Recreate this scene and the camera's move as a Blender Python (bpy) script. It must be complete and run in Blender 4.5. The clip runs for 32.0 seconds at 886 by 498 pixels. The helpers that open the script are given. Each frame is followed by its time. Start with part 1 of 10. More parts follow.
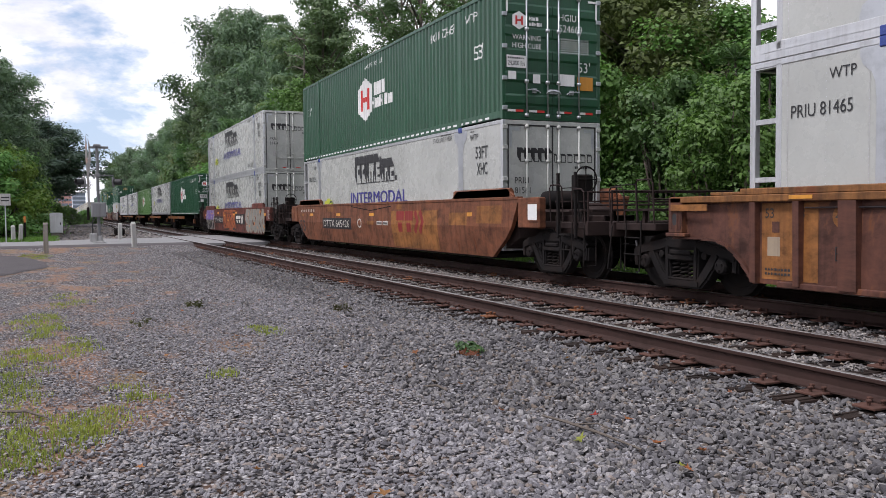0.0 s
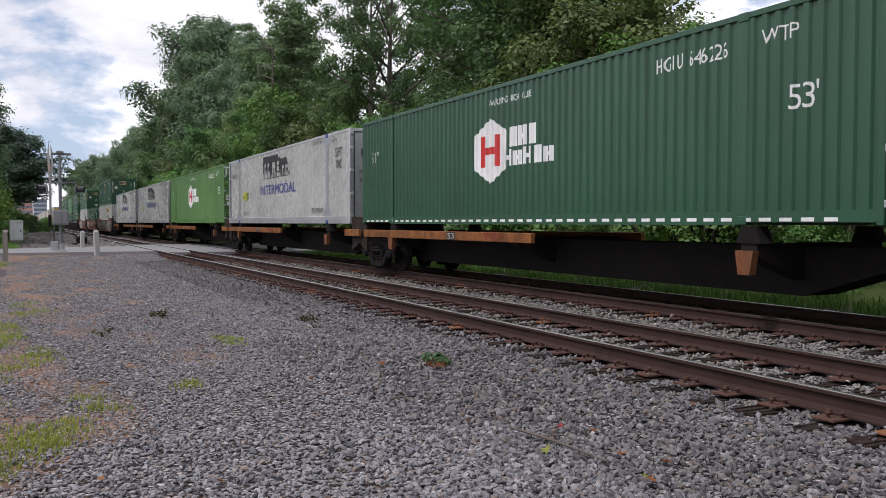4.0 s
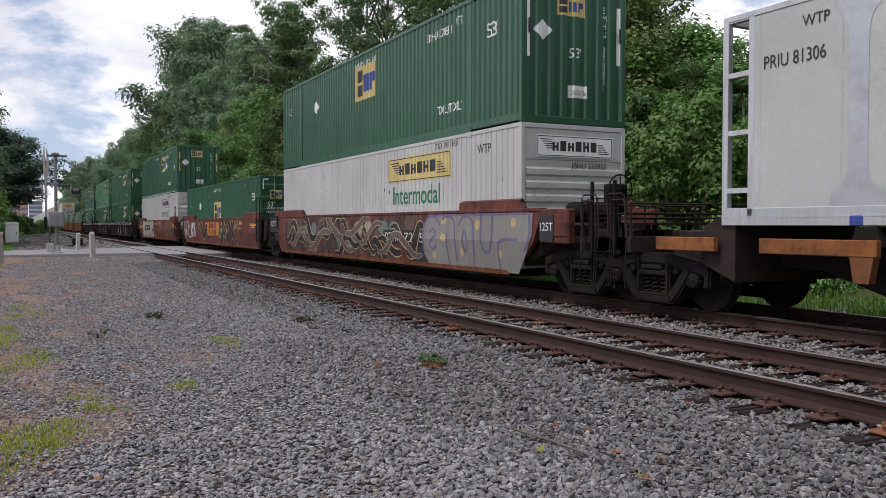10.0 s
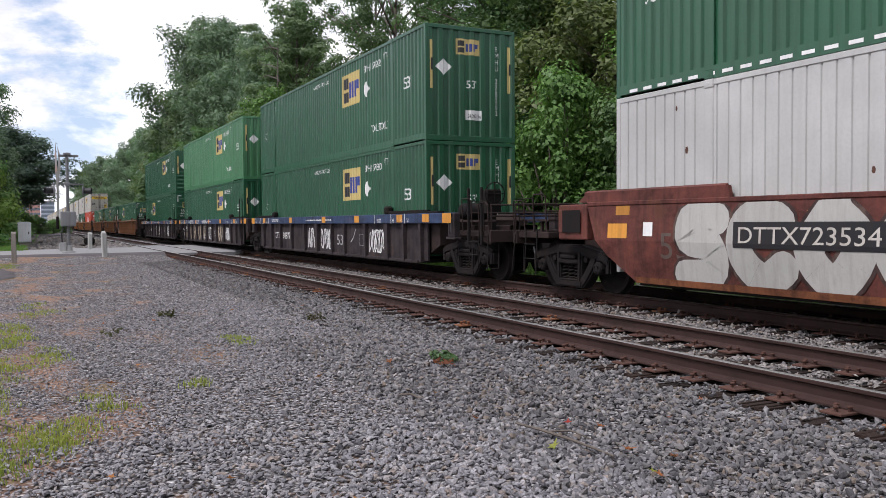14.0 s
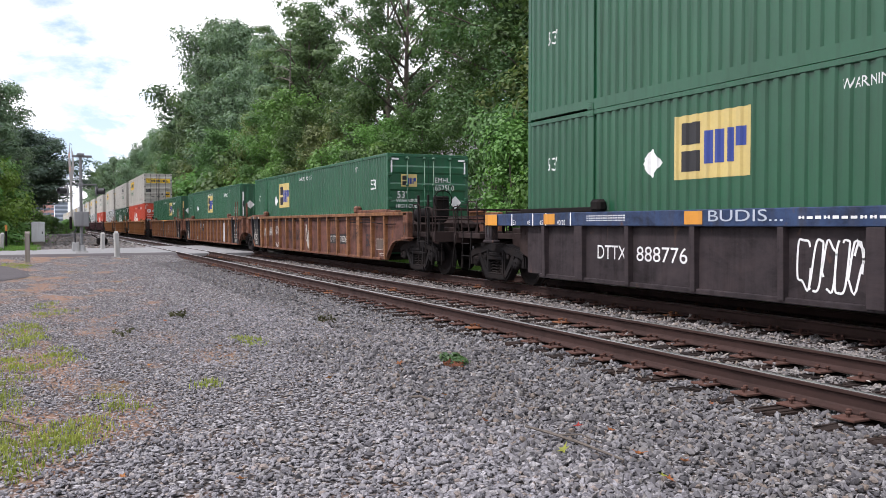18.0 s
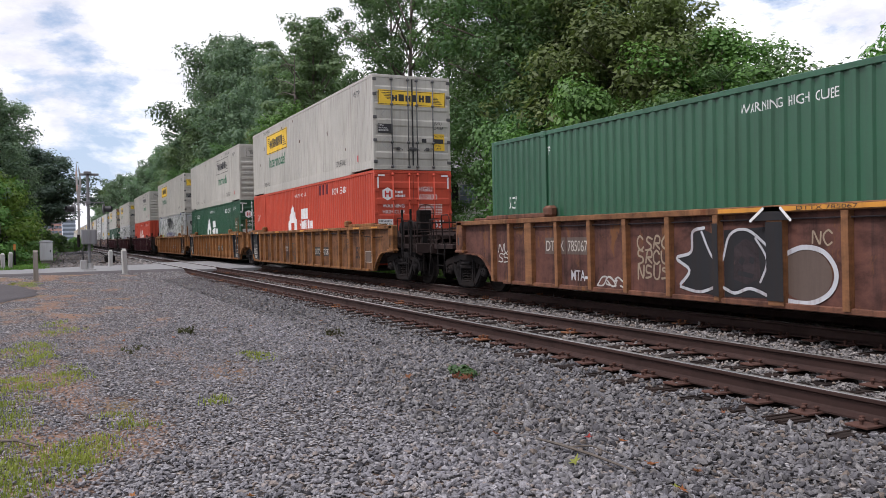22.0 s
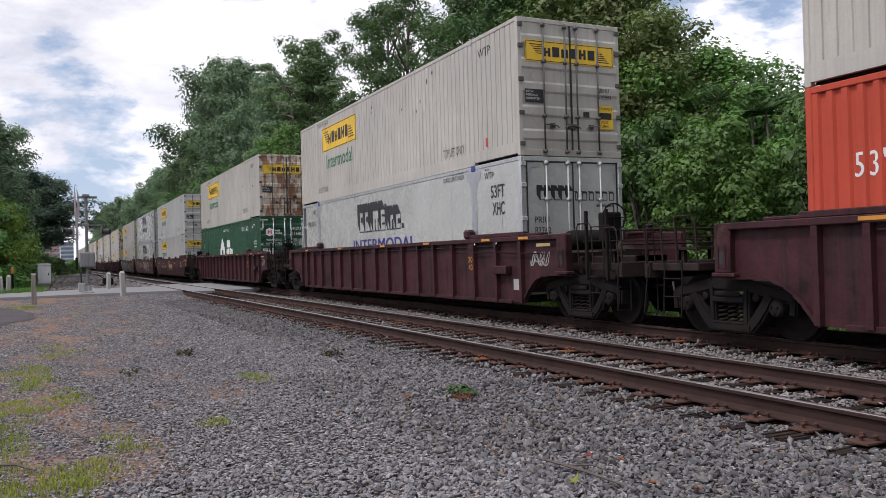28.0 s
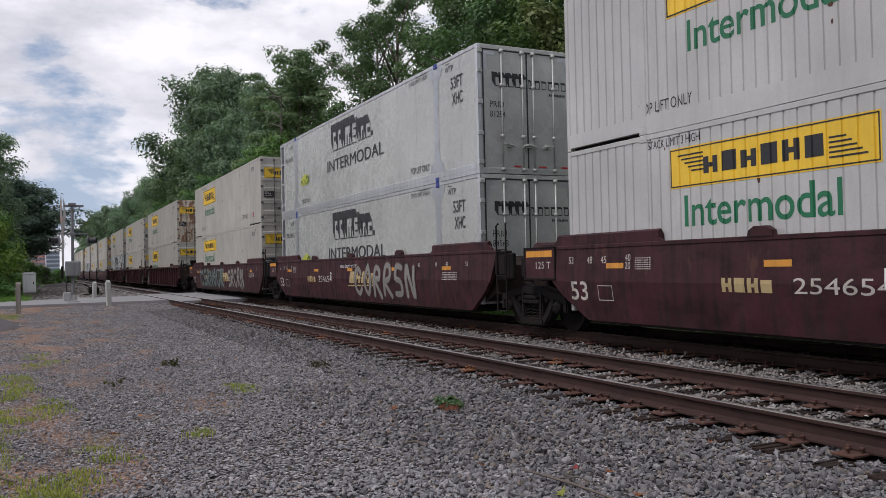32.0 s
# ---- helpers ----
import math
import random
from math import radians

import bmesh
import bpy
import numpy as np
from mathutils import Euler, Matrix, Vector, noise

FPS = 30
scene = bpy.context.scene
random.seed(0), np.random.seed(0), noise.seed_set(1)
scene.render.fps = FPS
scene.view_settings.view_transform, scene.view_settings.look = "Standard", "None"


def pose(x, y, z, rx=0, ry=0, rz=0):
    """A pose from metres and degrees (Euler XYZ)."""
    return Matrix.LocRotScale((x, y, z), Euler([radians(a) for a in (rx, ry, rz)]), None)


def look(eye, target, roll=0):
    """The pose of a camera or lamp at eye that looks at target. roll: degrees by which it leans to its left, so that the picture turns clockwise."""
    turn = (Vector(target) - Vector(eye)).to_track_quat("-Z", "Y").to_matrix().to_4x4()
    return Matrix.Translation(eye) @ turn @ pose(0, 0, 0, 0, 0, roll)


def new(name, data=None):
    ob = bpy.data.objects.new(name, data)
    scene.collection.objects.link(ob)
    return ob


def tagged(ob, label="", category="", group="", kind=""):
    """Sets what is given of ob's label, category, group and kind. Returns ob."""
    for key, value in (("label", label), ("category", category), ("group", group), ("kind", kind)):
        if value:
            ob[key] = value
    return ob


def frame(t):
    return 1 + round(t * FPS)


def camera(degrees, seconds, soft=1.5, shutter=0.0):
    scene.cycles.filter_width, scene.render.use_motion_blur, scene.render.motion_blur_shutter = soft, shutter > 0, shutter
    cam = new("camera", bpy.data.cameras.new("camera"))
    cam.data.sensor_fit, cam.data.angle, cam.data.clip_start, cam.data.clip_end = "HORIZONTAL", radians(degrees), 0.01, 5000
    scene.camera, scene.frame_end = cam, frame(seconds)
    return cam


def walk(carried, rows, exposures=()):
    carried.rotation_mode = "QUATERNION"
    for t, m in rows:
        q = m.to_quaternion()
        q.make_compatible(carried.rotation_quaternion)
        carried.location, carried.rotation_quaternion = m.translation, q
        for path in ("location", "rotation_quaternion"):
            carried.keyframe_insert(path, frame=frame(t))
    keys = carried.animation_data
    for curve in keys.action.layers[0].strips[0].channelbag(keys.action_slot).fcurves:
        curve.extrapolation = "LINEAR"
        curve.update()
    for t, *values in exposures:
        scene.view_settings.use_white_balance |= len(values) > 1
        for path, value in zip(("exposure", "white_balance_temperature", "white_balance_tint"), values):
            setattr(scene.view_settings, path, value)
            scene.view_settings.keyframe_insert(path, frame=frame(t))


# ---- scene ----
EXPO = ((0, 0.12, 6300, 17), (1, 0.10, 6300, 17), (2, 0.15, 6300, 17), (3, 0.00, 6300, 17), (6, -0.15, 6300, 17), (7, 0.25, 6300, 17), (8, -0.10, 6300, 17), (9, -0.16, 6300, 17), (10, -0.13, 6300, 17), (11, 0.10, 6300, 17), (12, 0.35, 6300, 17), (13, 0.02, 6300, 17), (14, 0.17, 6300, 17), (14.5, 0.50, 6300, 17), (17, 0.54, 6300, 17), (19, 0.54, 6300, 17), (20, 0.35, 6300, 17), (21, 0.05, 6300, 17), (22, 0.08, 6300, 17), (23, -0.18, 6300, 17), (24, -0.01, 6300, 17), (25, -0.14, 6300, 17), (28, -0.10, 6300, 17), (29, -0.25, 6300, 17), (30, -0.21, 6300, 17), (31, -0.18, 6300, 17), (32, -0.38, 6300, 17))
fov = 56.248
cam = camera(fov, 32.0, soft=0.8)


def aimed(t, x, y, z, turn, tilt, roll):
    """A row of the path: the eye, and the view turned left of the track's normal and tilted, in degrees."""
    a, b = radians(turn), radians(tilt)
    eye = Vector((x, y, z))
    way = Vector((-math.sin(a) * math.cos(b), math.cos(a) * math.cos(b), math.sin(b)))
    return t, look(eye, eye + way * 10, roll)


walk(cam, [aimed(*r) for r in (
    (0, -0.022, 0.007, 1.582, 65.357, -2.572, -0.504),
    (0.5, -0.015, 0.010, 1.578, 64.966, -2.423, -0.380),
    (1, -0.016, 0.016, 1.583, 64.475, -2.343, -0.425),
    (1.5, -0.009, 0.017, 1.585, 63.912, -2.200, -0.338),
    (2, -0.008, 0.013, 1.585, 63.470, -2.088, -0.237),
    (2.5, -0.010, 0.001, 1.587, 63.394, -1.998, -0.114),
    (3, -0.015, 0.004, 1.588, 63.098, -1.887, -0.060),
    (3.5, -0.018, -0.001, 1.585, 63.121, -1.838, 0.028),
    (5.5, 0.005, 0.002, 1.575, 62.880, -1.622, 0.388),
    (6, 0.003, -0.002, 1.573, 62.756, -1.519, 0.485),
    (6.5, 0.004, -0.005, 1.574, 62.410, -1.567, 0.547),
    (7, 0.007, -0.007, 1.575, 62.357, -1.491, 0.652),
    (7.5, 0.006, -0.009, 1.573, 62.443, -1.416, 0.605),
    (8, 0.007, -0.004, 1.576, 62.540, -1.484, 0.470),
    (8.5, 0.000, -0.003, 1.573, 62.609, -1.594, 0.333),
    (9, 0.006, -0.001, 1.574, 62.696, -1.727, 0.202),
    (9.5, 0.009, -0.003, 1.575, 62.780, -1.749, 0.121),
    (10, 0.013, -0.005, 1.574, 62.856, -1.689, 0.004),
    (10.5, 0.014, -0.005, 1.572, 62.963, -1.605, -0.067),
    (11, 0.014, -0.008, 1.573, 63.047, -1.612, -0.080),
    (11.5, 0.012, -0.012, 1.574, 63.130, -1.690, -0.062),
    (12, 0.012, -0.011, 1.571, 63.209, -1.843, 0.042),
    (12.5, 0.011, -0.011, 1.573, 63.297, -1.864, 0.015),
    (13, 0.011, -0.006, 1.573, 63.385, -1.941, -0.083),
    (13.5, 0.004, -0.003, 1.573, 63.480, -1.993, -0.258),
    (14, 0.003, -0.007, 1.572, 63.553, -1.893, -0.400),
    (14.5, -0.002, -0.000, 1.577, 63.651, -2.025, -0.526),
    (16.5, 0.003, 0.000, 1.578, 64.074, -1.672, -0.166),
    (17, 0.003, -0.005, 1.574, 64.144, -1.599, -0.085),
    (17.5, 0.005, -0.007, 1.575, 64.213, -1.631, -0.004),
    (18, 0.004, -0.008, 1.574, 64.297, -1.742, -0.073),
    (18.5, 0.001, -0.004, 1.575, 64.407, -1.657, -0.027),
    (19, -0.003, 0.001, 1.575, 64.502, -1.640, 0.054),
    (19.5, -0.006, 0.006, 1.574, 64.592, -1.748, 0.176),
    (20, -0.005, 0.005, 1.575, 64.643, -1.689, 0.187),
    (20.5, 0.002, 0.006, 1.577, 64.743, -1.465, -0.432),
    (21, -0.001, 0.006, 1.584, 64.815, -1.201, -1.138),
    (21.5, 0.000, -0.001, 1.585, 64.849, -1.080, -1.114),
    (22, -0.007, -0.004, 1.582, 64.754, -0.944, -1.069),
    (22.5, -0.013, -0.007, 1.579, 64.603, -0.813, -1.010),
    (23, -0.019, -0.005, 1.580, 64.513, -0.760, -1.049),
    (23.5, -0.018, -0.003, 1.580, 64.348, -0.706, -1.183),
    (24, -0.015, 0.002, 1.582, 64.342, -0.614, -1.432),
    (24.5, -0.014, 0.007, 1.581, 64.204, -0.580, -1.552),
    (25, -0.008, 0.014, 1.583, 64.177, -0.487, -1.796),
    (25.5, -0.003, 0.018, 1.585, 64.178, -0.335, -1.831),
    (27.5, 0.012, -0.001, 1.579, 64.519, 0.276, -1.609),
    (28, 0.013, -0.012, 1.581, 64.609, 0.423, -1.530),
    (28.5, 0.010, -0.003, 1.586, 64.633, 0.548, -1.501),
    (29, 0.009, -0.002, 1.585, 64.364, 0.690, -1.397),
    (29.5, 0.007, -0.001, 1.585, 64.332, 0.802, -1.328),
    (30, 0.004, 0.003, 1.583, 64.236, 0.967, -1.459),
    (30.5, 0.006, 0.009, 1.583, 64.066, 1.120, -1.528),
    (31, 0.007, 0.008, 1.585, 63.968, 1.228, -1.482),
    (31.5, 0.003, 0.006, 1.583, 63.853, 1.277, -1.361),
    (32, -0.002, 0.005, 1.581, 63.791, 1.140, -1.269),
)], exposures=EXPO)


# ---- world and sun ----
def ramp(nt, stops, fac):
    n = nt.nodes.new("ShaderNodeValToRGB")
    n.color_ramp.elements.remove(n.color_ramp.elements[1])
    for i, (p, c) in enumerate(stops):
        e = n.color_ramp.elements[0] if i == 0 else n.color_ramp.elements.new(p)
        e.position = p
        e.color = (*c, 1) if not isinstance(c, (int, float)) else (c, c, c, 1)
    nt.links.new(fac, n.inputs[0])
    return n.outputs[0]


def maths(nt, op, a, b=None):
    n = nt.nodes.new("ShaderNodeMath")
    n.operation = op
    for i, v in enumerate((a, b)):
        if v is None:
            continue
        if isinstance(v, (int, float)):
            n.inputs[i].default_value = v
        else:
            nt.links.new(v, n.inputs[i])
    return n.outputs[0]


def mixed(nt, fac, a, b, blend="MIX"):
    n = nt.nodes.new("ShaderNodeMix")
    n.data_type, n.blend_type = "RGBA", blend
    for i, v in ((0, fac), (6, a), (7, b)):
        if isinstance(v, (int, float)):
            n.inputs[i].default_value = v
        elif isinstance(v, tuple):
            n.inputs[i].default_value = (*v, 1) if len(v) == 3 else v
        else:
            nt.links.new(v, n.inputs[i])
    return n.outputs[2]


def noisy(nt, vec, scale, detail=4, rough=0.55, distort=0.0):
    n = nt.nodes.new("ShaderNodeTexNoise")
    n.inputs["Scale"].default_value, n.inputs["Detail"].default_value = scale, detail
    n.inputs["Roughness"].default_value, n.inputs["Distortion"].default_value = rough, distort
    if vec is not None:
        nt.links.new(vec, n.inputs["Vector"])
    return n.outputs["Fac"]


def mapped(nt, vec, scale=(1, 1, 1), loc=(0, 0, 0)):
    n = nt.nodes.new("ShaderNodeMapping")
    n.inputs["Scale"].default_value, n.inputs["Location"].default_value = scale, loc
    nt.links.new(vec, n.inputs["Vector"])
    return n.outputs[0]


SUN_UP, SUN_TURN = 56, 172


def make_world():
    w = bpy.data.worlds.new("world")
    scene.world = w
    w.use_nodes = True
    nt = w.node_tree
    nt.nodes.clear()
    out, bg = nt.nodes.new("ShaderNodeOutputWorld"), nt.nodes.new("ShaderNodeBackground")
    sky = nt.nodes.new("ShaderNodeTexSky")
    sky.sky_type, sky.sun_disc = "NISHITA", False
    sky.sun_elevation, sky.sun_rotation = radians(SUN_UP), radians(SUN_TURN)
    sky.air_density, sky.dust_density, sky.ozone_density = 1.0, 1.5, 1.2
    tc = nt.nodes.new("ShaderNodeTexCoord")
    sep = nt.nodes.new("ShaderNodeSeparateXYZ")
    nt.links.new(tc.outputs["Generated"], sep.inputs[0])
    com = nt.nodes.new("ShaderNodeCombineXYZ")
    for i, k in ((0, 1.0), (1, 1.0), (2, 2.4)):
        nt.links.new(maths(nt, "MULTIPLY", sep.outputs[i], k), com.inputs[i])
    big = noisy(nt, mapped(nt, com.outputs[0], loc=(0.2, 0.55, 0.3)), 2.9, 3, 0.5, 0.1)
    puff = noisy(nt, mapped(nt, com.outputs[0], loc=(1.3, 0.2, 0.1)), 6.5, 10, 0.6, 0.1)
    heap = maths(nt, "ADD", maths(nt, "MULTIPLY", big, 0.52), maths(nt, "MULTIPLY", puff, 0.52))
    heap = maths(nt, "ADD", heap, ramp(nt, ((0.0, 0.027), (0.22, 0.015), (0.42, 0.0)), sep.outputs[2]))
    cover = ramp(nt, ((0.452, 0.0), (0.485, 0.45), (0.505, 0.85), (0.535, 1.0)), heap)
    under = noisy(nt, mapped(nt, com.outputs[0], loc=(3.1, 0.7, 0.05)), 4.5, 8, 0.6)
    white = ramp(nt, ((0.36, (6.6, 6.8, 7.2)), (0.48, (8.6, 8.7, 8.9)), (0.58, (10.6, 10.6, 10.6))), under)
    low = mixed(nt, ramp(nt, ((0.0, 0.8), (0.15, 0.45), (0.45, 0.12), (0.8, 0.0)), sep.outputs[2]), sky.outputs[0], (5.2, 6.5, 8.2))
    nt.links.new(mixed(nt, cover, low, white), bg.inputs[0])
    bg.inputs[1].default_value = 0.122
    nt.links.new(bg.outputs[0], out.inputs[0])
    sun = bpy.data.lights.new("sun", "SUN")
    sun.energy, sun.angle, sun.color = 2.55, radians(10), (1.0, 0.975, 0.94)
    ob = new("sun", sun)
    a, b = radians(SUN_TURN), radians(SUN_UP)
    ob.matrix_world = look((0, 0, 60), Vector((0, 0, 60)) - Vector((math.sin(a) * math.cos(b), math.cos(a) * math.cos(b), math.sin(b))))


make_world()


# ---- materials ----
def material(name):
    m = bpy.data.materials.new(name)
    m.use_nodes = True
    nt = m.node_tree
    return m, nt, nt.nodes["Principled BSDF"]


def bumped(nt, bsdf, height, strength=0.3, distance=0.01):
    b = nt.nodes.new("ShaderNodeBump")
    b.inputs["Strength"].default_value, b.inputs["Distance"].default_value = strength, distance
    nt.links.new(height, b.inputs["Height"])
    nt.links.new(b.outputs[0], bsdf.inputs["Normal"])


def coords(nt, kind="Object"):
    return nt.nodes.new("ShaderNodeTexCoord").outputs[kind]


def rand(nt):
    return nt.nodes.new("ShaderNodeObjectInfo").outputs["Random"]


def tint(c, k):
    return tuple(min(1, v * k) for v in c)


def paint(name, base, dirt=(0.06, 0.045, 0.035), amount=0.35, rough=0.5, streak=True, rust=None, rust_at=0.66, metal=0.0, bump=0.25, spread=0.06, spec=0.5):
    """Weathered paint on steel: fading at a large scale, fine grain, streaks of dirt that run down, spots of rust."""
    m, nt, bsdf = material(name)
    vec = coords(nt)
    fade = noisy(nt, vec, 0.55, 5)
    grain = noisy(nt, vec, 22, 6, 0.65)
    col = mixed(nt, ramp(nt, ((0.35, 0.0), (0.7, 1.0)), fade), tint(base, 0.86), tint(base, 1.12))
    col = mixed(nt, maths(nt, "MULTIPLY", ramp(nt, ((0.45, 0.0), (0.72, 1.0)), grain), 0.22), col, tint(base, 0.62))
    run = noisy(nt, mapped(nt, vec, (7, 7, 0.45) if streak else (3, 3, 3)), 1.0, 6, 0.62)
    mask = ramp(nt, ((0.47, 0.0), (0.72, 1.0)), run)
    col = mixed(nt, maths(nt, "MULTIPLY", mask, amount), col, dirt)
    ro = maths(nt, "ADD", maths(nt, "MULTIPLY", mask, 0.25), rough)
    if rust and spec < 0.3:
        blotch = noisy(nt, mapped(nt, vec, (1.0, 1.0, 1.5), (3, 1, 2)), 1.9, 9, 0.72, 0.3)
        col = mixed(nt, 1.0, col, ramp(nt, ((0.34, (0.42, 0.40, 0.40)), (0.52, (1.0, 1.0, 1.0)), (0.68, (1.42, 1.36, 1.30))), blotch), "MULTIPLY")
    if rust:
        spot = noisy(nt, mapped(nt, vec, (2.2, 2.2, 0.9)), 1.3, 9, 0.68, 0.4)
        mask2 = ramp(nt, ((rust_at - 0.05, 0.0), (rust_at + 0.02, 1.0)), spot)
        col = mixed(nt, maths(nt, "MULTIPLY", mask2, 0.85), col, rust)
        ro = maths(nt, "MAXIMUM", ro, maths(nt, "MULTIPLY", mask2, 0.85))
    hue = nt.nodes.new("ShaderNodeHueSaturation")
    nt.links.new(maths(nt, "ADD", 1 - spread / 2, maths(nt, "MULTIPLY", rand(nt), spread)), hue.inputs["Value"])
    nt.links.new(col, hue.inputs["Color"])
    nt.links.new(hue.outputs[0], bsdf.inputs["Base Color"])
    nt.links.new(ro, bsdf.inputs["Roughness"])
    bsdf.inputs["Metallic"].default_value = metal
    bsdf.inputs["Specular IOR Level"].default_value = spec
    bumped(nt, bsdf, grain, bump, 0.004)
    return m


RUST = (0.13, 0.045, 0.02)
M = {}
M["hub_green"] = paint("dark green container paint", (0.0072, 0.0664, 0.0272), (0.015, 0.03, 0.02), 0.3, 0.36, spec=0.7)
M["emp_green"] = paint("green container paint", (0.0074, 0.0789, 0.0327), (0.02, 0.035, 0.025), 0.35, 0.36, spec=0.7)
M["mid_green"] = paint("sunned green container paint", (0.0144, 0.0922, 0.0418), (0.03, 0.05, 0.035), 0.4, 0.36, spec=0.7)
M["pale_green"] = paint("faded green container paint", (0.0495, 0.1800, 0.0765), (0.03, 0.05, 0.03), 0.3, 0.36, spec=0.7)
M["lime_green"] = paint("light green container paint", (0.0900, 0.2025, 0.0558), (0.045, 0.05, 0.025), 0.3, 0.36, spec=0.7)
M["red"] = paint("orange red container paint", (0.4860, 0.0738, 0.0405), (0.24, 0.04, 0.03), 0.35, 0.5, spec=0.22)
M["white"] = paint("white reefer panel", (0.4136, 0.4249, 0.3986), (0.36, 0.355, 0.33), 0.12, 0.24, streak=False, bump=0.06)
M["cream"] = paint("off white container paint", (0.4361, 0.4183, 0.3694), (0.27, 0.245, 0.20), 0.5, 0.45, rust=(0.22, 0.09, 0.04), rust_at=0.74)
M["plain_white"] = paint("white container paint", (0.4472, 0.4472, 0.4300), (0.33, 0.32, 0.29), 0.35, 0.45, rust=(0.22, 0.09, 0.04), rust_at=0.76)
M["rusty_cream"] = paint("rust streaked off white paint", (0.60, 0.55, 0.45), (0.30, 0.13, 0.05), 1.0, 0.6, rust=(0.2, 0.075, 0.03), rust_at=0.53)
M["alu"] = paint("dull aluminium", (0.56, 0.57, 0.58), (0.25, 0.25, 0.24), 0.45, 0.38, metal=0.65, bump=0.1)
M["galv"] = paint("galvanised steel", (0.50, 0.52, 0.54), (0.32, 0.33, 0.34), 0.7, 0.4, streak=False, metal=0.7)
M["brown"] = paint("brown car paint", (0.16, 0.06, 0.03), (0.07, 0.035, 0.025), 0.65, 0.6, rust=RUST, rust_at=0.63, spec=0.25)
M["sprayed_white"] = paint("thin white spray paint", (0.46, 0.47, 0.49), (0.16, 0.09, 0.08), 0.75, 0.6, bump=0.02)
M["gold_wash"] = paint("faded gold spray paint", (0.135, 0.058, 0.032), (0.09, 0.04, 0.028), 0.6, 0.65, bump=0.02)
M["gold_line"] = paint("pale gold spray line", (0.27, 0.145, 0.065), (0.13, 0.06, 0.035), 0.6, 0.65, bump=0.02)
M["rustred"] = paint("oxide red car paint", (0.118, 0.036, 0.027), (0.048, 0.026, 0.022), 0.65, 0.62, rust=(0.10, 0.04, 0.025), rust_at=0.62, spec=0.25)
M["ochre"] = paint("ochre yellow car paint", (0.2137, 0.0950, 0.0323), (0.06, 0.031, 0.020), 0.8, 0.6, rust=RUST, rust_at=0.62, spec=0.25)
M["ochre_worn"] = paint("rusted ochre side plate", (0.145, 0.066, 0.031), (0.055, 0.030, 0.021), 0.9, 0.65, rust=(0.21, 0.10, 0.033), rust_at=0.60, spec=0.22)
M["tan_worn"] = paint("rusted brown side plate", (0.105, 0.047, 0.036), (0.050, 0.029, 0.026), 0.85, 0.65, rust=(0.17, 0.075, 0.03), rust_at=0.61, spec=0.22)
M["orange"] = paint("orange brown car paint", (0.1530, 0.0612, 0.0255), (0.07, 0.034, 0.022), 0.8, 0.62, rust=RUST, rust_at=0.62, spec=0.25)
M["tan"] = paint("faded brown car paint", (0.150, 0.066, 0.040), (0.062, 0.034, 0.026), 0.85, 0.62, rust=(0.19, 0.085, 0.03), rust_at=0.62, spec=0.25)
M["maroon"] = paint("maroon car paint", (0.0480, 0.0148, 0.0184), (0.022, 0.015, 0.015), 0.9, 0.55, rust=(0.085, 0.04, 0.03), rust_at=0.66, spec=0.25)
M["blue"] = paint("faded blue car paint", (0.0298, 0.0527, 0.1148), (0.06, 0.055, 0.055), 0.6, 0.55, rust=(0.11, 0.06, 0.04), rust_at=0.68, spec=0.25)
M["greybrown"] = paint("dusty dark grey car paint", (0.0340, 0.0263, 0.0281), (0.025, 0.018, 0.018), 0.6, 0.7, rust=(0.09, 0.05, 0.035), rust_at=0.66, spec=0.25)
M["iron"] = paint("grimy black iron", (0.012, 0.0105, 0.010), (0.026, 0.019, 0.016), 0.7, 0.8, streak=False, bump=0.5, spec=0.12)
M["frame"] = paint("rusty cast truck steel", (0.013, 0.0115, 0.0115), (0.028, 0.020, 0.017), 0.7, 0.85, streak=False, bump=0.7, spec=0.12)
M["rail"] = paint("rusty rail web", (0.040, 0.0205, 0.0165), (0.021, 0.014, 0.012), 0.6, 0.72, streak=False, bump=0.5, spec=0.25)
M["railtop"] = paint("worn rail head", (0.46, 0.445, 0.43), (0.26, 0.20, 0.17), 0.3, 0.34, metal=1.0, streak=False, bump=0.04)
M["plate_orange"] = paint("freshly rusted tie plate", (0.19, 0.080, 0.036), (0.12, 0.05, 0.03), 0.7, 0.85, streak=False, bump=0.6, spec=0.25)
M["plate"] = paint("rusted tie plate", (0.088, 0.042, 0.031), (0.040, 0.024, 0.020), 0.7, 0.85, streak=False, bump=0.6, spec=0.25)
M["yellow"] = paint("yellow decal", (0.78, 0.50, 0.03), (0.4, 0.27, 0.06), 0.3, 0.5, bump=0.02)
M["paleyellow"] = paint("faded yellow decal", (0.5460, 0.4290, 0.1560), (0.4, 0.33, 0.18), 0.4, 0.55, bump=0.02)
M["amber"] = paint("amber reflective tape", (0.60, 0.26, 0.03), (0.26, 0.13, 0.04), 0.5, 0.5, bump=0.02)
M["ink"] = paint("black lettering", (0.02, 0.02, 0.022), (0.06, 0.06, 0.06), 0.2, 0.55, bump=0.02)
M["lettering"] = paint("white lettering", (0.76, 0.76, 0.74), (0.4, 0.4, 0.38), 0.35, 0.55, bump=0.02)
M["violet"] = paint("violet blue lettering", (0.032, 0.026, 0.19), (0.05, 0.045, 0.17), 0.2, 0.5, bump=0.02)
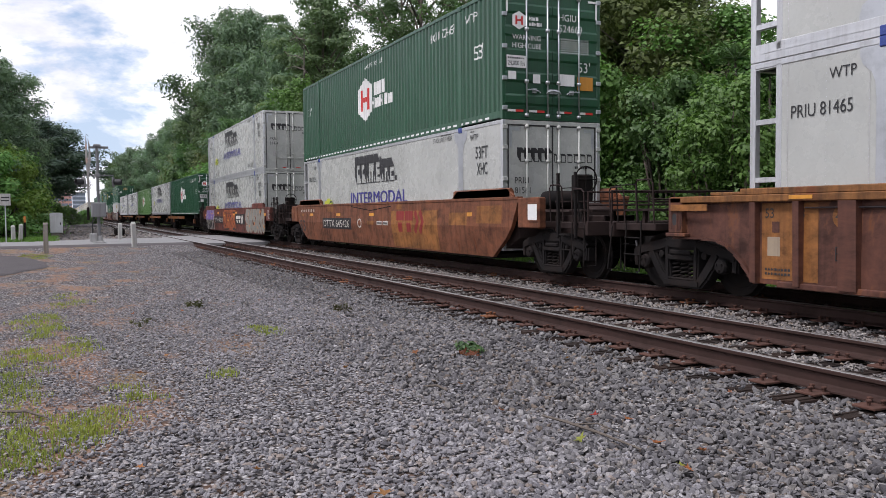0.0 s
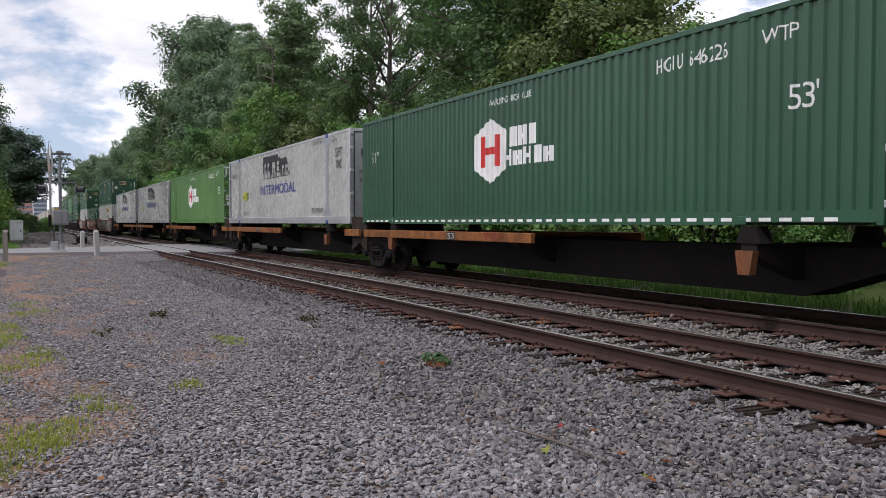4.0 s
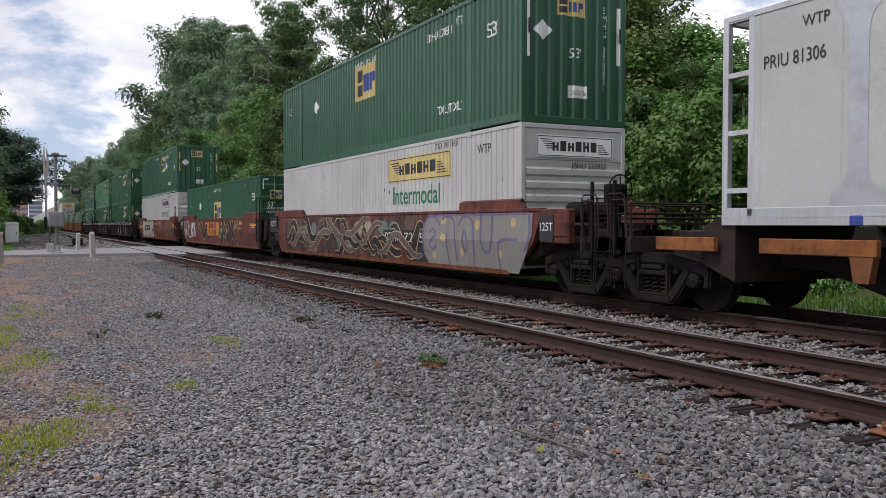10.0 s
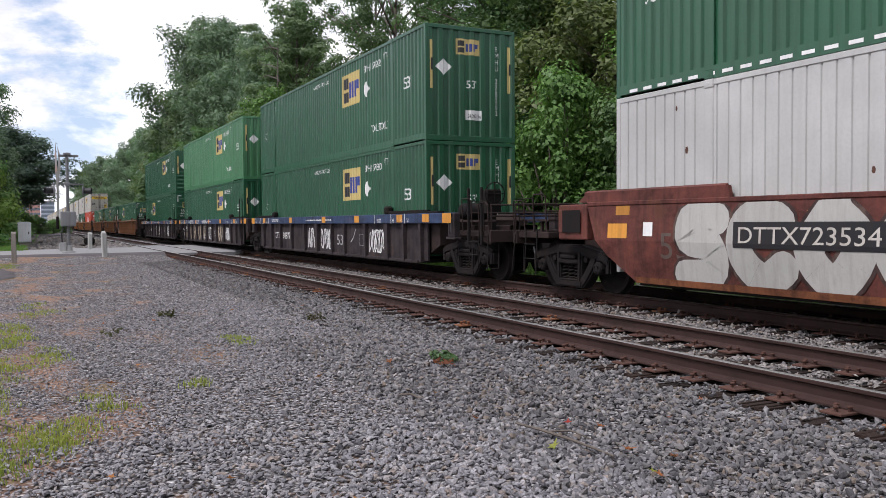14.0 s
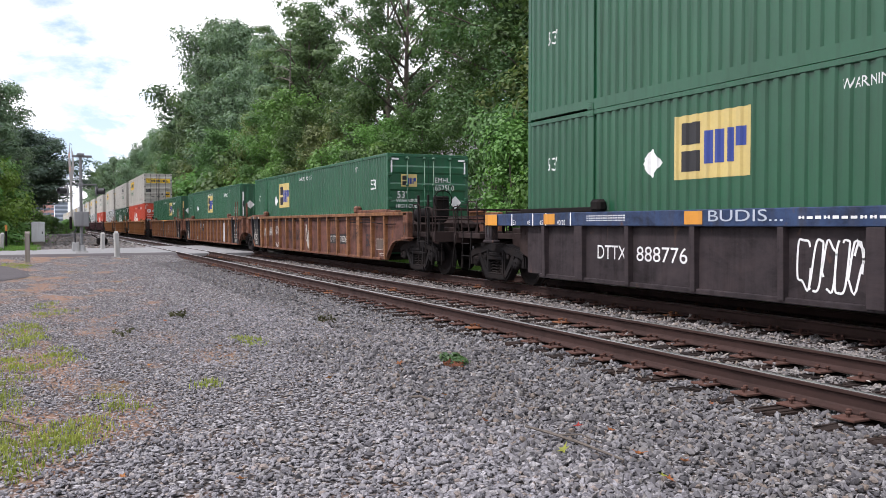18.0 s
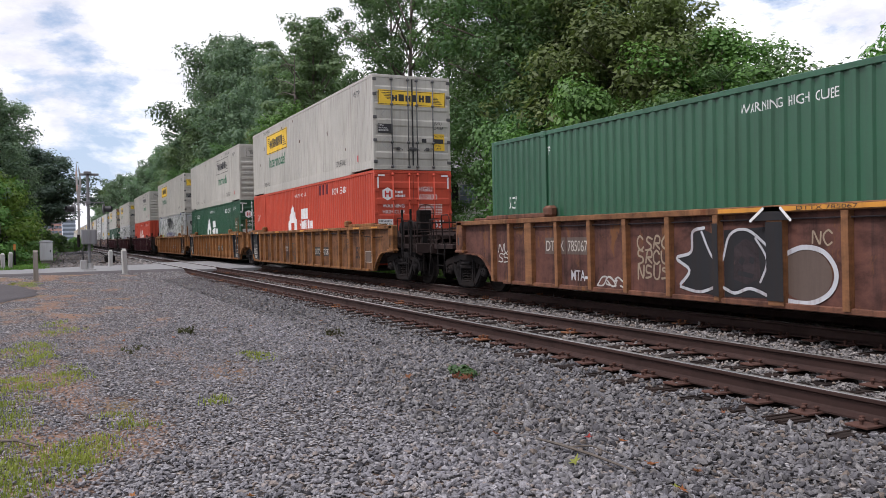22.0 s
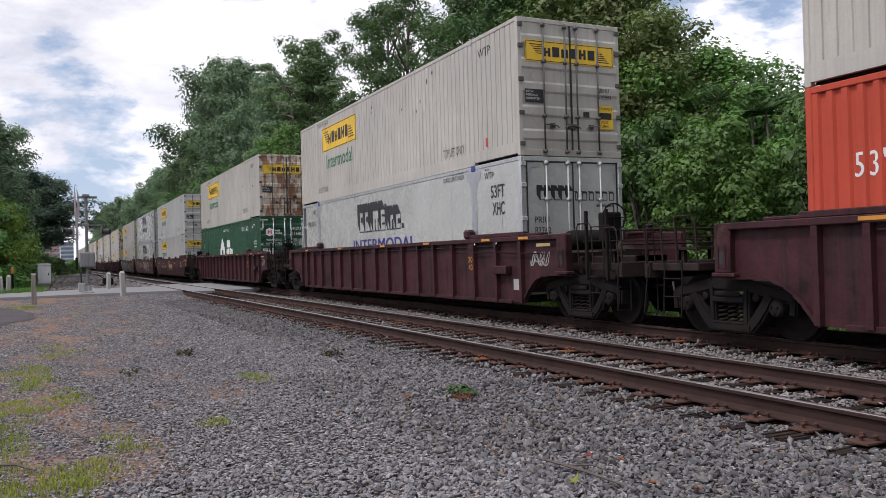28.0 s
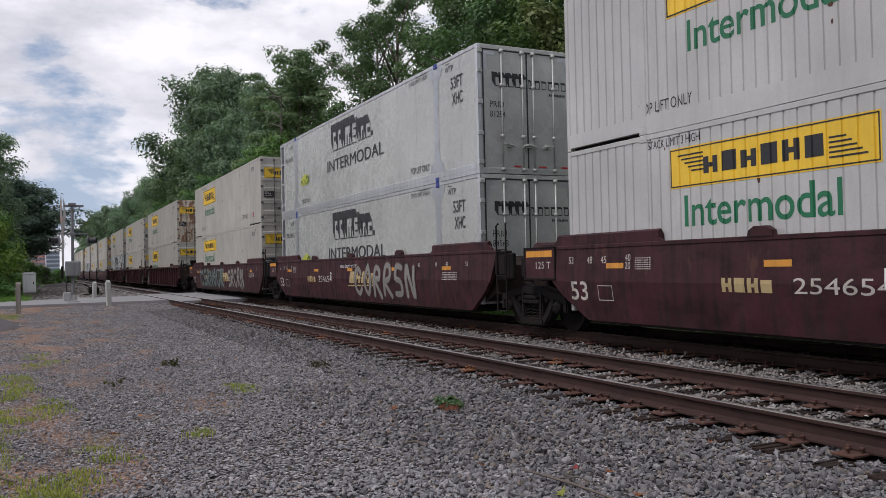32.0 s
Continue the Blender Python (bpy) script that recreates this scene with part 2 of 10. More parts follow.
M["decalblue"] = paint("blue decal", (0.03, 0.055, 0.24), (0.05, 0.07, 0.2), 0.2, 0.5, bump=0.02)
M["leafgreen"] = paint("green lettering", (0.01, 0.14, 0.06), (0.05, 0.15, 0.09), 0.2, 0.5, bump=0.02)
M["decalred"] = paint("red tape", (0.55, 0.03, 0.025), (0.3, 0.05, 0.04), 0.3, 0.4, bump=0.02)
M["silver"] = paint("grey primer patch", (0.36, 0.36, 0.35), (0.2, 0.19, 0.18), 0.5, 0.6, bump=0.05)
M["dull_orange"] = paint("dull orange sign", (0.55, 0.2, 0.04), (0.3, 0.12, 0.04), 0.4, 0.55, bump=0.02)
M["cyanpaint"] = paint("spray paint pale", (0.40, 0.39, 0.36), (0.22, 0.2, 0.17), 0.5, 0.6, bump=0.02)
M["lilac"] = paint("spray paint purple", (0.17, 0.10, 0.33), (0.1, 0.07, 0.18), 0.4, 0.6, bump=0.02)
M["straw"] = paint("spray paint straw", (0.42, 0.32, 0.15), (0.2, 0.14, 0.09), 0.5, 0.6, bump=0.02)
M["bay_orange"] = paint("worn orange bay paint", (0.2380, 0.1003, 0.0306), (0.13, 0.06, 0.028), 0.6, 0.6, rust=RUST, rust_at=0.66, spec=0.25)
M["sign_ochre"] = paint("ochre panel paint", (0.42, 0.19, 0.035), (0.2, 0.09, 0.03), 0.45, 0.55, spec=0.25)
M["deepred"] = paint("deep red panel paint", (0.20, 0.025, 0.022), (0.12, 0.03, 0.025), 0.4, 0.55, spec=0.25)
M["spray_rust"] = paint("orange spray paint", (0.285, 0.078, 0.030), (0.13, 0.042, 0.026), 0.55, 0.6, bump=0.02, spec=0.25)
M["badge_pale"] = paint("pale yellow spray line", (0.40, 0.39, 0.24), (0.22, 0.2, 0.13), 0.4, 0.6, bump=0.02)
M["wash_dark"] = paint("thin dark paint wash", (0.062, 0.036, 0.032), (0.035, 0.026, 0.024), 0.7, 0.65, rust=(0.11, 0.075, 0.06), rust_at=0.56, bump=0.02, spec=0.25)
M["silver_wash"] = paint("dull silver spray paint", (0.2040, 0.2006, 0.1836), (0.19, 0.165, 0.13), 0.7, 0.5, bump=0.02, spec=0.3)
M["edge_rust"] = paint("rusted lower edge", (0.17, 0.062, 0.026), (0.07, 0.03, 0.02), 0.7, 0.7, rust=RUST, rust_at=0.6, spec=0.25)
M["chord_ochre"] = paint("worn ochre chord paint", (0.20, 0.094, 0.042), (0.10, 0.05, 0.03), 0.7, 0.6, rust=RUST, rust_at=0.60, spec=0.25)
M["umber"] = paint("spray paint umber", (0.10, 0.07, 0.055), (0.06, 0.045, 0.04), 0.5, 0.6, bump=0.02)
M["rust_mark"] = paint("brown rust spot", (0.10, 0.05, 0.035), (0.05, 0.03, 0.025), 0.5, 0.85, bump=0.3, spec=0.2)
M["oxblood"] = paint("oxblood touch up paint", (0.12, 0.02, 0.03), (0.08, 0.02, 0.02), 0.4, 0.6, spec=0.25)
M["seam"] = paint("pale panel joint", (0.44, 0.44, 0.43), (0.3, 0.3, 0.28), 0.3, 0.4, bump=0.02)
M["darkbar"] = paint("grimy dark lock bar", (0.10, 0.10, 0.10), (0.05, 0.045, 0.04), 0.5, 0.5, bump=0.1, spec=0.3)
M["spine_orange"] = paint("orange side step paint", (0.205, 0.078, 0.022), (0.10, 0.045, 0.022), 0.6, 0.6, rust=RUST, rust_at=0.62, spec=0.25)
M["badge_lime"] = paint("yellow green decal", (0.42, 0.46, 0.04), (0.3, 0.33, 0.05), 0.2, 0.45, bump=0.02)
M["badge_dark"] = paint("dark green decal", (0.05, 0.085, 0.015), (0.04, 0.06, 0.02), 0.2, 0.45, bump=0.02)
M["chalk"] = paint("pale blue spray paint", (0.42, 0.46, 0.52), (0.25, 0.27, 0.3), 0.3, 0.6, bump=0.02)
M["sand"] = paint("tan spray paint", (0.30, 0.235, 0.165), (0.16, 0.12, 0.09), 0.5, 0.6, bump=0.02)
M["umber_lilac"] = paint("faded violet spray paint", (0.13, 0.10, 0.19), (0.09, 0.07, 0.12), 0.4, 0.6, bump=0.02)
M["old_brown"] = paint("old brown car paint", (0.0892, 0.0382, 0.0272), (0.05, 0.028, 0.022), 0.7, 0.6, rust=(0.15, 0.06, 0.03), rust_at=0.6, spec=0.25)
M["grime"] = paint("grimy dark brown iron", (0.030, 0.019, 0.017), (0.014, 0.011, 0.010), 0.7, 0.75, streak=False, bump=0.5, spec=0.2)
M["teal"] = paint("spray paint teal", (0.11, 0.15, 0.14), (0.07, 0.08, 0.08), 0.5, 0.6, bump=0.02)
M["panelblack"] = paint("faded black stencil panel", (0.020, 0.020, 0.022), (0.042, 0.032, 0.028), 0.5, 0.6, bump=0.05, spec=0.25)
M["stencil"] = paint("worn cream stencil", (0.50, 0.47, 0.42), (0.2, 0.16, 0.12), 0.6, 0.6, bump=0.02)


# ---- mesh kit ----
class Shape:
    """Vertices and faces gathered piece by piece, for one mesh."""

    def __init__(self):
        self.v, self.f = [], []

    def add(self, verts, faces):
        n = len(self.v)
        self.v += [tuple(p) for p in verts]
        self.f += [tuple(i + n for i in f) for f in faces]
        return self

    def box(self, x0, x1, y0, y1, z0, z1, c=0.0):
        if not c:
            p = [(x, y, z) for x in (x0, x1) for y in (y0, y1) for z in (z0, z1)]
            return self.add(p, ((0, 1, 3, 2), (4, 6, 7, 5), (0, 4, 5, 1), (2, 3, 7, 6), (0, 2, 6, 4), (1, 5, 7, 3)))
        c = min(c, (x1 - x0) / 2.1, (y1 - y0) / 2.1, (z1 - z0) / 2.1)
        v, idx = [], {}
        for i, (x, sx) in enumerate(((x0, 1), (x1, -1))):
            for j, (y, sy) in enumerate(((y0, 1), (y1, -1))):
                for k, (z, sz) in enumerate(((z0, 1), (z1, -1))):
                    for a in range(3):
                        idx[i, j, k, a] = len(v)
                        v.append((x + (0 if a == 0 else sx * c), y + (0 if a == 1 else sy * c), z + (0 if a == 2 else sz * c)))
        f = []
        for a in range(3):
            b, d = (a + 1) % 3, (a + 2) % 3
            for s in (0, 1):
                q = []
                for m, n in ((0, 0), (1, 0), (1, 1), (0, 1)):
                    key = [0, 0, 0]
                    key[a], key[b], key[d] = s, m, n
                    q.append(idx[(*key, a)])
                f.append(tuple(q if s else q[::-1]))
            for m in (0, 1):
                for n in (0, 1):
                    q = []
                    for s, g in ((0, b), (1, b), (1, d), (0, d)):
                        key = [0, 0, 0]
                        key[a], key[b], key[d] = s, m, n
                        q.append(idx[(*key, g)])
                    f.append(tuple(q if (m == n) else q[::-1]))
        for i in (0, 1):
            for j in (0, 1):
                for k in (0, 1):
                    q = [idx[i, j, k, a] for a in range(3)]
                    f.append(tuple(q if (i + j + k) % 2 else q[::-1]))
        return self.add(v, f)

    def prism(self, poly, axis, a, b):
        """A polygon drawn in the plane across the axis, drawn out from a to b."""
        put = {"x": lambda p, h: (h, p[0], p[1]), "y": lambda p, h: (p[0], h, p[1]), "z": lambda p, h: (p[0], p[1], h)}[axis]
        n = len(poly)
        v = [put(p, a) for p in poly] + [put(p, b) for p in poly]
        f = [tuple(range(n - 1, -1, -1)), tuple(range(n, 2 * n))]
        f += [(i, (i + 1) % n, n + (i + 1) % n, n + i) for i in range(n)]
        return self.add(v, f)

    def tube(self, points, r, n=8):
        points = [Vector(p) for p in points]
        rings = []
        for i, p in enumerate(points):
            d = (points[min(i + 1, len(points) - 1)] - points[max(i - 1, 0)]).normalized()
            side = d.cross(Vector((0, 0, 1)) if abs(d.z) < 0.9 else Vector((1, 0, 0))).normalized()
            up = side.cross(d)
            rr = r[i] if isinstance(r, (list, tuple)) else r
            rings.append([p + side * math.cos(k * math.tau / n) * rr + up * math.sin(k * math.tau / n) * rr for k in range(n)])
        v = [q for ring in rings for q in ring]
        f = [tuple(range(n - 1, -1, -1)), tuple(range(len(v) - n, len(v)))]
        for i in range(len(points) - 1):
            f += [(i * n + k, i * n + (k + 1) % n, (i + 1) * n + (k + 1) % n, (i + 1) * n + k) for k in range(n)]
        return self.add(v, f)

    def lathe(self, profile, centre, axis="y", n=24):
        """A profile of (radius, height) turned about an axis through the centre."""
        cx, cy, cz = centre
        v = []
        for r, h in profile:
            for k in range(n):
                a, b = r * math.cos(k * math.tau / n), r * math.sin(k * math.tau / n)
                v.append({"y": (cx + a, cy + h, cz + b), "z": (cx + a, cy + b, cz + h), "x": (cx + h, cy + a, cz + b)}[axis])
        f = []
        for i in range(len(profile) - 1):
            f += [(i * n + k, i * n + (k + 1) % n, (i + 1) * n + (k + 1) % n, (i + 1) * n + k) for k in range(n)]
        f += [tuple(range(n - 1, -1, -1)), tuple(range((len(profile) - 1) * n, len(profile) * n))]
        return self.add(v, f)

    def sheet(self, rows, thick):
        """A plate facing -y, from rows of (z, x from, x to, y), with its thickness behind it."""
        v, f, n = [], [], len(rows)
        for z, a, b, y in rows:
            v += [(a, y, z), (b, y, z), (b, y + thick, z), (a, y + thick, z)]
        for i in range(n - 1):
            k = i * 4
            f += [(k, k + 1, k + 5, k + 4), (k + 1, k + 2, k + 6, k + 5), (k + 2, k + 3, k + 7, k + 6), (k + 3, k, k + 4, k + 7)]
        f += [(3, 2, 1, 0), (n * 4 - 4, n * 4 - 3, n * 4 - 2, n * 4 - 1)]
        return self.add(v, f)

    def mirrored(self):
        """The same mirrored to +y."""
        s = Shape()
        s.v = [(x, -y, z) for x, y, z in self.v]
        s.f = [f[::-1] for f in self.f]
        return s

    def turned(self):
        """The same with its ends swapped along x."""
        s = Shape()
        s.v = [(-x, y, z) for x, y, z in self.v]
        s.f = [f[::-1] for f in self.f]
        return s

    def weld(self):
        """Joins points that coincide."""
        at, to, keep = {}, [], []
        for p in self.v:
            k = (round(p[0], 5), round(p[1], 5), round(p[2], 5))
            if k not in at:
                at[k] = len(keep)
                keep.append(p)
            to.append(at[k])
        faces = []
        for f in self.f:
            g = []
            for i in f:
                j = to[i]
                if not g or g[-1] != j:
                    g.append(j)
            if len(g) > 1 and g[0] == g[-1]:
                g.pop()
            if len(set(g)) == len(g) and len(g) > 2:
                faces.append(tuple(g))
        self.v, self.f = keep, faces

    def mesh(self, name, mat, smooth=False):
        me = bpy.data.meshes.new(name)
        self.weld()
        me.from_pydata(self.v, [], self.f)
        me.materials.append(mat)
        if smooth:
            me.polygons.foreach_set("use_smooth", [True] * len(me.polygons))
        return me


def part(name, shape, mat, parent, label="", smooth=False):
    """One mesh object under a thing or under a part; shape is a Shape or a mesh to share."""
    me = shape.mesh(name, M[mat] if isinstance(mat, str) else mat, smooth) if isinstance(shape, Shape) else shape
    ob = new(name, me)
    ob.parent = parent
    if label:
        ob["label"] = label
    return ob


KEPT = {}


def kept(key, make, mat, smooth=False):
    """A mesh that is made once and shared by alike parts."""
    if key not in KEPT:
        KEPT[key] = make().mesh(key, M[mat] if isinstance(mat, str) else mat, smooth)
    return KEPT[key]


GLYPHS = {}


def glyphs(text, fat=0.0):
    """Flat triangles of a line of text in the built-in font, 1 unit of capital height, and its width."""
    key = (text, fat)
    if key not in GLYPHS:
        cu = bpy.data.curves.new("text", "FONT")
        cu.body, cu.size, cu.resolution_u, cu.fill_mode = text, 1.0, 4, "FRONT"
        cu.offset = fat
        ob = bpy.data.objects.new("text", cu)
        me = bpy.data.meshes.new_from_object(ob)
        k = 1 / 0.69
        pts = [(p.co.x * k, p.co.y * k) for p in me.vertices]
        x0 = min(p[0] for p in pts)
        pts = [(x - x0, y) for x, y in pts]
        tris = []
        for p in me.polygons:
            q = [pts[i] for i in p.vertices]
            tris += [(q[0], q[i], q[i + 1]) for i in range(1, len(q) - 1)]
        GLYPHS[key] = (tris, max(p[0] for p in pts))
        bpy.data.objects.remove(ob)
        bpy.data.meshes.remove(me)
        bpy.data.curves.remove(cu)
    return GLYPHS[key]


def line(text, x, z, high, wide=None, bold=0.0):
    """The polygons of a text whose first letter starts at x on the base line z; wide: the length that it fills."""
    tris, w = glyphs(text, 0.011 if bold else 0.0)
    k = (wide / w) if wide else high * 0.92
    out = [[(x + p[0] * k, z + p[1] * high) for p in t] for t in tris]
    return out


def column(text, x, z, high, step):
    out = []
    for i, ch in enumerate(text):
        if ch != " ":
            out += line(ch, x, z - i * step, high)
    return out


def bar(x0, z0, x1, z1):
    return [[(x0, z0), (x1, z0), (x1, z1), (x0, z1)]]


def ring(x0, z0, x1, z1, w):
    return bar(x0, z0, x1, z0 + w) + bar(x0, z1 - w, x1, z1) + bar(x0, z0, x0 + w, z1) + bar(x1 - w, z0, x1, z1)


def stroke(points, w):
    """A band of width w along a line of points, its pieces sharing their edges."""
    rim = []
    for i, (x, z) in enumerate(points):
        ax, az = points[max(i - 1, 0)]
        bx, bz = points[min(i + 1, len(points) - 1)]
        n = math.hypot(bx - ax, bz - az) or 1
        px, pz = -(bz - az) / n * w / 2, (bx - ax) / n * w / 2
        rim.append(((x - px, z - pz), (x + px, z + pz)))
    return [[a[0], b[0], b[1], a[1]] for a, b in zip(rim, rim[1:])]


def clip(poly, x, keep_left):
    out = []
    for (ax, az), (bx, bz) in zip(poly, poly[1:] + poly[:1]):
        ina, inb = (ax <= x) == keep_left or ax == x, (bx <= x) == keep_left or bx == x
        if ina:
            out.append((ax, az))
        if ina != inb:
            k = (x - ax) / (bx - ax)
            out.append((x, az + (bz - az) * k))
    return out


PITCH, DEEP = 0.22, 0.036
GROOVE = 0.020


def steps(deep):
    """Where the sheet bends in one pitch: even folds, or flat boards between narrow grooves."""
    return (0.0, 0.82, 0.87, 0.95) if deep == GROOVE else (0.0, 0.38, 0.50, 0.88)


def hollow(x, x0, pitch=PITCH, deep=DEEP):
    """How far the corrugated sheet lies behind its outer face at x."""
    p = ((x - x0) / pitch) % 1.0
    _, a, b, c = steps(deep)
    if p < a:
        return 0.0
    if p < b:
        return deep * (p - a) / (b - a)
    if p < c:
        return deep
    return deep * (1 - p) / (1 - c)


def bends(x0, x1, start, pitch=PITCH, deep=DEEP):
    i, out = math.floor((x0 - start) / pitch) - 1, []
    while start + i * pitch < x1 + pitch:
        out += [start + (i + s) * pitch for s in steps(deep)]
        i += 1
    return [b for b in out if x0 < b < x1]


def decal(polys, where, proud=0.004, start=None, pitch=PITCH, deep=DEEP):
    """Flat polygons laid on a face: where maps (u, v, depth) to a point; with start they follow the corrugation."""
    s = Shape()
    for poly in polys:
        pieces = [list(poly)]
        if start is not None:
            xs = [p[0] for p in poly]
            for b in bends(min(xs), max(xs), start, pitch, deep):
                cut = []
                for q in pieces:
                    for left in (True, False):
                        c = clip(q, b, left)
                        if len(c) > 2 and max(p[0] for p in c) - min(p[0] for p in c) > 1e-5:
                            cut.append(c)
                pieces = cut
        for q in pieces:
            mid = sum(p[0] for p in q) / len(q)
            v = []
            for u, w in q:
                e = u + (mid - u) * 1e-4
                v.append(where(u, w, (hollow(e, start, pitch, deep) if start is not None else 0.0) - proud))
            s.add(v, (tuple(range(len(v))),))
    return s


# ---- shipping containers ----
CL, CH, CW = 16.45, 2.908, 2.591
HX, HY = CL / 2, CW / 2
POST = 6.096


def on_side(u, w, d):
    return u, -HY + 0.012 + d, w


def on_end(u, w, d):
    return HX - d, u, w


def corrugated(a, b, z0, z1, y, pitch=PITCH, deep=DEEP):
    """A corrugated sheet across x from a to b that faces -y, closed behind."""
    s = Shape()
    xs = [a] + bends(a, b, a, pitch, deep) + [b]
    ys = [y + hollow(x + 1e-5 if i == 0 else x - 1e-6, a, pitch, deep) for i, x in enumerate(xs)]
    n = len(xs)
    v = [(x, q, z0) for x, q in zip(xs, ys)] + [(x, q, z1) for x, q in zip(xs, ys)]
    f = [(i, i + 1, n + i + 1, n + i) for i in range(n - 1)]
    v += [(a, y + deep + 0.03, z0), (b, y + deep + 0.03, z0), (b, y + deep + 0.03, z1), (a, y + deep + 0.03, z1)]
    f.append((2 * n + 1, 2 * n, 2 * n + 3, 2 * n + 2))
    return s.add(v, f)


def to_end(shape):
    """From a sheet that faces -y, x across, to one at the forward end that faces +x, y across."""
    s = Shape()
    s.v = [(HX - (y + HY), x, z) for x, y, z in shape.v]
    s.f = list(shape.f)
    return s


def lock_bar(y):
    s = Shape().tube([(HX + 0.035, y, 0.06), (HX + 0.035, y, CH - 0.08)], 0.019, 8)
    for z in (0.1, 0.85, 2.0, CH - 0.14):
        s.box(HX, HX + 0.06, y - 0.04, y + 0.04, z - 0.035, z + 0.035)
    return s


def handle(y, way):
    return Shape().tube([(HX + 0.05, y, 0.66), (HX + 0.065, y + way * 0.1, 0.67), (HX + 0.065, y + way * 0.3, 0.64), (HX + 0.06, y + way * 0.34, 0.60)], 0.014, 6).box(
        HX, HX + 0.05, y + way * 0.2 - 0.05, y + way * 0.2 + 0.05, 0.6, 0.7)


def hinge():
    return Shape().box(HX - 0.01, HX + 0.035, -0.06, 0.06, -0.045, 0.045, 0.008)


def add_doors(root, mat, kind, bar_mat):
    for side, nm in ((-1, "door"), (1, "door")):
        a, b = (-HY + 0.075, -0.006) if side < 0 else (0.006, HY - 0.075)

        def leaf(a=a, b=b):
            if kind == "smooth":
                return Shape().box(HX - 0.07, HX - 0.012, a, b, 0.14, CH - 0.1, 0.006)
            poly = [(HX - 0.07, CH - 0.1), (HX - 0.07, 0.14), (HX - 0.012, 0.14)]
            for i in range(5):
                z = 0.32 + i * 0.5
                poly += [(HX - 0.012, z), (HX + 0.012, z + 0.05), (HX + 0.012, z + 0.20), (HX - 0.012, z + 0.25)]
            return Shape().prism(poly + [(HX - 0.012, CH - 0.1)], "y", a, b)
        d = part("door", kept("door %s %s %d" % (mat, kind, side), leaf, mat), mat, root)
        for y in ((a + 0.53, b - 0.14) if side < 0 else (a + 0.14, b - 0.53)):
            part("lock_bar", kept("lock bar %s %.2f" % (bar_mat, y), lambda y=y: lock_bar(y), bar_mat, True), bar_mat, d)
            part("handle", kept("handle %s %.2f" % (bar_mat, y), lambda y=y: handle(y, 1 if y < 0 else -1), bar_mat), bar_mat, d)
        y = -HY + 0.06 if side < 0 else HY - 0.06
        for z in (0.25, 0.9, 1.6, 2.3, 2.75):
            h = part("hinge", kept("hinge " + bar_mat, hinge, bar_mat), bar_mat, d)
            h.location = (0, y, z)
    part("door_header", kept("header " + mat, lambda: Shape().box(HX - 0.09, HX + 0.004, -HY + 0.07, HY - 0.07, CH - 0.1, CH - 0.004, 0.008), mat), mat, root)
    part("door_sill", kept("door sill " + mat, lambda: Shape().box(HX - 0.09, HX + 0.004, -HY + 0.07, HY - 0.07, 0.004, 0.14, 0.008), mat), mat, root)
    part("door_gasket", kept("gasket", lambda: Shape().box(HX - 0.06, HX - 0.016, -0.03, 0.03, 0.15, CH - 0.1), "ink"), "ink", root)


def add_wall_end(root, mat, kind):
    if kind == "ribs":
        def make():
            return Shape().box(HX - 0.07, HX - 0.03, -HY + 0.07, HY - 0.07, 0.12, CH - 0.1)
        for i in range(7):
            r = part("end_rib", kept("end rib " + mat, lambda: Shape().prism([(HX - 0.032, 0), (HX + 0.002, 0.045), (HX + 0.002, 0.15), (HX - 0.032, 0.20)], "y", -HY + 0.12, HY - 0.12), mat), mat, root)
            r.location.z = 0.22 + i * 0.27
        part("name_board", kept("name board " + mat, lambda: Shape().box(HX - 0.05, HX - 0.012, -HY + 0.08, HY - 0.08, 2.18, CH - 0.1, 0.01), mat), mat, root)
    else:
        def make():
            return to_end(corrugated(-HY + 0.08, HY - 0.08, 0.14, CH - 0.1, -HY + 0.012, 0.3, 0.045))
    part("end_wall", kept("end wall %s %s" % (mat, kind), make, mat), mat, root)
    part("end_header", kept("header " + mat, lambda: Shape().box(HX - 0.09, HX + 0.004, -HY + 0.07, HY - 0.07, CH - 0.1, CH - 0.004, 0.008), mat), mat, root)
    part("end_sill", kept("door sill " + mat, lambda: Shape().box(HX - 0.09, HX + 0.004, -HY + 0.07, HY - 0.07, 0.004, 0.14, 0.008), mat), mat, root)


def flared_post():
    """The pale metal sheet that spreads at head and foot over a lifting post."""
    half = [(0.13, 0.75), (0.15, 0.6), (0.21, 0.5), (0.34, 0.42), (0.38, 0.3), (0.38, 0.2)]
    top = [(0.13, 2.2), (0.15, 2.4), (0.2, 2.52), (0.32, 2.62), (0.36, 2.72), (0.36, 2.84)]
    right = half[::-1] + top
    poly = [(u, w) for u, w in right] + [(-u, w) for u, w in right[::-1]]
    return poly


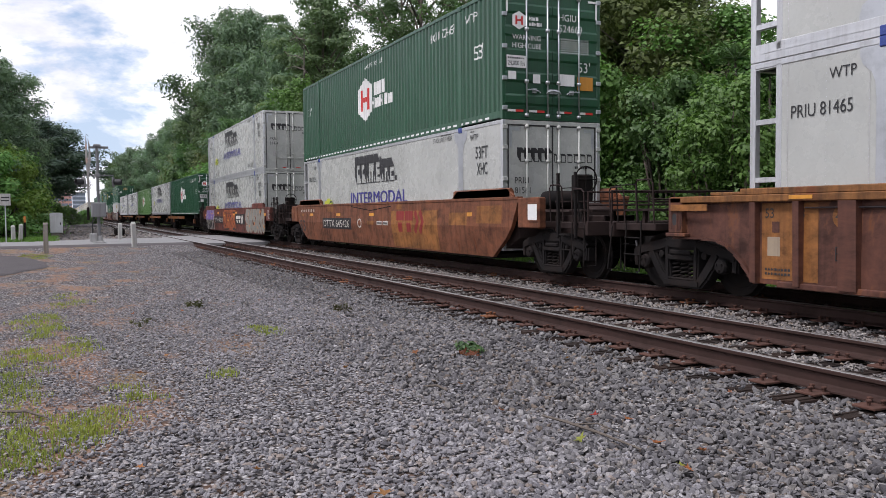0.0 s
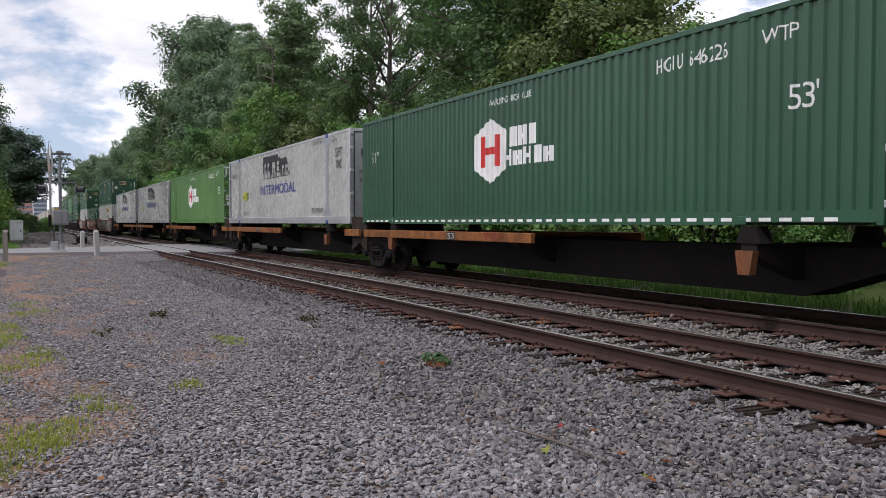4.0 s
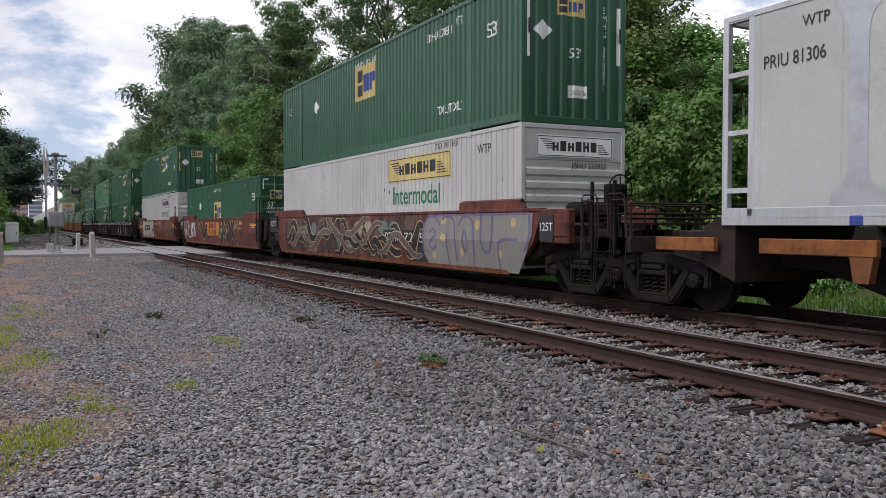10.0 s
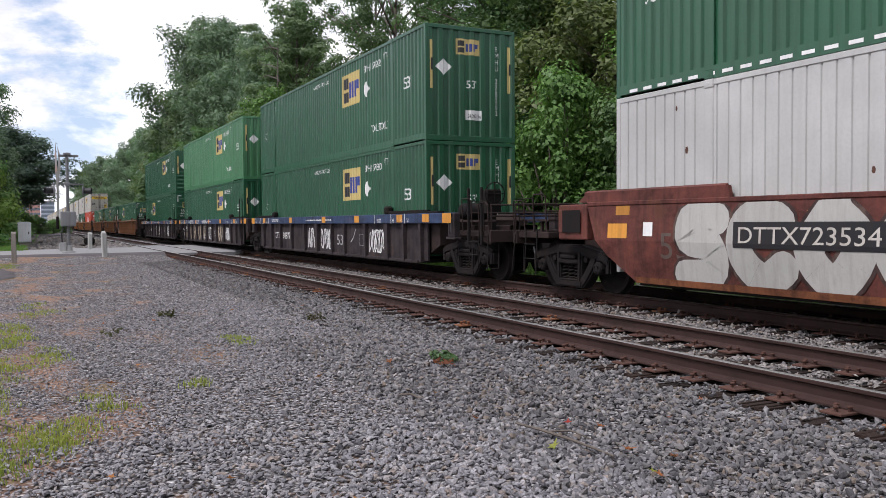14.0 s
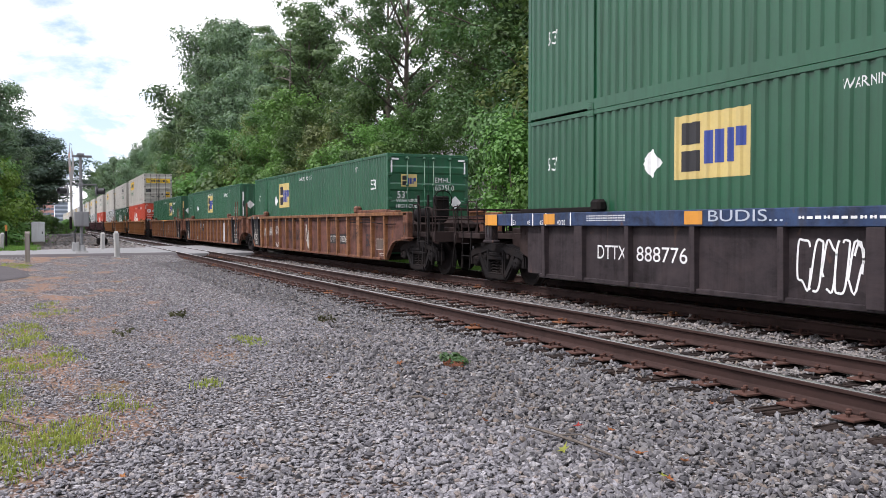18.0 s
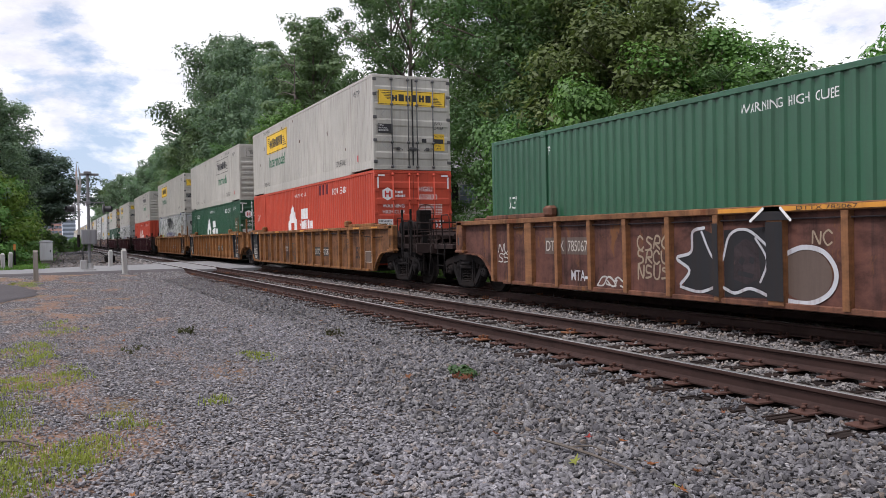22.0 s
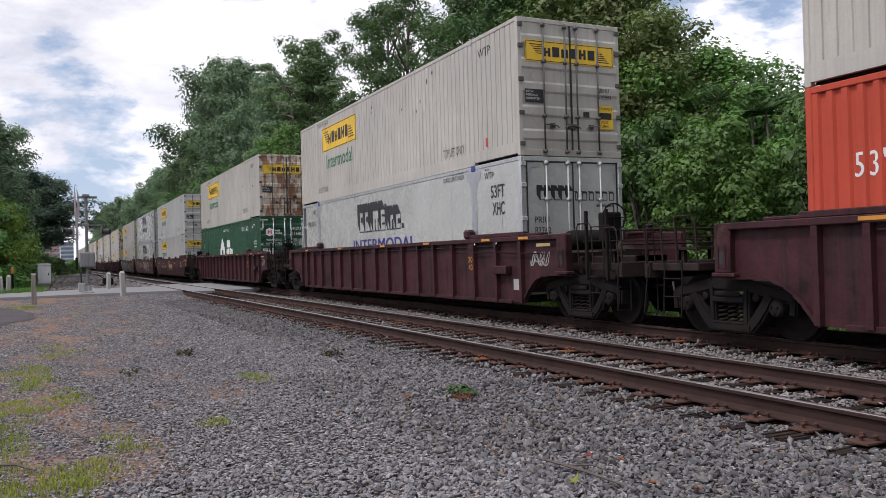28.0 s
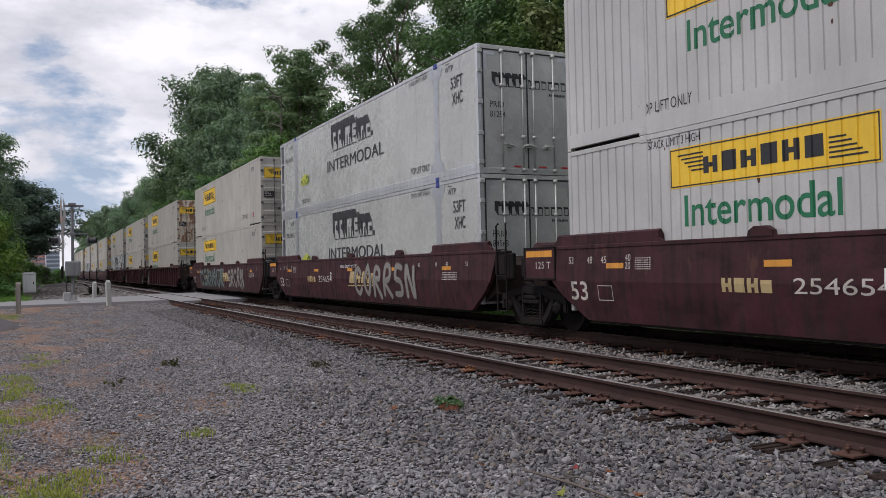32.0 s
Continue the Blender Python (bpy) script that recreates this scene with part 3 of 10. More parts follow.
def make_box(kind, front, colour, doors=None):
    """A 53 foot container: its frame, sheets, end and castings, standing on z = 0, forward end to +x."""
    root = new("shipping_container")
    smooth = kind == "reefer"
    rail_mat = "alu" if smooth else colour
    part("floor", kept("box floor", lambda: Shape().box(-HX + 0.1, HX - 0.1, -HY + 0.1, HY - 0.1, 0.03, 0.12), "iron"), "iron", root)
    part("roof", kept("box roof " + colour, lambda: Shape().box(-HX + (0.53 if smooth else 0.08), HX - 0.08, -HY + 0.05, HY - 0.05, CH - 0.06, CH - 0.01), colour), colour, root)
    low = 0.24 if smooth else (0.30 if colour in ("cream", "plain_white", "rusty_cream") else 0.19)
    for side in (-1, 1):
        def bottom(side=side):
            if smooth:
                s = Shape().box(-HX + 0.09, HX - 0.09, -HY, -HY + 0.08, 0.0, low, 0.008)
            else:
                e = low * 0.2
                s = Shape().prism([(-HX + 0.09, e), (-POST - 0.09, e), (-POST - 0.09, 0.0), (POST + 0.09, 0.0), (POST + 0.09, e), (HX - 0.09, e), (HX - 0.09, low), (-HX + 0.09, low)], "y", -HY, -HY + 0.08)
            if smooth:
                s.box(-HX + 0.2, HX - 0.2, -HY - 0.006, -HY, low * 0.5 - 0.012, low * 0.5 + 0.012)
            return s if side < 0 else s.mirrored()

        def top(side=side):
            s = Shape().box(-HX + 0.09, HX - 0.09, -HY, -HY + 0.09, CH - 0.085, CH, 0.008)
            return s if side < 0 else s.mirrored()
        part("bottom_rail", kept("bottom rail %s %d" % (rail_mat, side), bottom, rail_mat), rail_mat, root)
        part("top_rail", kept("top rail %s %d" % (rail_mat, side), top, rail_mat), rail_mat, root)
        a, b = (-HX + 0.52 if smooth else -HX + 0.1), HX - 0.1

        def panel(side=side):
            if smooth:
                s = Shape().box(a, b, -HY + 0.012, -HY + 0.06, low, CH - 0.085)
            else:
                s = corrugated(a, b, low, CH - 0.085, -HY + 0.012, deep=GROOVE if colour in ("cream", "plain_white") else DEEP)
            return s if side < 0 else s.mirrored()
        part("side_panel", kept("side panel %s %s %d" % (colour, kind, side), panel, colour), colour, root)
        for x in (-HX + 0.05, HX - 0.05):
            def corner(x=x, side=side):
                s = Shape().box(x - 0.05, x + 0.05, -HY - 0.002, -HY + 0.1, 0.0, CH, 0.01)
                return s if side < 0 else s.mirrored()
            part("corner_post", kept("corner post %s %d %.1f" % (rail_mat, side, x), corner, rail_mat), rail_mat, root)
        for x in (-POST, POST):
            def post(x=x, side=side):
                s = Shape().box(x - 0.085, x + 0.085, -HY - 0.004, -HY + 0.09, 0.12, CH - 0.06, 0.012)
                return s if side < 0 else s.mirrored()
            if not smooth:
                part("lift_post", kept("lift post %s %d %.1f" % (colour, side, x), post, colour), colour, root)
            cmat = "decalblue" if smooth else "iron"
            for z in (0.0, CH - 0.12):
                def cast(x=x, z=z, side=side):
                    s = Shape().box(x - 0.09, x + 0.09, -HY - 0.016, -HY + 0.1, z - 0.002, z + 0.125, 0.012)
                    s.box(x - 0.04, x + 0.04, -HY - 0.02, -HY, z + 0.035, z + 0.085, 0.01)
                    return s if side < 0 else s.mirrored()
                part("corner_casting", kept("casting %s %d %.1f %.1f" % (cmat if smooth else colour, side, x, z), cast, cmat if smooth else colour), colour, root)
    if smooth:
        def seams():
            polys = []
            for i in range(13):
                x = -HX + 0.66 + i * 1.245
                polys += bar(x - 0.006, low, x + 0.006, CH - 0.09)
            return decal(polys, on_side, 0.003)
        part("panelling", kept("panel seams", seams, "seam"), "seam", root)

        def rivets():
            low_row, field = [], []
            for i in range(158):
                x = -HX + 0.6 + i * 0.098
                for z in (0.06, 0.19):
                    low_row += bar(x - 0.009, z - 0.009, x + 0.009, z + 0.009)
            for i in range(25):
                x = -HX + 0.66 + i * 0.6225
                for j in range(26):
                    z = 0.3 + j * 0.1
                    field += bar(x - 0.007, z - 0.007, x + 0.007, z + 0.007)
            s = decal(low_row, on_side, 0.018)
            t = decal(field, on_side, 0.005)
            return s.add(t.v, t.f)
        part("riveting", kept("riveting", rivets, "alu"), "alu", root)
        for x in (-POST, POST):
            part("post_sheet", kept("post sheet %.1f" % x, lambda x=x: decal([[(x + u, w) for u, w in flared_post()]], on_side, 0.006), "galv"), "galv", root)
        def frame_end():
            s = Shape()
            for y in (-HY + 0.06, HY - 0.06):
                for z in (0.03, 0.45, 1.25, 2.05, CH - 0.1):
                    s.box(-HX + 0.1, -HX + 0.54, y - 0.05, y + 0.05, z, z + 0.07)
            for z in (0.0, CH - 0.1):
                s.box(-HX, -HX + 0.1, -HY + 0.1, HY - 0.1, z, z + 0.1)
            s.box(-HX + 0.46, -HX + 0.56, -HY, -HY + 0.1, 0.1, CH - 0.05, 0.01)
            return s
        part("end_frame", kept("end frame", frame_end, "alu"), "alu", root)
        part("cooling_unit", kept("cooling unit", lambda: Shape().box(-HX + 0.1, -HX + 0.6, -0.8, 0.8, 0.5, CH - 0.2, 0.05), "greybrown"), "greybrown", root)
    part("rear_wall", kept("rear wall " + colour, lambda: Shape().box(-HX + (0.53 if smooth else 0.02), -HX + (0.6 if smooth else 0.07), -HY + 0.1, HY - 0.1, 0.1, CH - 0.08), colour), colour, root)
    if front == "doors":
        add_doors(root, doors or colour, "smooth" if smooth else "pressed", ("darkbar" if colour in ("cream", "plain_white", "rusty_cream") else colour if colour in ("red", "emp_green", "mid_green") else "galv") if not smooth else "white")
    else:
        add_wall_end(root, colour, front)
    return root


def side_mark(root, name, polys, mat, smooth=False, label="", proud=0.004):
    deep = GROOVE if root.get("label", "").startswith("off white") else DEEP
    return part(name, decal(polys, on_side, proud, None if smooth else -HX + 0.1, deep=deep), mat, root, label)


def end_mark(root, name, polys, mat, label="", corr=False, proud=0.018):
    s = decal(polys, on_end, 0.004, -HY + 0.08, 0.3, 0.045) if corr else decal(polys, on_end, proud)
    if corr:
        s.v = [(x - 0.012 + 0.001, y, z) for x, y, z in s.v]
    return part(name, s, mat, root, label)


def hexagon(cx, cz, w, h):
    return [[(cx - w / 2, cz - h * 0.27), (cx, cz - h / 2), (cx + w / 2, cz - h * 0.27), (cx + w / 2, cz + h * 0.27), (cx, cz + h / 2), (cx - w / 2, cz + h * 0.27)]]


def monogram(cx, cz, w, h):
    """Two posts and a bridge, cut out of the badge."""
    return bar(cx - w * 0.28, cz - h * 0.24, cx - w * 0.14, cz + h * 0.24) + bar(cx + w * 0.14, cz - h * 0.24, cx + w * 0.28, cz + h * 0.24) + bar(cx - w * 0.14, cz - h * 0.05, cx + w * 0.14, cz + h * 0.06)


def blocks(x0, z0, x1, z1, n, gap=0.25, seed=0):
    """A row of plain blocks standing for a name that is not lettered."""
    r = random.Random(seed)
    step = (x1 - x0) / n
    out = []
    for i in range(n):
        a = x0 + i * step
        top = z1 if r.random() < 0.75 else z0 + (z1 - z0) * 0.86
        b = a + step * (1 - gap)
        out += bar(a, z0, b, top) if r.random() < 0.6 else bar(a, z0, a + (b - a) * 0.38, top) + bar(a + (b - a) * 0.38, z0 + (top - z0) * 0.36, a + (b - a) * 0.66, z0 + (top - z0) * 0.62) + bar(a + (b - a) * 0.66, z0, b, top)
    return out


def house(cx, z0, w, h):
    return [[(cx - w / 2, z0), (cx - w * 0.2, z0), (cx - w * 0.2, z0 + h * 0.55), (cx - w / 2, z0 + h * 0.55)],
            [(cx + w * 0.2, z0), (cx + w / 2, z0), (cx + w / 2, z0 + h * 0.55), (cx + w * 0.2, z0 + h * 0.55)],
            [(cx - w * 0.2, z0 + h * 0.22), (cx + w * 0.2, z0 + h * 0.22), (cx + w * 0.2, z0 + h * 0.34), (cx - w * 0.2, z0 + h * 0.34)],
            [(cx - w / 2, z0 + h * 0.55), (cx + w / 2, z0 + h * 0.55), (cx + w * 0.24, z0 + h * 0.82), (cx, z0 + h), (cx - w * 0.24, z0 + h * 0.82)]]


def diamond(cx, cz, w):
    return [[(cx - w, cz), (cx, cz - w), (cx + w, cz), (cx, cz + w)]]


def hub_marks(root, number, front, old=False):
    W = "lettering"
    if old:
        side_mark(root, "badge", house(-1.3, 0.62, 1.3, 1.6), W, label="white house-shaped badge")
    else:
        side_mark(root, "badge", hexagon(-0.85, 1.55, 1.35, 1.38), W, label="white hexagonal badge")
        side_mark(root, "badge_monogram", monogram(-0.85, 1.55, 1.35, 1.38), "decalred", proud=0.007)
    z = 1.24 if old else 1.2
    side_mark(root, "name_blocks", blocks(-0.1, z + 0.38, 1.0, z + 0.78, 3, 0.2, 3) + blocks(-0.3, z, 1.55, z + 0.34, 5, 0.2, 5), W, label="white name in plain blocks")
    if number == "508557":
        side_mark(root, "lettering", line("WTP", -6.95, 2.36, 0.13, 0.32), W)
        side_mark(root, "lettering", line("HGIU " + number, -6.02, 2.3, 0.2, 1.22), W)
    for words in (([] if number == "635830" else line("53'", 6.85, 1.5, 0.32) + line("WTP", 6.4, 2.42, 0.2)), line("WARNING HIGH CUBE", -0.9, 2.5, 0.13, 1.65), line("HGIU " + number, 4.05 if old else 4.3, 2.36, 0.22, 1.5), line("53'", -7.55, 1.7, 0.3)):
        if words:
            side_mark(root, "lettering", words, W)
    if front == "doors":
        end_mark(root, "badge", hexagon(-0.87, 2.18, 0.34, 0.4), W)
        end_mark(root, "badge_monogram", monogram(-0.87, 2.18, 0.34, 0.4), "decalred", proud=0.022)
        end_mark(root, "lettering", line("HGIU", 0.17, 2.26, 0.15) + line(number, 0.17, 2.01, 0.16) + line("WARNING", -1.04, 1.76, 0.11, 0.72) + line("HIGH CUBE", -1.04, 1.58, 0.11, 0.74)
                 + line("53'", 0.68, 1.13, 0.22) + blocks(-0.62, 2.2, -0.36, 2.28, 3, 0.2, 1) + blocks(-0.62, 2.08, -0.28, 2.16, 5, 0.2, 2), W)
        fine = []
        for i in range(7):
            fine += blocks(0.16, 1.84 - i * 0.05, 0.98, 1.865 - i * 0.05, 14, 0.35, i)
        end_mark(root, "data_panel", fine, W)
        end_mark(root, "placard", bar(-1.19, 1.14, -0.7, 1.41) + bar(-0.52, 0.82, -0.33, 1.02) + bar(0.17, 0.80, 0.58, 1.06) + bar(-1.15, 0.88, -0.95, 1.06), W)
        end_mark(root, "placard_text", line("24,000 lbs", -1.16, 1.19, 0.1, 0.43) + blocks(-1.16, 1.33, -0.74, 1.37, 9, 0.3, 4), "ink", proud=0.022)
        end_mark(root, "warning_sticker", bar(0.66, 0.72, 1.08, 1.03), "amber")
        tape_w, tape_r = [], []
        for y in (-1.17, -0.62, 0.1, 0.68):
            tape_w += bar(y, 0.17, y + 0.2, 0.22)
            tape_r += bar(y + 0.2, 0.17, y + 0.4, 0.22)
        end_mark(root, "reflective_tape", tape_w, W)
        end_mark(root, "red_tape", tape_r, "decalred")
        end_mark(root, "corner_tape", bar(-1.2, 2.35, -1.15, 2.7) + bar(-1.2, 2.72, -0.95, 2.77) + bar(1.15, 2.35, 1.2, 2.7) + bar(0.95, 2.72, 1.2, 2.77), W)


def dashes(root):
    out = []
    for i in range(46):
        x = -HX + 0.35 + i * 0.34
        out += bar(x, 0.05, x + 0.2, 0.1)
    part("reflective_dashes", decal(out, on_side, 0.018), "lettering", root)


def emp_logo(x, z, w, h, mark, root, corr=None, panel="paleyellow"):
    """A pale panel with three dark marks on it, drawn as plain shapes."""
    p = bar(x, z, x + w, z + h)
    e = bar(x + w * 0.08, z + h * 0.12, x + w * 0.34, z + h * 0.44) + bar(x + w * 0.08, z + h * 0.54, x + w * 0.34, z + h * 0.88)
    m = bar(x + w * 0.42, z + h * 0.22, x + w * 0.52, z + h * 0.72) + bar(x + w * 0.56, z + h * 0.22, x + w * 0.66, z + h * 0.72)
    q = bar(x + w * 0.72, z + h * 0.22, x + w * 0.78, z + h * 0.72) + bar(x + w * 0.8, z + h * 0.44, x + w * 0.93, z + h * 0.72)
    if mark == "side":
        side_mark(root, "logo_panel", p, panel)
        side_mark(root, "logo_mark", e, "ink", proud=0.007)
        side_mark(root, "logo_mark", m + q, "decalblue", proud=0.007)
    else:
        end_mark(root, "logo_panel", p, panel, corr=corr, proud=0.018)
        for polys, mt in ((e, "ink"), (m + q, "decalblue")):
            ob = end_mark(root, "logo_mark", polys, mt, corr=corr, proud=0.022)
            if corr:
                ob.location.x = 0.003


def emp_marks(root, number, front, x=-3.9, panel="paleyellow"):
    W = "lettering"
    shift = x > 1
    emp_logo(x, 1.02 if number == "265257" else 1.55, 1.55, 0.98, "side", root, panel=panel)
    side_mark(root, "hazard_diamond", diamond(-4.45 if x < 0 else 4.1, 1.85, 0.24), W)
    for words in (line("53'", 6.85, 1.45 if shift or number == "261351" else 1.9, 0.3), line("WTP", 5.4, 2.46, 0.19, 0.3), line("WARNING HIGH CUBE", -0.9, 2.52, 0.13, 1.65), (line("EMHU " + number, 3.95, 2.35, 0.19, 1.25) if number not in ("652500", "647386", "265257") else []), line("53'", -7.55, 1.42 if shift else 1.9, 0.25), line("WTP", -6.15, 2.42, 0.17, 0.3) if shift else [], line("TOP LIFT ONLY", 4.5, 0.55, 0.2, 1.25)):
        if words:
            side_mark(root, "lettering", words, W)
    if front == "doors":
        emp_logo(-0.88, 1.95, 0.5, 0.36, "end", root)
        end_mark(root, "lettering", line("EMHU", 0.2, 2.08, 0.15) + line(number, 0.2, 1.85, 0.16) + line("WARNING", -1.04, 1.5, 0.1, 0.72) + line("HIGH CUBE", -1.04, 1.34, 0.1, 0.74) + line("53'", -1.0, 1.62, 0.2), W)
        end_mark(root, "hazard_diamond", diamond(0.86, 1.5, 0.2), W)
        end_mark(root, "corner_tape", bar(-1.2, 2.35, -1.15, 2.7) + bar(-1.2, 2.72, -0.95, 2.77) + bar(1.15, 2.35, 1.2, 2.7) + bar(0.95, 2.72, 1.2, 2.77), W)
    else:
        c = front == "vertical"
        emp_logo(-0.42, 2.2, 0.68, 0.4, "end", root, corr=c, panel=panel)
        end_mark(root, "hazard_diamond", diamond(-0.78, 1.86, 0.22), W, corr=c)
        end_mark(root, "lettering", line("53'", -0.12, 1.36, 0.2) + column("EMHU " + number, 0.72, 2.35, 0.13, 0.165), W, corr=c)
        for u in (-1.17, 1.09):
            end_mark(root, "caution_strip", bar(u, 1.3, u + 0.08, 2.5), "paleyellow" if shift else W, corr=c)
        for u in (-1.155, 1.105):
            end_mark(root, "caution_text", bar(u, 1.75, u + 0.05, 2.05), "ink", corr=False, proud=0.02)
        end_mark(root, "placard", bar(-0.15, 0.55, 0.3, 0.8), W, corr=c)
        end_mark(root, "placard_text", line("24,000 lbs", -0.12, 0.6, 0.1, 0.38), "ink", corr=False, proud=0.02)


def winged_panel(x, z, w, h, root, put, panel, proud):
    """A framed panel with a row of plain blocks and striped wings."""
    if panel:
        put(root, "name_panel", bar(x, z, x + w, z + h), panel, proud=proud)
    wings = []
    for i in range(5):
        k = i / 5
        wings += bar(x + w * (0.05 + 0.02 * i), z + h * (0.78 - 0.1 * i), x + w * 0.2, z + h * (0.82 - 0.1 * i))
        wings += bar(x + w * 0.8, z + h * (0.2 + 0.1 * i), x + w * (0.95 - 0.02 * i), z + h * (0.24 + 0.1 * i))
    put(root, "name_mark", blocks(x + w * 0.2, z + h * 0.28, x + w * 0.8, z + h * 0.74, 6, 0.22, 2) + ring(x + 0.02, z + 0.02, x + w - 0.02, z + h - 0.02, max(0.015, h * 0.03)) + wings, "ink", proud=proud + 0.003)


def jbh_marks(root, number, front, panel="yellow", ink="leafgreen", far=True):
    def side(r, name, polys, mat, proud=0.004):
        return side_mark(r, name, polys, mat, proud=proud)

    def end(r, name, polys, mat, proud=0.018):
        return end_mark(r, name, polys, mat, proud=proud)
    x = -5.5 if far else 1.6
    high = number in ("242001", "256120", "282582", "232955")
    winged_panel(x, 1.98 if high else 1.72, 3.6, 0.62 if high else 0.85, root, side, panel, 0.004)
    side(root, "lettering", line("Intermodal", x + (0.3 if high else 0.45), 1.40 if high else 1.12, 0.46, 2.75, 0.03), ink)
    for words in (line("TOP LIFT ONLY", 4.5, 0.36, 0.2, 1.15), line("TOP LIFT ONLY", -6.2, 0.33, 0.17, 1.22), line("STACK LIMIT 3 HIGH", -6.0 if far else 4.4, 2.66, 0.13, 1.15), line("WTP", 6.45, 2.4, 0.2)):
        side(root, "black_lettering", words, "ink")
    for cx, cz in ((-0.15, 2.05), (-0.15, 0.62)):
        side(root, "placard_frame", stroke([(cx - 0.2, cz), (cx, cz - 0.2), (cx + 0.2, cz), (cx, cz + 0.2), (cx - 0.2, cz)], 0.02), "silver")
    side(root, "red_reflector", bar(6.72, 0.36, 6.8, 0.56), "decalred")
    if front == "doors":
        end(root, "door_seal", bar(-0.025, 0.14, 0.025, 2.8), "ink", proud=0.02)
        winged_panel(-1.13, 1.98, 2.26, 0.46, root, end, panel or "yellow", 0.018)
        end(root, "notice", bar(-1.15, 1.12, -0.66, 1.4), "ink")
        end(root, "notice_text", line("LOCAL", -1.12, 1.33, 0.045) + line("REGIONAL", -1.12, 1.255, 0.045) + line("DEDICATED", -1.12, 1.18, 0.045), "lettering", proud=0.022)
        end(root, "caution_sign", bar(0.68, 0.62, 1.08, 1.14), "yellow")
        end(root, "caution_sign_text", line("CAUTION", 0.71, 1.04, 0.06, 0.34) + line("WIDE", 0.75, 0.74, 0.06) + line("TURNS", 0.73, 0.66, 0.055) + bar(0.72, 0.84, 1.04, 0.98), "ink", proud=0.022)
        end(root, "serial_lettering", line("JBHU", 0.72, 1.42, 0.09) + line(number, 0.7, 1.28, 0.09), "ink")
        end(root, "placard_frame", [q for cx, cz in ((-0.85, 1.68), (-0.85, 0.82)) for q in stroke([(cx - 0.18, cz), (cx, cz - 0.18), (cx + 0.18, cz), (cx, cz + 0.18), (cx - 0.18, cz)], 0.02)], "silver")
        end(root, "dark_plate", bar(0.3, 0.86, 0.46, 0.98), "ink")
    else:
        winged_panel(-0.95, 2.24, 1.9, 0.44, root, end, None if panel is None else "lettering", 0.018)
        end(root, "serial_lettering", line("JBHU " + number, -0.1, 2.02, 0.12), "ink", proud=0.012)
        end(root, "placard_frame", [q for cx, cz in ((-0.82, 1.5), (-0.82, 0.6)) for q in stroke([(cx - 0.2, cz), (cx, cz - 0.2), (cx + 0.2, cz), (cx, cz + 0.2), (cx - 0.2, cz)], 0.022)], "silver", proud=0.012)


def sunk(low, boxes):
    return [(x, z - low, w, h) for x, z, w, h in boxes]


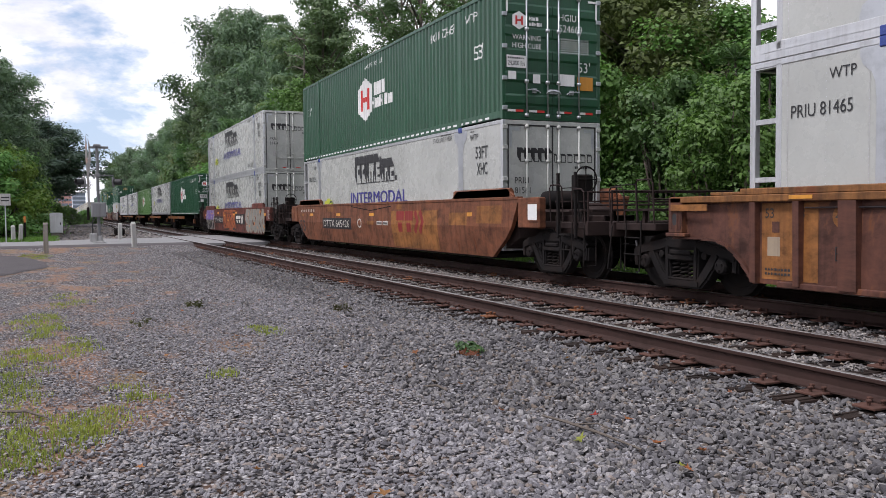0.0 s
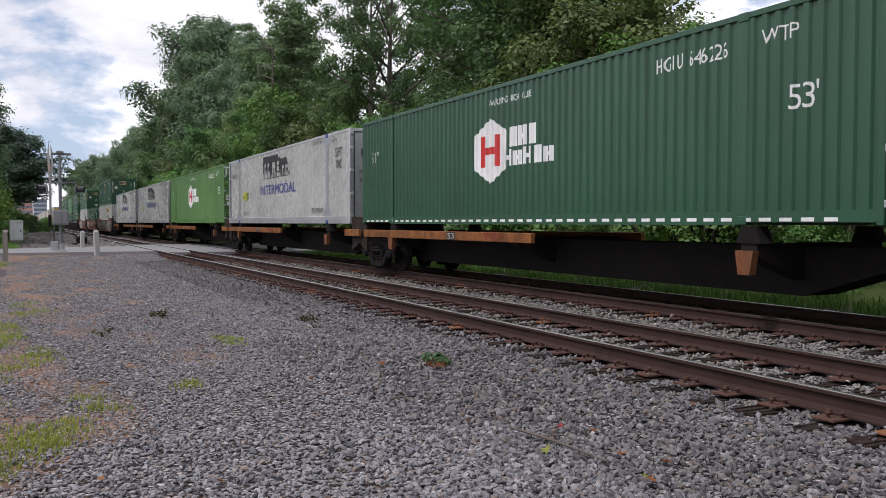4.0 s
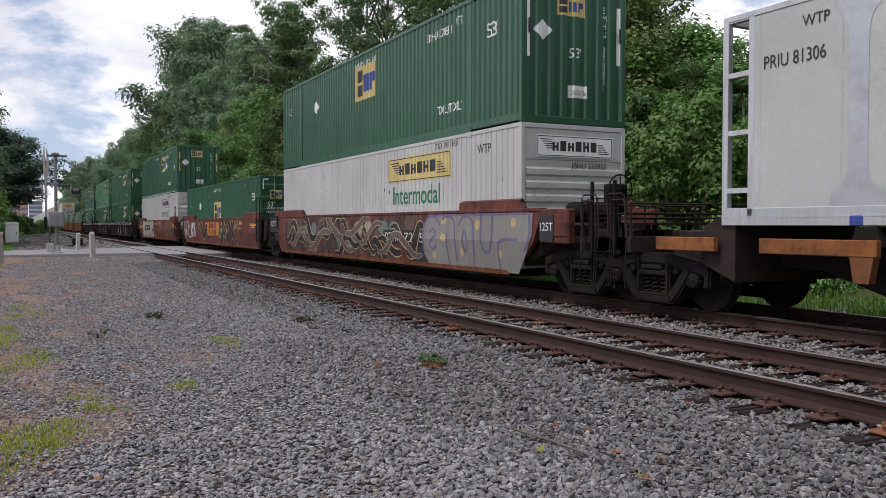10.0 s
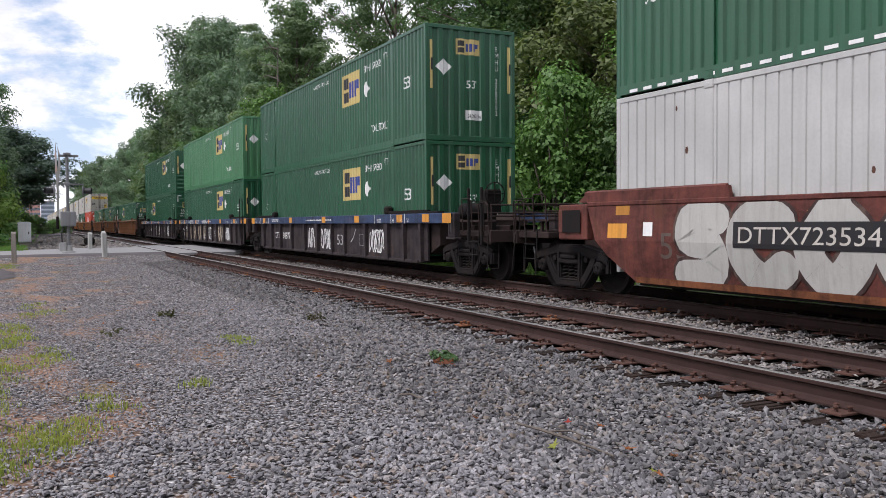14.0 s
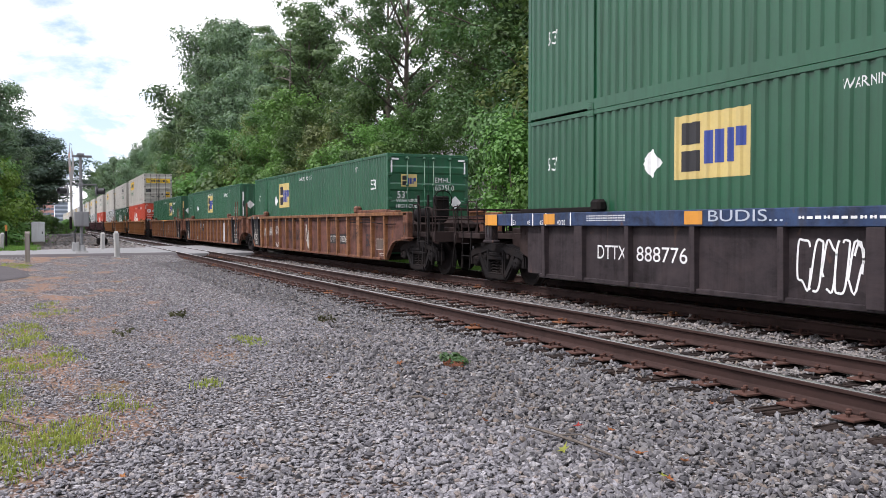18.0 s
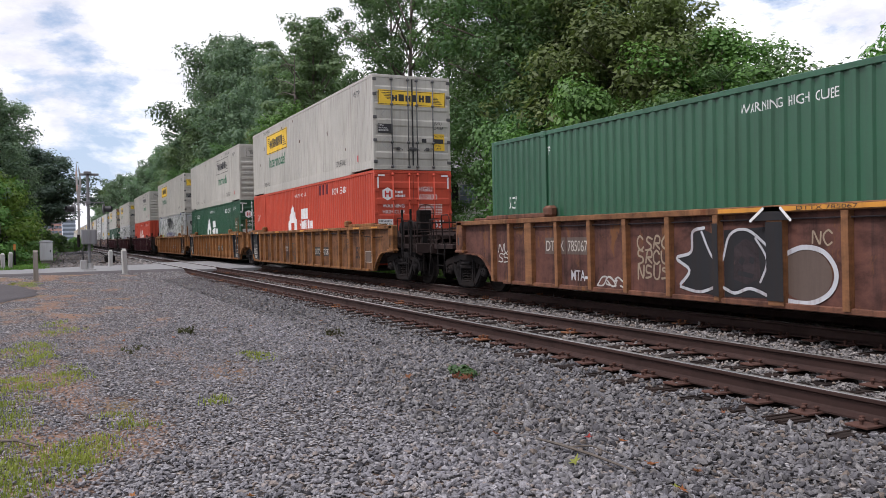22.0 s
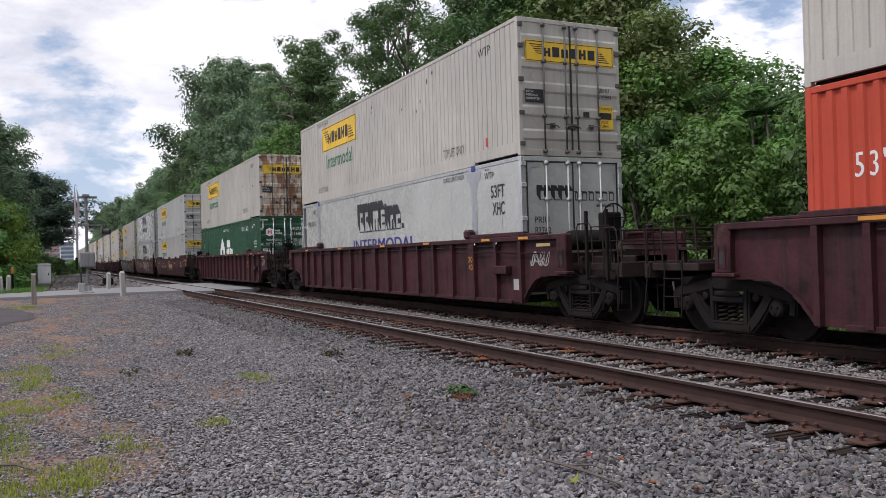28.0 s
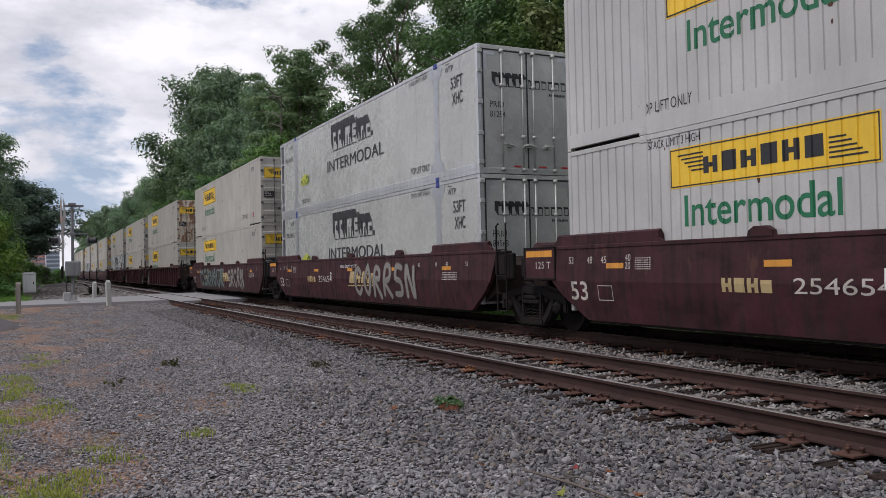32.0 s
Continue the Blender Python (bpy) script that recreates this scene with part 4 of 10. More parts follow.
def prime_marks(root, number, front):
    def side(name, polys, mat, proud=0.009, label=""):
        return side_mark(root, name, polys, mat, smooth=True, label=label, proud=proud)
    shade, tops = [], []
    low = 0.15 if number == "82742" else 0.0
    for x0, z0, w, h in sunk(low, ((-1.75, 1.82, 0.42, 0.62), (-1.27, 1.82, 0.42, 0.62), (-0.8, 1.82, 0.16, 0.62), (-0.58, 1.82, 0.6, 0.62), (0.08, 1.82, 0.36, 0.62), (0.62, 1.82, 0.14, 0.5), (0.84, 1.82, 0.38, 0.42), (1.28, 1.82, 0.36, 0.42))):
        shade.append([(x0, z0), (x0, z0 + h), (x0 - 0.2, z0 + h + 0.26), (x0 - 0.2, z0 + 0.28)])
        tops.append([(x0, z0 + h), (x0 + w, z0 + h), (x0 + w - 0.2, z0 + h + 0.26), (x0 - 0.2, z0 + h + 0.26)])
    for k in range(2):
        side("logo_shadow", shade[k::2] + (bar(1.7, 1.82 - low, 1.84, 1.96 - low) if k else []), "ink", 0.006 + 0.001 * k, label="dark block logo shape")
        side("logo_shadow", tops[k::2], "ink", 0.008 + 0.001 * k, label="dark block logo shape")
    holes = []
    for x0, z0, w, h in sunk(low, ((-1.62, 2.12, 0.14, 0.16), (-1.14, 2.12, 0.14, 0.16), (-0.40, 1.82, 0.06, 0.36), (-0.16, 1.82, 0.06, 0.36), (0.22, 2.22, 0.22, 0.06), (0.22, 1.98, 0.22, 0.06), (0.98, 1.82, 0.1, 0.28), (1.42, 1.96, 0.22, 0.14))):
        holes += bar(x0, z0, x0 + w, z0 + h)
    for x0, z0, w, h in sunk(low, ((-1.75, 1.82, 0.42, 0.62), (-1.27, 1.82, 0.42, 0.62), (-0.8, 1.82, 0.16, 0.62), (-0.58, 1.82, 0.6, 0.62), (0.08, 1.82, 0.36, 0.62), (0.62, 1.82, 0.14, 0.5), (0.84, 1.82, 0.38, 0.42), (1.28, 1.82, 0.36, 0.42))):
        holes += ring(x0 - 0.012, z0 - 0.012, x0 + w + 0.012, z0 + h + 0.012, 0.022)
    side("logo_outline", holes, "ink", 0.012)
    tone = "ink" if number in ("84563", "81284") else "violet"
    for shift, up in ((0.0, 0.009), (0.028, 0.0105)):
        side("lettering", line("INTERMODAL", -2.38 + shift, 1.17 - 0.7 * low, 0.37, 5.0), tone, up, label="bold word lettering")
    side("black_lettering", line("53FT", 6.9, 2.12, 0.27, 0.62, 0.012) + line("XHC", 6.96, 1.74, 0.27, 0.54, 0.012) + line("TOP LIFT ONLY", 4.5, 0.36, 0.16, 1.15, 0.008) + line("STACK LIMIT 3 HIGH", 4.48, 2.66, 0.11, 1.12) + line("WTP", 6.62, 2.55, 0.15)
         + stroke([(6.85, 2.76), (6.64, 2.76), (6.7, 2.79)], 0.015) + line("TOP LIFT ONLY", -5.45, 0.36, 0.14, 1.1) + line("PRIU " + number, -7.5, 2.08, 0.17, 0.95) + line("WTP", -6.9, 2.52, 0.14), "ink", 0.009)
    if not low:
        side("leaf_badge", [[(-5.42, 1.02), (-4.58, 1.02), (-4.46, 1.12), (-4.46, 1.26), (-4.56, 1.34), (-4.76, 1.34), (-4.82, 1.40), (-5.12, 1.40), (-5.2, 1.32), (-5.42, 1.30), (-5.5, 1.2), (-5.5, 1.1)]], "badge_lime", label="yellow green leaf badge")
        side("badge_end", [[(-4.92, 1.04), (-4.6, 1.04), (-4.48, 1.13), (-4.48, 1.25), (-4.57, 1.32), (-4.78, 1.32), (-4.86, 1.22)]], "badge_dark", 0.012)
        side("badge_leaf", [[(-4.9, 1.06), (-4.66, 1.10), (-4.56, 1.26), (-4.76, 1.22)]], "badge_lime", 0.015)
        side("badge_word", line("eco", -5.46, 1.08, 0.19, 0.54), "ink", 0.012)
    side("hazard_stripes", [q for i in range(8) for q in [[(4.95 + i * 0.08, 2.8), (4.99 + i * 0.08, 2.8), (5.03 + i * 0.08, 2.84), (4.99 + i * 0.08, 2.84)]]], "ink")
    if front == "doors":
        for u in (-1.17, -0.02, 1.13):
            end_mark(root, "door_seal", bar(u, 0.14, u + 0.04, CH - 0.1), "ink", proud=-0.004)
        end_mark(root, "door_seal", bar(-1.17, CH - 0.13, 1.17, CH - 0.1), "ink", proud=-0.004)
        sh, fa = [], []
        for i in range(11):
            x0 = -0.84 + i * 0.178
            w = 0.13 if i != 5 else 0.07
            fa += ring(x0, 1.98, x0 + w, 2.2 if i < 5 else 2.15, 0.018)
            sh.append([(x0 - 0.08, 2.3), (x0, 2.2), (x0 + w, 2.2), (x0 + w - 0.08, 2.3)] if i < 5 else [(x0 - 0.03, 2.18), (x0, 2.15), (x0 + w, 2.15), (x0 + w - 0.03, 2.18)])
            if i < 5:
                sh.append([(x0, 1.98), (x0, 2.2), (x0 - 0.08, 2.3), (x0 - 0.08, 2.1)])
        end_mark(root, "logo_shape", sh + fa, "ink", proud=-0.008)
        end_mark(root, "black_lettering", line("PRIU", -0.98, 1.5, 0.14, 0.36) + line(number, -0.98, 1.28, 0.14, 0.4) + blocks(0.6, 1.84, 1.05, 1.9, 10, 0.25, 3), "ink", proud=-0.008)
        end_mark(root, "grey_plate", bar(-0.82, 0.72, -0.62, 0.98), "silver", proud=-0.008)
        end_mark(root, "red_tape", bar(-0.38, 0.16, -0.2, 0.2) + bar(0.28, 0.16, 0.5, 0.2) + bar(0.9, 0.16, 1.1, 0.2), "decalred", proud=-0.006)
        end_mark(root, "corner_plate", bar(-1.13, 2.3, -1.05, 2.75) + bar(-1.05, 2.67, -0.85, 2.75) + bar(1.05, 2.3, 1.13, 2.75) + bar(0.85, 2.67, 1.05, 2.75), "galv", proud=-0.008)


BOX_LABELS = {
    "hub": "dark green corrugated steel container with white badge and lettering", "hub_old": "dark green corrugated container with white house badge",
    "lime": "light green corrugated steel container with white hexagonal badge", "red": "orange red corrugated steel container with white house badge",
    "emp": "green corrugated steel container with pale yellow logo panel", "pale": "faded pale green corrugated container with yellow logo panel",
    "jbh": "off white corrugated container with yellow name panel", "jbh_plain": "off white corrugated container with outlined name panel",
    "jbh_rusty": "off white corrugated container with rust streaked doors", "prime": "white smooth sided refrigerated container with violet lettering"}


def splash_at(x, z, w, h, r):
    return [[(x + w * r.uniform(0.6, 1.0) * math.cos(k * math.tau / 7), z + h * r.uniform(0.6, 1.0) * math.sin(k * math.tau / 7)) for k in range(7)]]


def container(kind, front, number, at=None):
    """A container of a kind, its forward end with doors, pressed ribs or vertical folds."""
    key = (kind, front)
    colour = "plain_white" if number in ("232955", "282582", "242001", "233315") else "mid_green" if number in ("652500", "261351", "265421") else {"hub": "hub_green", "hub_old": "hub_green", "lime": "lime_green", "red": "red", "emp": "emp_green", "pale": "pale_green", "jbh": "cream", "jbh_plain": "cream", "jbh_rusty": "cream", "prime": "white"}[kind]
    root = make_box("reefer" if kind == "prime" else "dry", front, colour, "rusty_cream" if kind == "jbh_rusty" else None)
    tagged(root, BOX_LABELS[kind], "container", "containers on the train")
    if kind in ("hub", "lime"):
        hub_marks(root, number, front)
        if kind == "hub":
            dashes(root)
    elif kind in ("hub_old", "red"):
        hub_marks(root, number, front, True)
        for x in ((2.45, 2.8, 3.25) if kind == "red" else ()):
            side_mark(root, "paint_patch", bar(x, 2.42, x + 0.26, 2.78), "oxblood", proud=0.003)
    elif kind in ("emp", "pale"):
        emp_marks(root, number, front, at if at is not None else (-3.9 if front == "doors" else 2.05))
        if number == "271451":
            dashes(root)
    elif kind == "prime":
        prime_marks(root, number, front)
    else:
        r = random.Random(int(number))
        for k in range(7 if number == "285422" else 0):
            side_mark(root, "rust_spot", splash_at(r.uniform(-3.9, -2.6), r.uniform(0.32, 0.46), 0.07, 0.05, r), "rust_mark", proud=0.003)
        for k in range(9):
            x, z, w = r.uniform(-7.5, 7.5), r.uniform(0.4, 2.7), r.uniform(0.02, 0.06)
            side_mark(root, "rust_spot", splash_at(x, z, w, w * r.uniform(0.8, 2.4), r), "rust_mark", proud=0.003)
        jbh_marks(root, number, front, "paleyellow" if number == "232955" else {"jbh_plain": None}.get(kind, "yellow"), far=(front == "doors"))
    return root


# ---- ground and track ----
RT, NY, TY = 0.26, 6.485, 10.165


def stone_material(name, tones, rough=0.85):
    m, nt, bsdf = material(name)
    geo = nt.nodes.new("ShaderNodeNewGeometry")
    vec = coords(nt)
    n = len(tones)
    col = ramp(nt, [((i + 0.5) / n, c) for i, c in enumerate(tones)], geo.outputs["Random Per Island"])
    grain = noisy(nt, vec, 60, 5, 0.7)
    col = mixed(nt, ramp(nt, ((0.42, 0.0), (0.68, 0.75)), grain), col, (0.075, 0.070, 0.070))
    nt.links.new(col, bsdf.inputs["Base Color"])
    bsdf.inputs["Roughness"].default_value = rough
    bsdf.inputs["Specular IOR Level"].default_value = 0.2
    bumped(nt, bsdf, grain, 0.3, 0.003)
    return m


GREY = ((0.135, 0.132, 0.142), (0.21, 0.206, 0.217), (0.27, 0.265, 0.276), (0.17, 0.167, 0.173), (0.33, 0.325, 0.336), (0.245, 0.235, 0.225), (0.25, 0.247, 0.266), (0.10, 0.098, 0.105), (0.40, 0.395, 0.40), (0.255, 0.215, 0.185))
M["stone"] = stone_material("crushed grey stone", [tint((c[0], c[1] * 0.985, c[2] * 1.0), 0.98) for c in GREY])
M["ballast_stone"] = stone_material("track ballast stone", [tint((c[0] ** 1.25 * 1.35, c[1] ** 1.25 * 1.33, c[2] ** 1.25 * 1.30), 0.68) for c in GREY])
M["bed_stone"] = stone_material("dusty tan bed stone", [tint((c[0], c[1] * 0.94, c[2] * 0.86), 0.95) for c in GREY])


def ground_material():
    m, nt, bsdf = material("gravel yard")
    vec = coords(nt)
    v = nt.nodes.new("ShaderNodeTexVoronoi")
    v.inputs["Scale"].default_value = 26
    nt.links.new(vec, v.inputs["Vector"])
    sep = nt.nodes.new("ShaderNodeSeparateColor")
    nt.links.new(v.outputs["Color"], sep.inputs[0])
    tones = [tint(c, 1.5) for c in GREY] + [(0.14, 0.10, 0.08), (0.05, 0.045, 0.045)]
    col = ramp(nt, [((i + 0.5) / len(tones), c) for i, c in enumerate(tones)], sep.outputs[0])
    # darkens each pebble's rim: shade of the gaps put into the colour
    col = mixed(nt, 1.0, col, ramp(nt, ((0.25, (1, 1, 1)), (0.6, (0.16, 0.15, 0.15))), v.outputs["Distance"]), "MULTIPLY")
    xyz = nt.nodes.new("ShaderNodeSeparateXYZ")
    nt.links.new(vec, xyz.inputs[0])
    soil = noisy(nt, mapped(nt, vec, (0.42, 0.75, 1), (2.0, 0.3, 0)), 1.0, 8, 0.68)
    left = maths(nt, "MULTIPLY", maths(nt, "SUBTRACT", 1.6, xyz.outputs[1]), 0.035)
    mask = ramp(nt, ((0.535, 0.0), (0.64, 1.0)), maths(nt, "ADD", soil, maths(nt, "MINIMUM", maths(nt, "MAXIMUM", left, -0.12), 0.06)))
    yard = ramp(nt, ((0.44, 1.0), (0.48, 0.15)), maths(nt, "DIVIDE", xyz.outputs[0], -100.0))
    mask = maths(nt, "MULTIPLY", mask, yard)
    fine = noisy(nt, vec, 45, 6, 0.7)
    earth = mixed(nt, fine, (0.13, 0.070, 0.044), (0.37, 0.215, 0.135))
    col = mixed(nt, 1.0, col, ramp(nt, ((0.3, (0.62, 0.62, 0.62)), (0.7, (1.15, 1.13, 1.1))), noisy(nt, vec, 3.2, 8, 0.75)), "MULTIPLY")
    col = mixed(nt, maths(nt, "MULTIPLY", mask, 0.72), col, earth)
    moss = noisy(nt, mapped(nt, vec, (0.5, 0.8, 1), (7, 2, 0)), 1.3, 5)
    col = mixed(nt, maths(nt, "MULTIPLY", maths(nt, "MULTIPLY", ramp(nt, ((0.54, 0.0), (0.68, 1.0)), moss), mask), 0.5), col, (0.13, 0.13, 0.035))
    green = ramp(nt, ((13.2 / 20, 0.0), (14.4 / 20, 1.0)), maths(nt, "DIVIDE", xyz.outputs[1], 20.0))
    col = mixed(nt, green, col, mixed(nt, fine, (0.03, 0.05, 0.015), (0.09, 0.11, 0.035)))
    nt.links.new(col, bsdf.inputs["Base Color"])
    bsdf.inputs["Roughness"].default_value = 0.95
    bsdf.inputs["Specular IOR Level"].default_value = 0.15
    bumped(nt, bsdf, maths(nt, "ADD", v.outputs["Distance"], maths(nt, "MULTIPLY", fine, 0.5)), 0.8, -0.02)
    return m


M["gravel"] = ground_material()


def bank(x, y):
    """Height of the land: level yard, track bed, a rise behind the line and at the far left."""
    z = 0.0
    if 4.1 < y < 13.4:
        up = min((y - 4.1) / 1.1, (13.4 - y) / 1.2, 1.0)
        z = 0.020 * up
    if y > 14.0:
        z = min((y - 14.0) * 0.16, 7.0)
    if x < -34 and y < 5.7:
        z = max(z, min((-34 - x) * 0.034, 0.19) * min(1.0, (5.7 - y) / 0.5))
    if y < -3.0 and x < -46:
        z = min((-3.0 - y) * 0.35, 5.0) * min(1, (-46 - x) / 8)
    return z


def land():
    xs = [-1500, -900, -500, -300, -200, -140] + [-100 + i * 4 for i in range(15)] + [-40 + i * 1.0 for i in range(51)] + [14, 20, 40, 80, 200, 600, 1500]
    ys = [-1500, -600, -250, -120, -60, -30, -20, -14, -10, -7, -5, -4, -3, -2, -1, 0, 1, 2, 3, 3.6, 4.1, 4.4, 4.8, 5.2, 5.6, 6.5, 7.5, 8.3, 9.2, 10.2, 11.2, 12.2, 12.8, 13.4, 14, 16, 20, 26, 34, 46, 60, 100, 200, 500, 1500]
    s = Shape()
    for x in xs:
        for y in ys:
            s.v.append((x, y, bank(x, y)))
    n = len(ys)
    for i in range(len(xs) - 1):
        for j in range(n - 1):
            s.f.append((i * n + j, (i + 1) * n + j, (i + 1) * n + j + 1, i * n + j + 1))
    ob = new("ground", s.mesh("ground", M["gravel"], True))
    tagged(ob, "grey crushed gravel ground with reddish soil patches", "ground", kind="structure")


land()


def rail(y):
    """A rail from its rolled profile, with a bright worn running surface."""
    half = [(0.076, RT - 0.18), (0.076, RT - 0.165), (0.02, RT - 0.145), (0.009, RT - 0.13), (0.009, RT - 0.05), (0.036, RT - 0.035), (0.036, RT - 0.011), (0.032, RT - 0.005)]
    poly = [(y + a, b) for a, b in half] + [(y - a, b) for a, b in half[::-1]]
    root = new("rail", Shape().prism(poly[::-1], "x", -420, 60).mesh("rail", M["rail"]))
    tagged(root, "rusty steel rail with worn bright head", "rail", "rails of the two tracks", "structure")
    part("running_surface", Shape().prism([(y - 0.031, RT - 0.005), (y + 0.031, RT - 0.005), (y + 0.020, RT), (y - 0.020, RT)][::-1], "x", -420, 60), "railtop", root)


for ty in (NY, TY):
    for k in (-1, 1):
        rail(ty + k * 0.7535)


def tie_material():
    m, nt, bsdf = material("creosoted timber")
    vec = coords(nt)
    grain = noisy(nt, mapped(nt, vec, (14, 1.2, 14)), 2.0, 7, 0.65)
    col = mixed(nt, grain, (0.007, 0.006, 0.006), (0.040, 0.029, 0.025))
    col = mixed(nt, maths(nt, "MULTIPLY", rand(nt), 0.4), col, (0.05, 0.030, 0.023))
    nt.links.new(col, bsdf.inputs["Base Color"])
    bsdf.inputs["Roughness"].default_value = 0.9
    bsdf.inputs["Specular IOR Level"].default_value = 0.15
    bumped(nt, bsdf, grain, 0.9, 0.02)
    return m


M["tie"] = tie_material()


def ties():
    def timber(seed):
        """A weathered timber: strips split along the grain, uneven in height and length."""
        q, s, x = random.Random(seed), Shape(), -0.115
        while x < 0.113:
            w = min(q.uniform(0.025, 0.06), 0.115 - x)
            a, b = 1.3 - q.uniform(0, 0.05), 1.3 - q.uniform(0, 0.05)
            s.box(x, x + w - 0.004, -a, b, -0.16, -q.uniform(0.0, 0.014), 0.003)
            x += w
        return s.box(-0.11, 0.11, -1.24, 1.24, -0.15, -0.018)
    logs = [kept("tie %d" % k, lambda k=k: timber(k), "tie") for k in range(5)]

    def plate():
        s = Shape().box(-0.10, 0.10, -0.25, 0.22, 0.0, 0.020, 0.004)
        for x, y in ((-0.06, -0.1), (0.06, 0.1), (0.06, -0.1), (-0.06, 0.1), (0.0, -0.185)):
            s.box(x - 0.010, x + 0.010, y - 0.010, y + 0.010, 0.018, 0.05).box(x - 0.017, x + 0.017, y - 0.02, y + 0.02, 0.045, 0.066, 0.006)
        return s
    pl = kept("tie plate", plate, "plate")
    pr = kept("orange tie plate", plate, "plate_orange")
    r = random.Random(4)
    for ty in (NY, TY):
        track = new("track")
        tagged(track, "timber ties with rusted tie plates in ballast", "track", "tracks", "structure")
        for i in range(118):
            x = 5.0 - i * 0.52 + r.uniform(-0.02, 0.02)
            if -53.5 < x < -41.2:
                continue
            t = part("tie", logs[i % 5], "tie", track)
            t.location, t.rotation_euler = (x, ty + r.uniform(-0.05, 0.05), RT - 0.200 + r.uniform(-0.022, 0.002)), (r.uniform(-0.008, 0.008), r.uniform(-0.03, 0.03), r.uniform(-0.03, 0.03))
            for k in (-1, 1):
                p = part("tie_plate", pr if i % 13 == 4 else pl, "plate", track)
                p.location = (x, ty + k * 0.7535, RT - 0.198)


ties()


PHI = (1 + 5 ** 0.5) / 2
ICO_V = np.array([(-1, PHI, 0), (1, PHI, 0), (-1, -PHI, 0), (1, -PHI, 0), (0, -1, PHI), (0, 1, PHI), (0, -1, -PHI), (0, 1, -PHI), (PHI, 0, -1), (PHI, 0, 1), (-PHI, 0, -1), (-PHI, 0, 1)]) / 1.902
ICO_F = np.array([(0, 11, 5), (0, 5, 1), (0, 1, 7), (0, 7, 10), (0, 10, 11), (1, 5, 9), (5, 11, 4), (11, 10, 2), (10, 7, 6), (7, 1, 8), (3, 9, 4), (3, 4, 2), (3, 2, 6), (3, 6, 8), (3, 8, 9), (4, 9, 5), (2, 4, 11), (6, 2, 10), (8, 6, 7), (9, 8, 1)])
OCT_V = np.array([(1, 0, 0), (-1, 0, 0), (0.1, 1, 0), (-0.1, -1, 0), (0.3, 0.3, 1), (-0.3, 0.2, 0.95), (0, -0.45, 1.0), (0, 0, -1)])
OCT_F = np.array([(4, 5, 6), (0, 2, 4), (4, 2, 5), (2, 1, 5), (5, 1, 6), (1, 3, 6), (6, 3, 0), (6, 0, 4)])


def stones(count, area, size, seed, name, label, tumble=0.4, whole=True, mat="stone"):
    """Loose crushed stones over an area, one mesh of many small faceted pieces. whole: many-sided pieces, else simple ones for further off."""
    rng = np.random.default_rng(seed)
    base, tri = (ICO_V, ICO_F) if whole else (OCT_V, OCT_F)
    xy = area(rng, count)
    n, m = len(xy), len(base)
    dims = size * np.minimum(rng.lognormal(0, 0.26, (n, 1)), 1.6) * np.stack([rng.uniform(0.95, 1.6, n), rng.uniform(0.6, 1.05, n), rng.uniform(0.42, 0.8, n)], 1)
    dims *= np.clip(0.74 + 0.11 * xy[:, 1:2], 0.62, 1.08)
    v = base[None] * rng.uniform(0.55, 1.2, (n, m, 1)) * rng.uniform(0.8, 1.15, (n, m, 3)) * dims[:, None, :]
    a, b, c = rng.uniform(0, 6.28, n), rng.normal(0, tumble, n), rng.normal(0, tumble, n)
    ca, sa, cb, sb, cc, sc = np.cos(a), np.sin(a), np.cos(b), np.sin(b), np.cos(c), np.sin(c)
    x, y, z = v[..., 0], v[..., 1], v[..., 2]
    y, z = y * cb[:, None] - z * sb[:, None], y * sb[:, None] + z * cb[:, None]
    x, z = x * cc[:, None] + z * sc[:, None], -x * sc[:, None] + z * cc[:, None]
    x, y = x * ca[:, None] - y * sa[:, None], x * sa[:, None] + y * ca[:, None]
    base_z = np.array([bank(p, q) for p, q in xy[:, :2]]) if xy.shape[1] == 2 else xy[:, 2]
    z = z + (base_z + dims[:, 2] * rng.uniform(0.15, 1.25, n))[:, None]
    verts = np.stack([x + xy[:, :1], y + xy[:, 1:2], z], 2).reshape(-1, 3)
    faces = (tri[None] + (np.arange(n) * m)[:, None, None]).reshape(-1, 3)
    me = bpy.data.meshes.new(name)
    me.vertices.add(len(verts))
    me.vertices.foreach_set("co", verts.astype(np.float32).ravel())
    me.loops.add(len(faces) * 3)
    me.loops.foreach_set("vertex_index", faces.astype(np.int32).ravel())
    me.polygons.add(len(faces))
    me.polygons.foreach_set("loop_start", np.arange(0, len(faces) * 3, 3, dtype=np.int32))
    me.update(calc_edges=True)
    me.shade_flat()
    me.materials.append(M[mat])
    ob = new(name, me)
    tagged(ob, label, "gravel", kind="stuff")


def soil_at(x, y):
    return noise.noise(Vector((x * 0.30 + 2.0, y * 0.55 + 0.3, 0.0)) * 1.0) * 0.5 + (2.2 - y) * 0.05


def ring_of(d0, d1, power):
    """A sector of the yard between two distances from where the drive ends, fewer stones on the worn soil."""
    def area(rng, n):
        d = d0 + (d1 - d0) * rng.uniform(0, 1, n) ** power
        a = radians(64) + rng.uniform(-0.6, 0.6, n)
        p = np.stack([-np.sin(a) * d, np.cos(a) * d], 1)
        p = p[p[:, 1] < np.where(p[:, 0] > -9.0, 3.3, 4.8) + rng.normal(0, 0.25, len(p))]
        keep = np.array([soil_at(x, y) for x, y in p])
        return p[rng.uniform(0, 1, len(p)) > np.clip(keep * 1.5 - 0.08, 0.0, 0.66)]
    return area


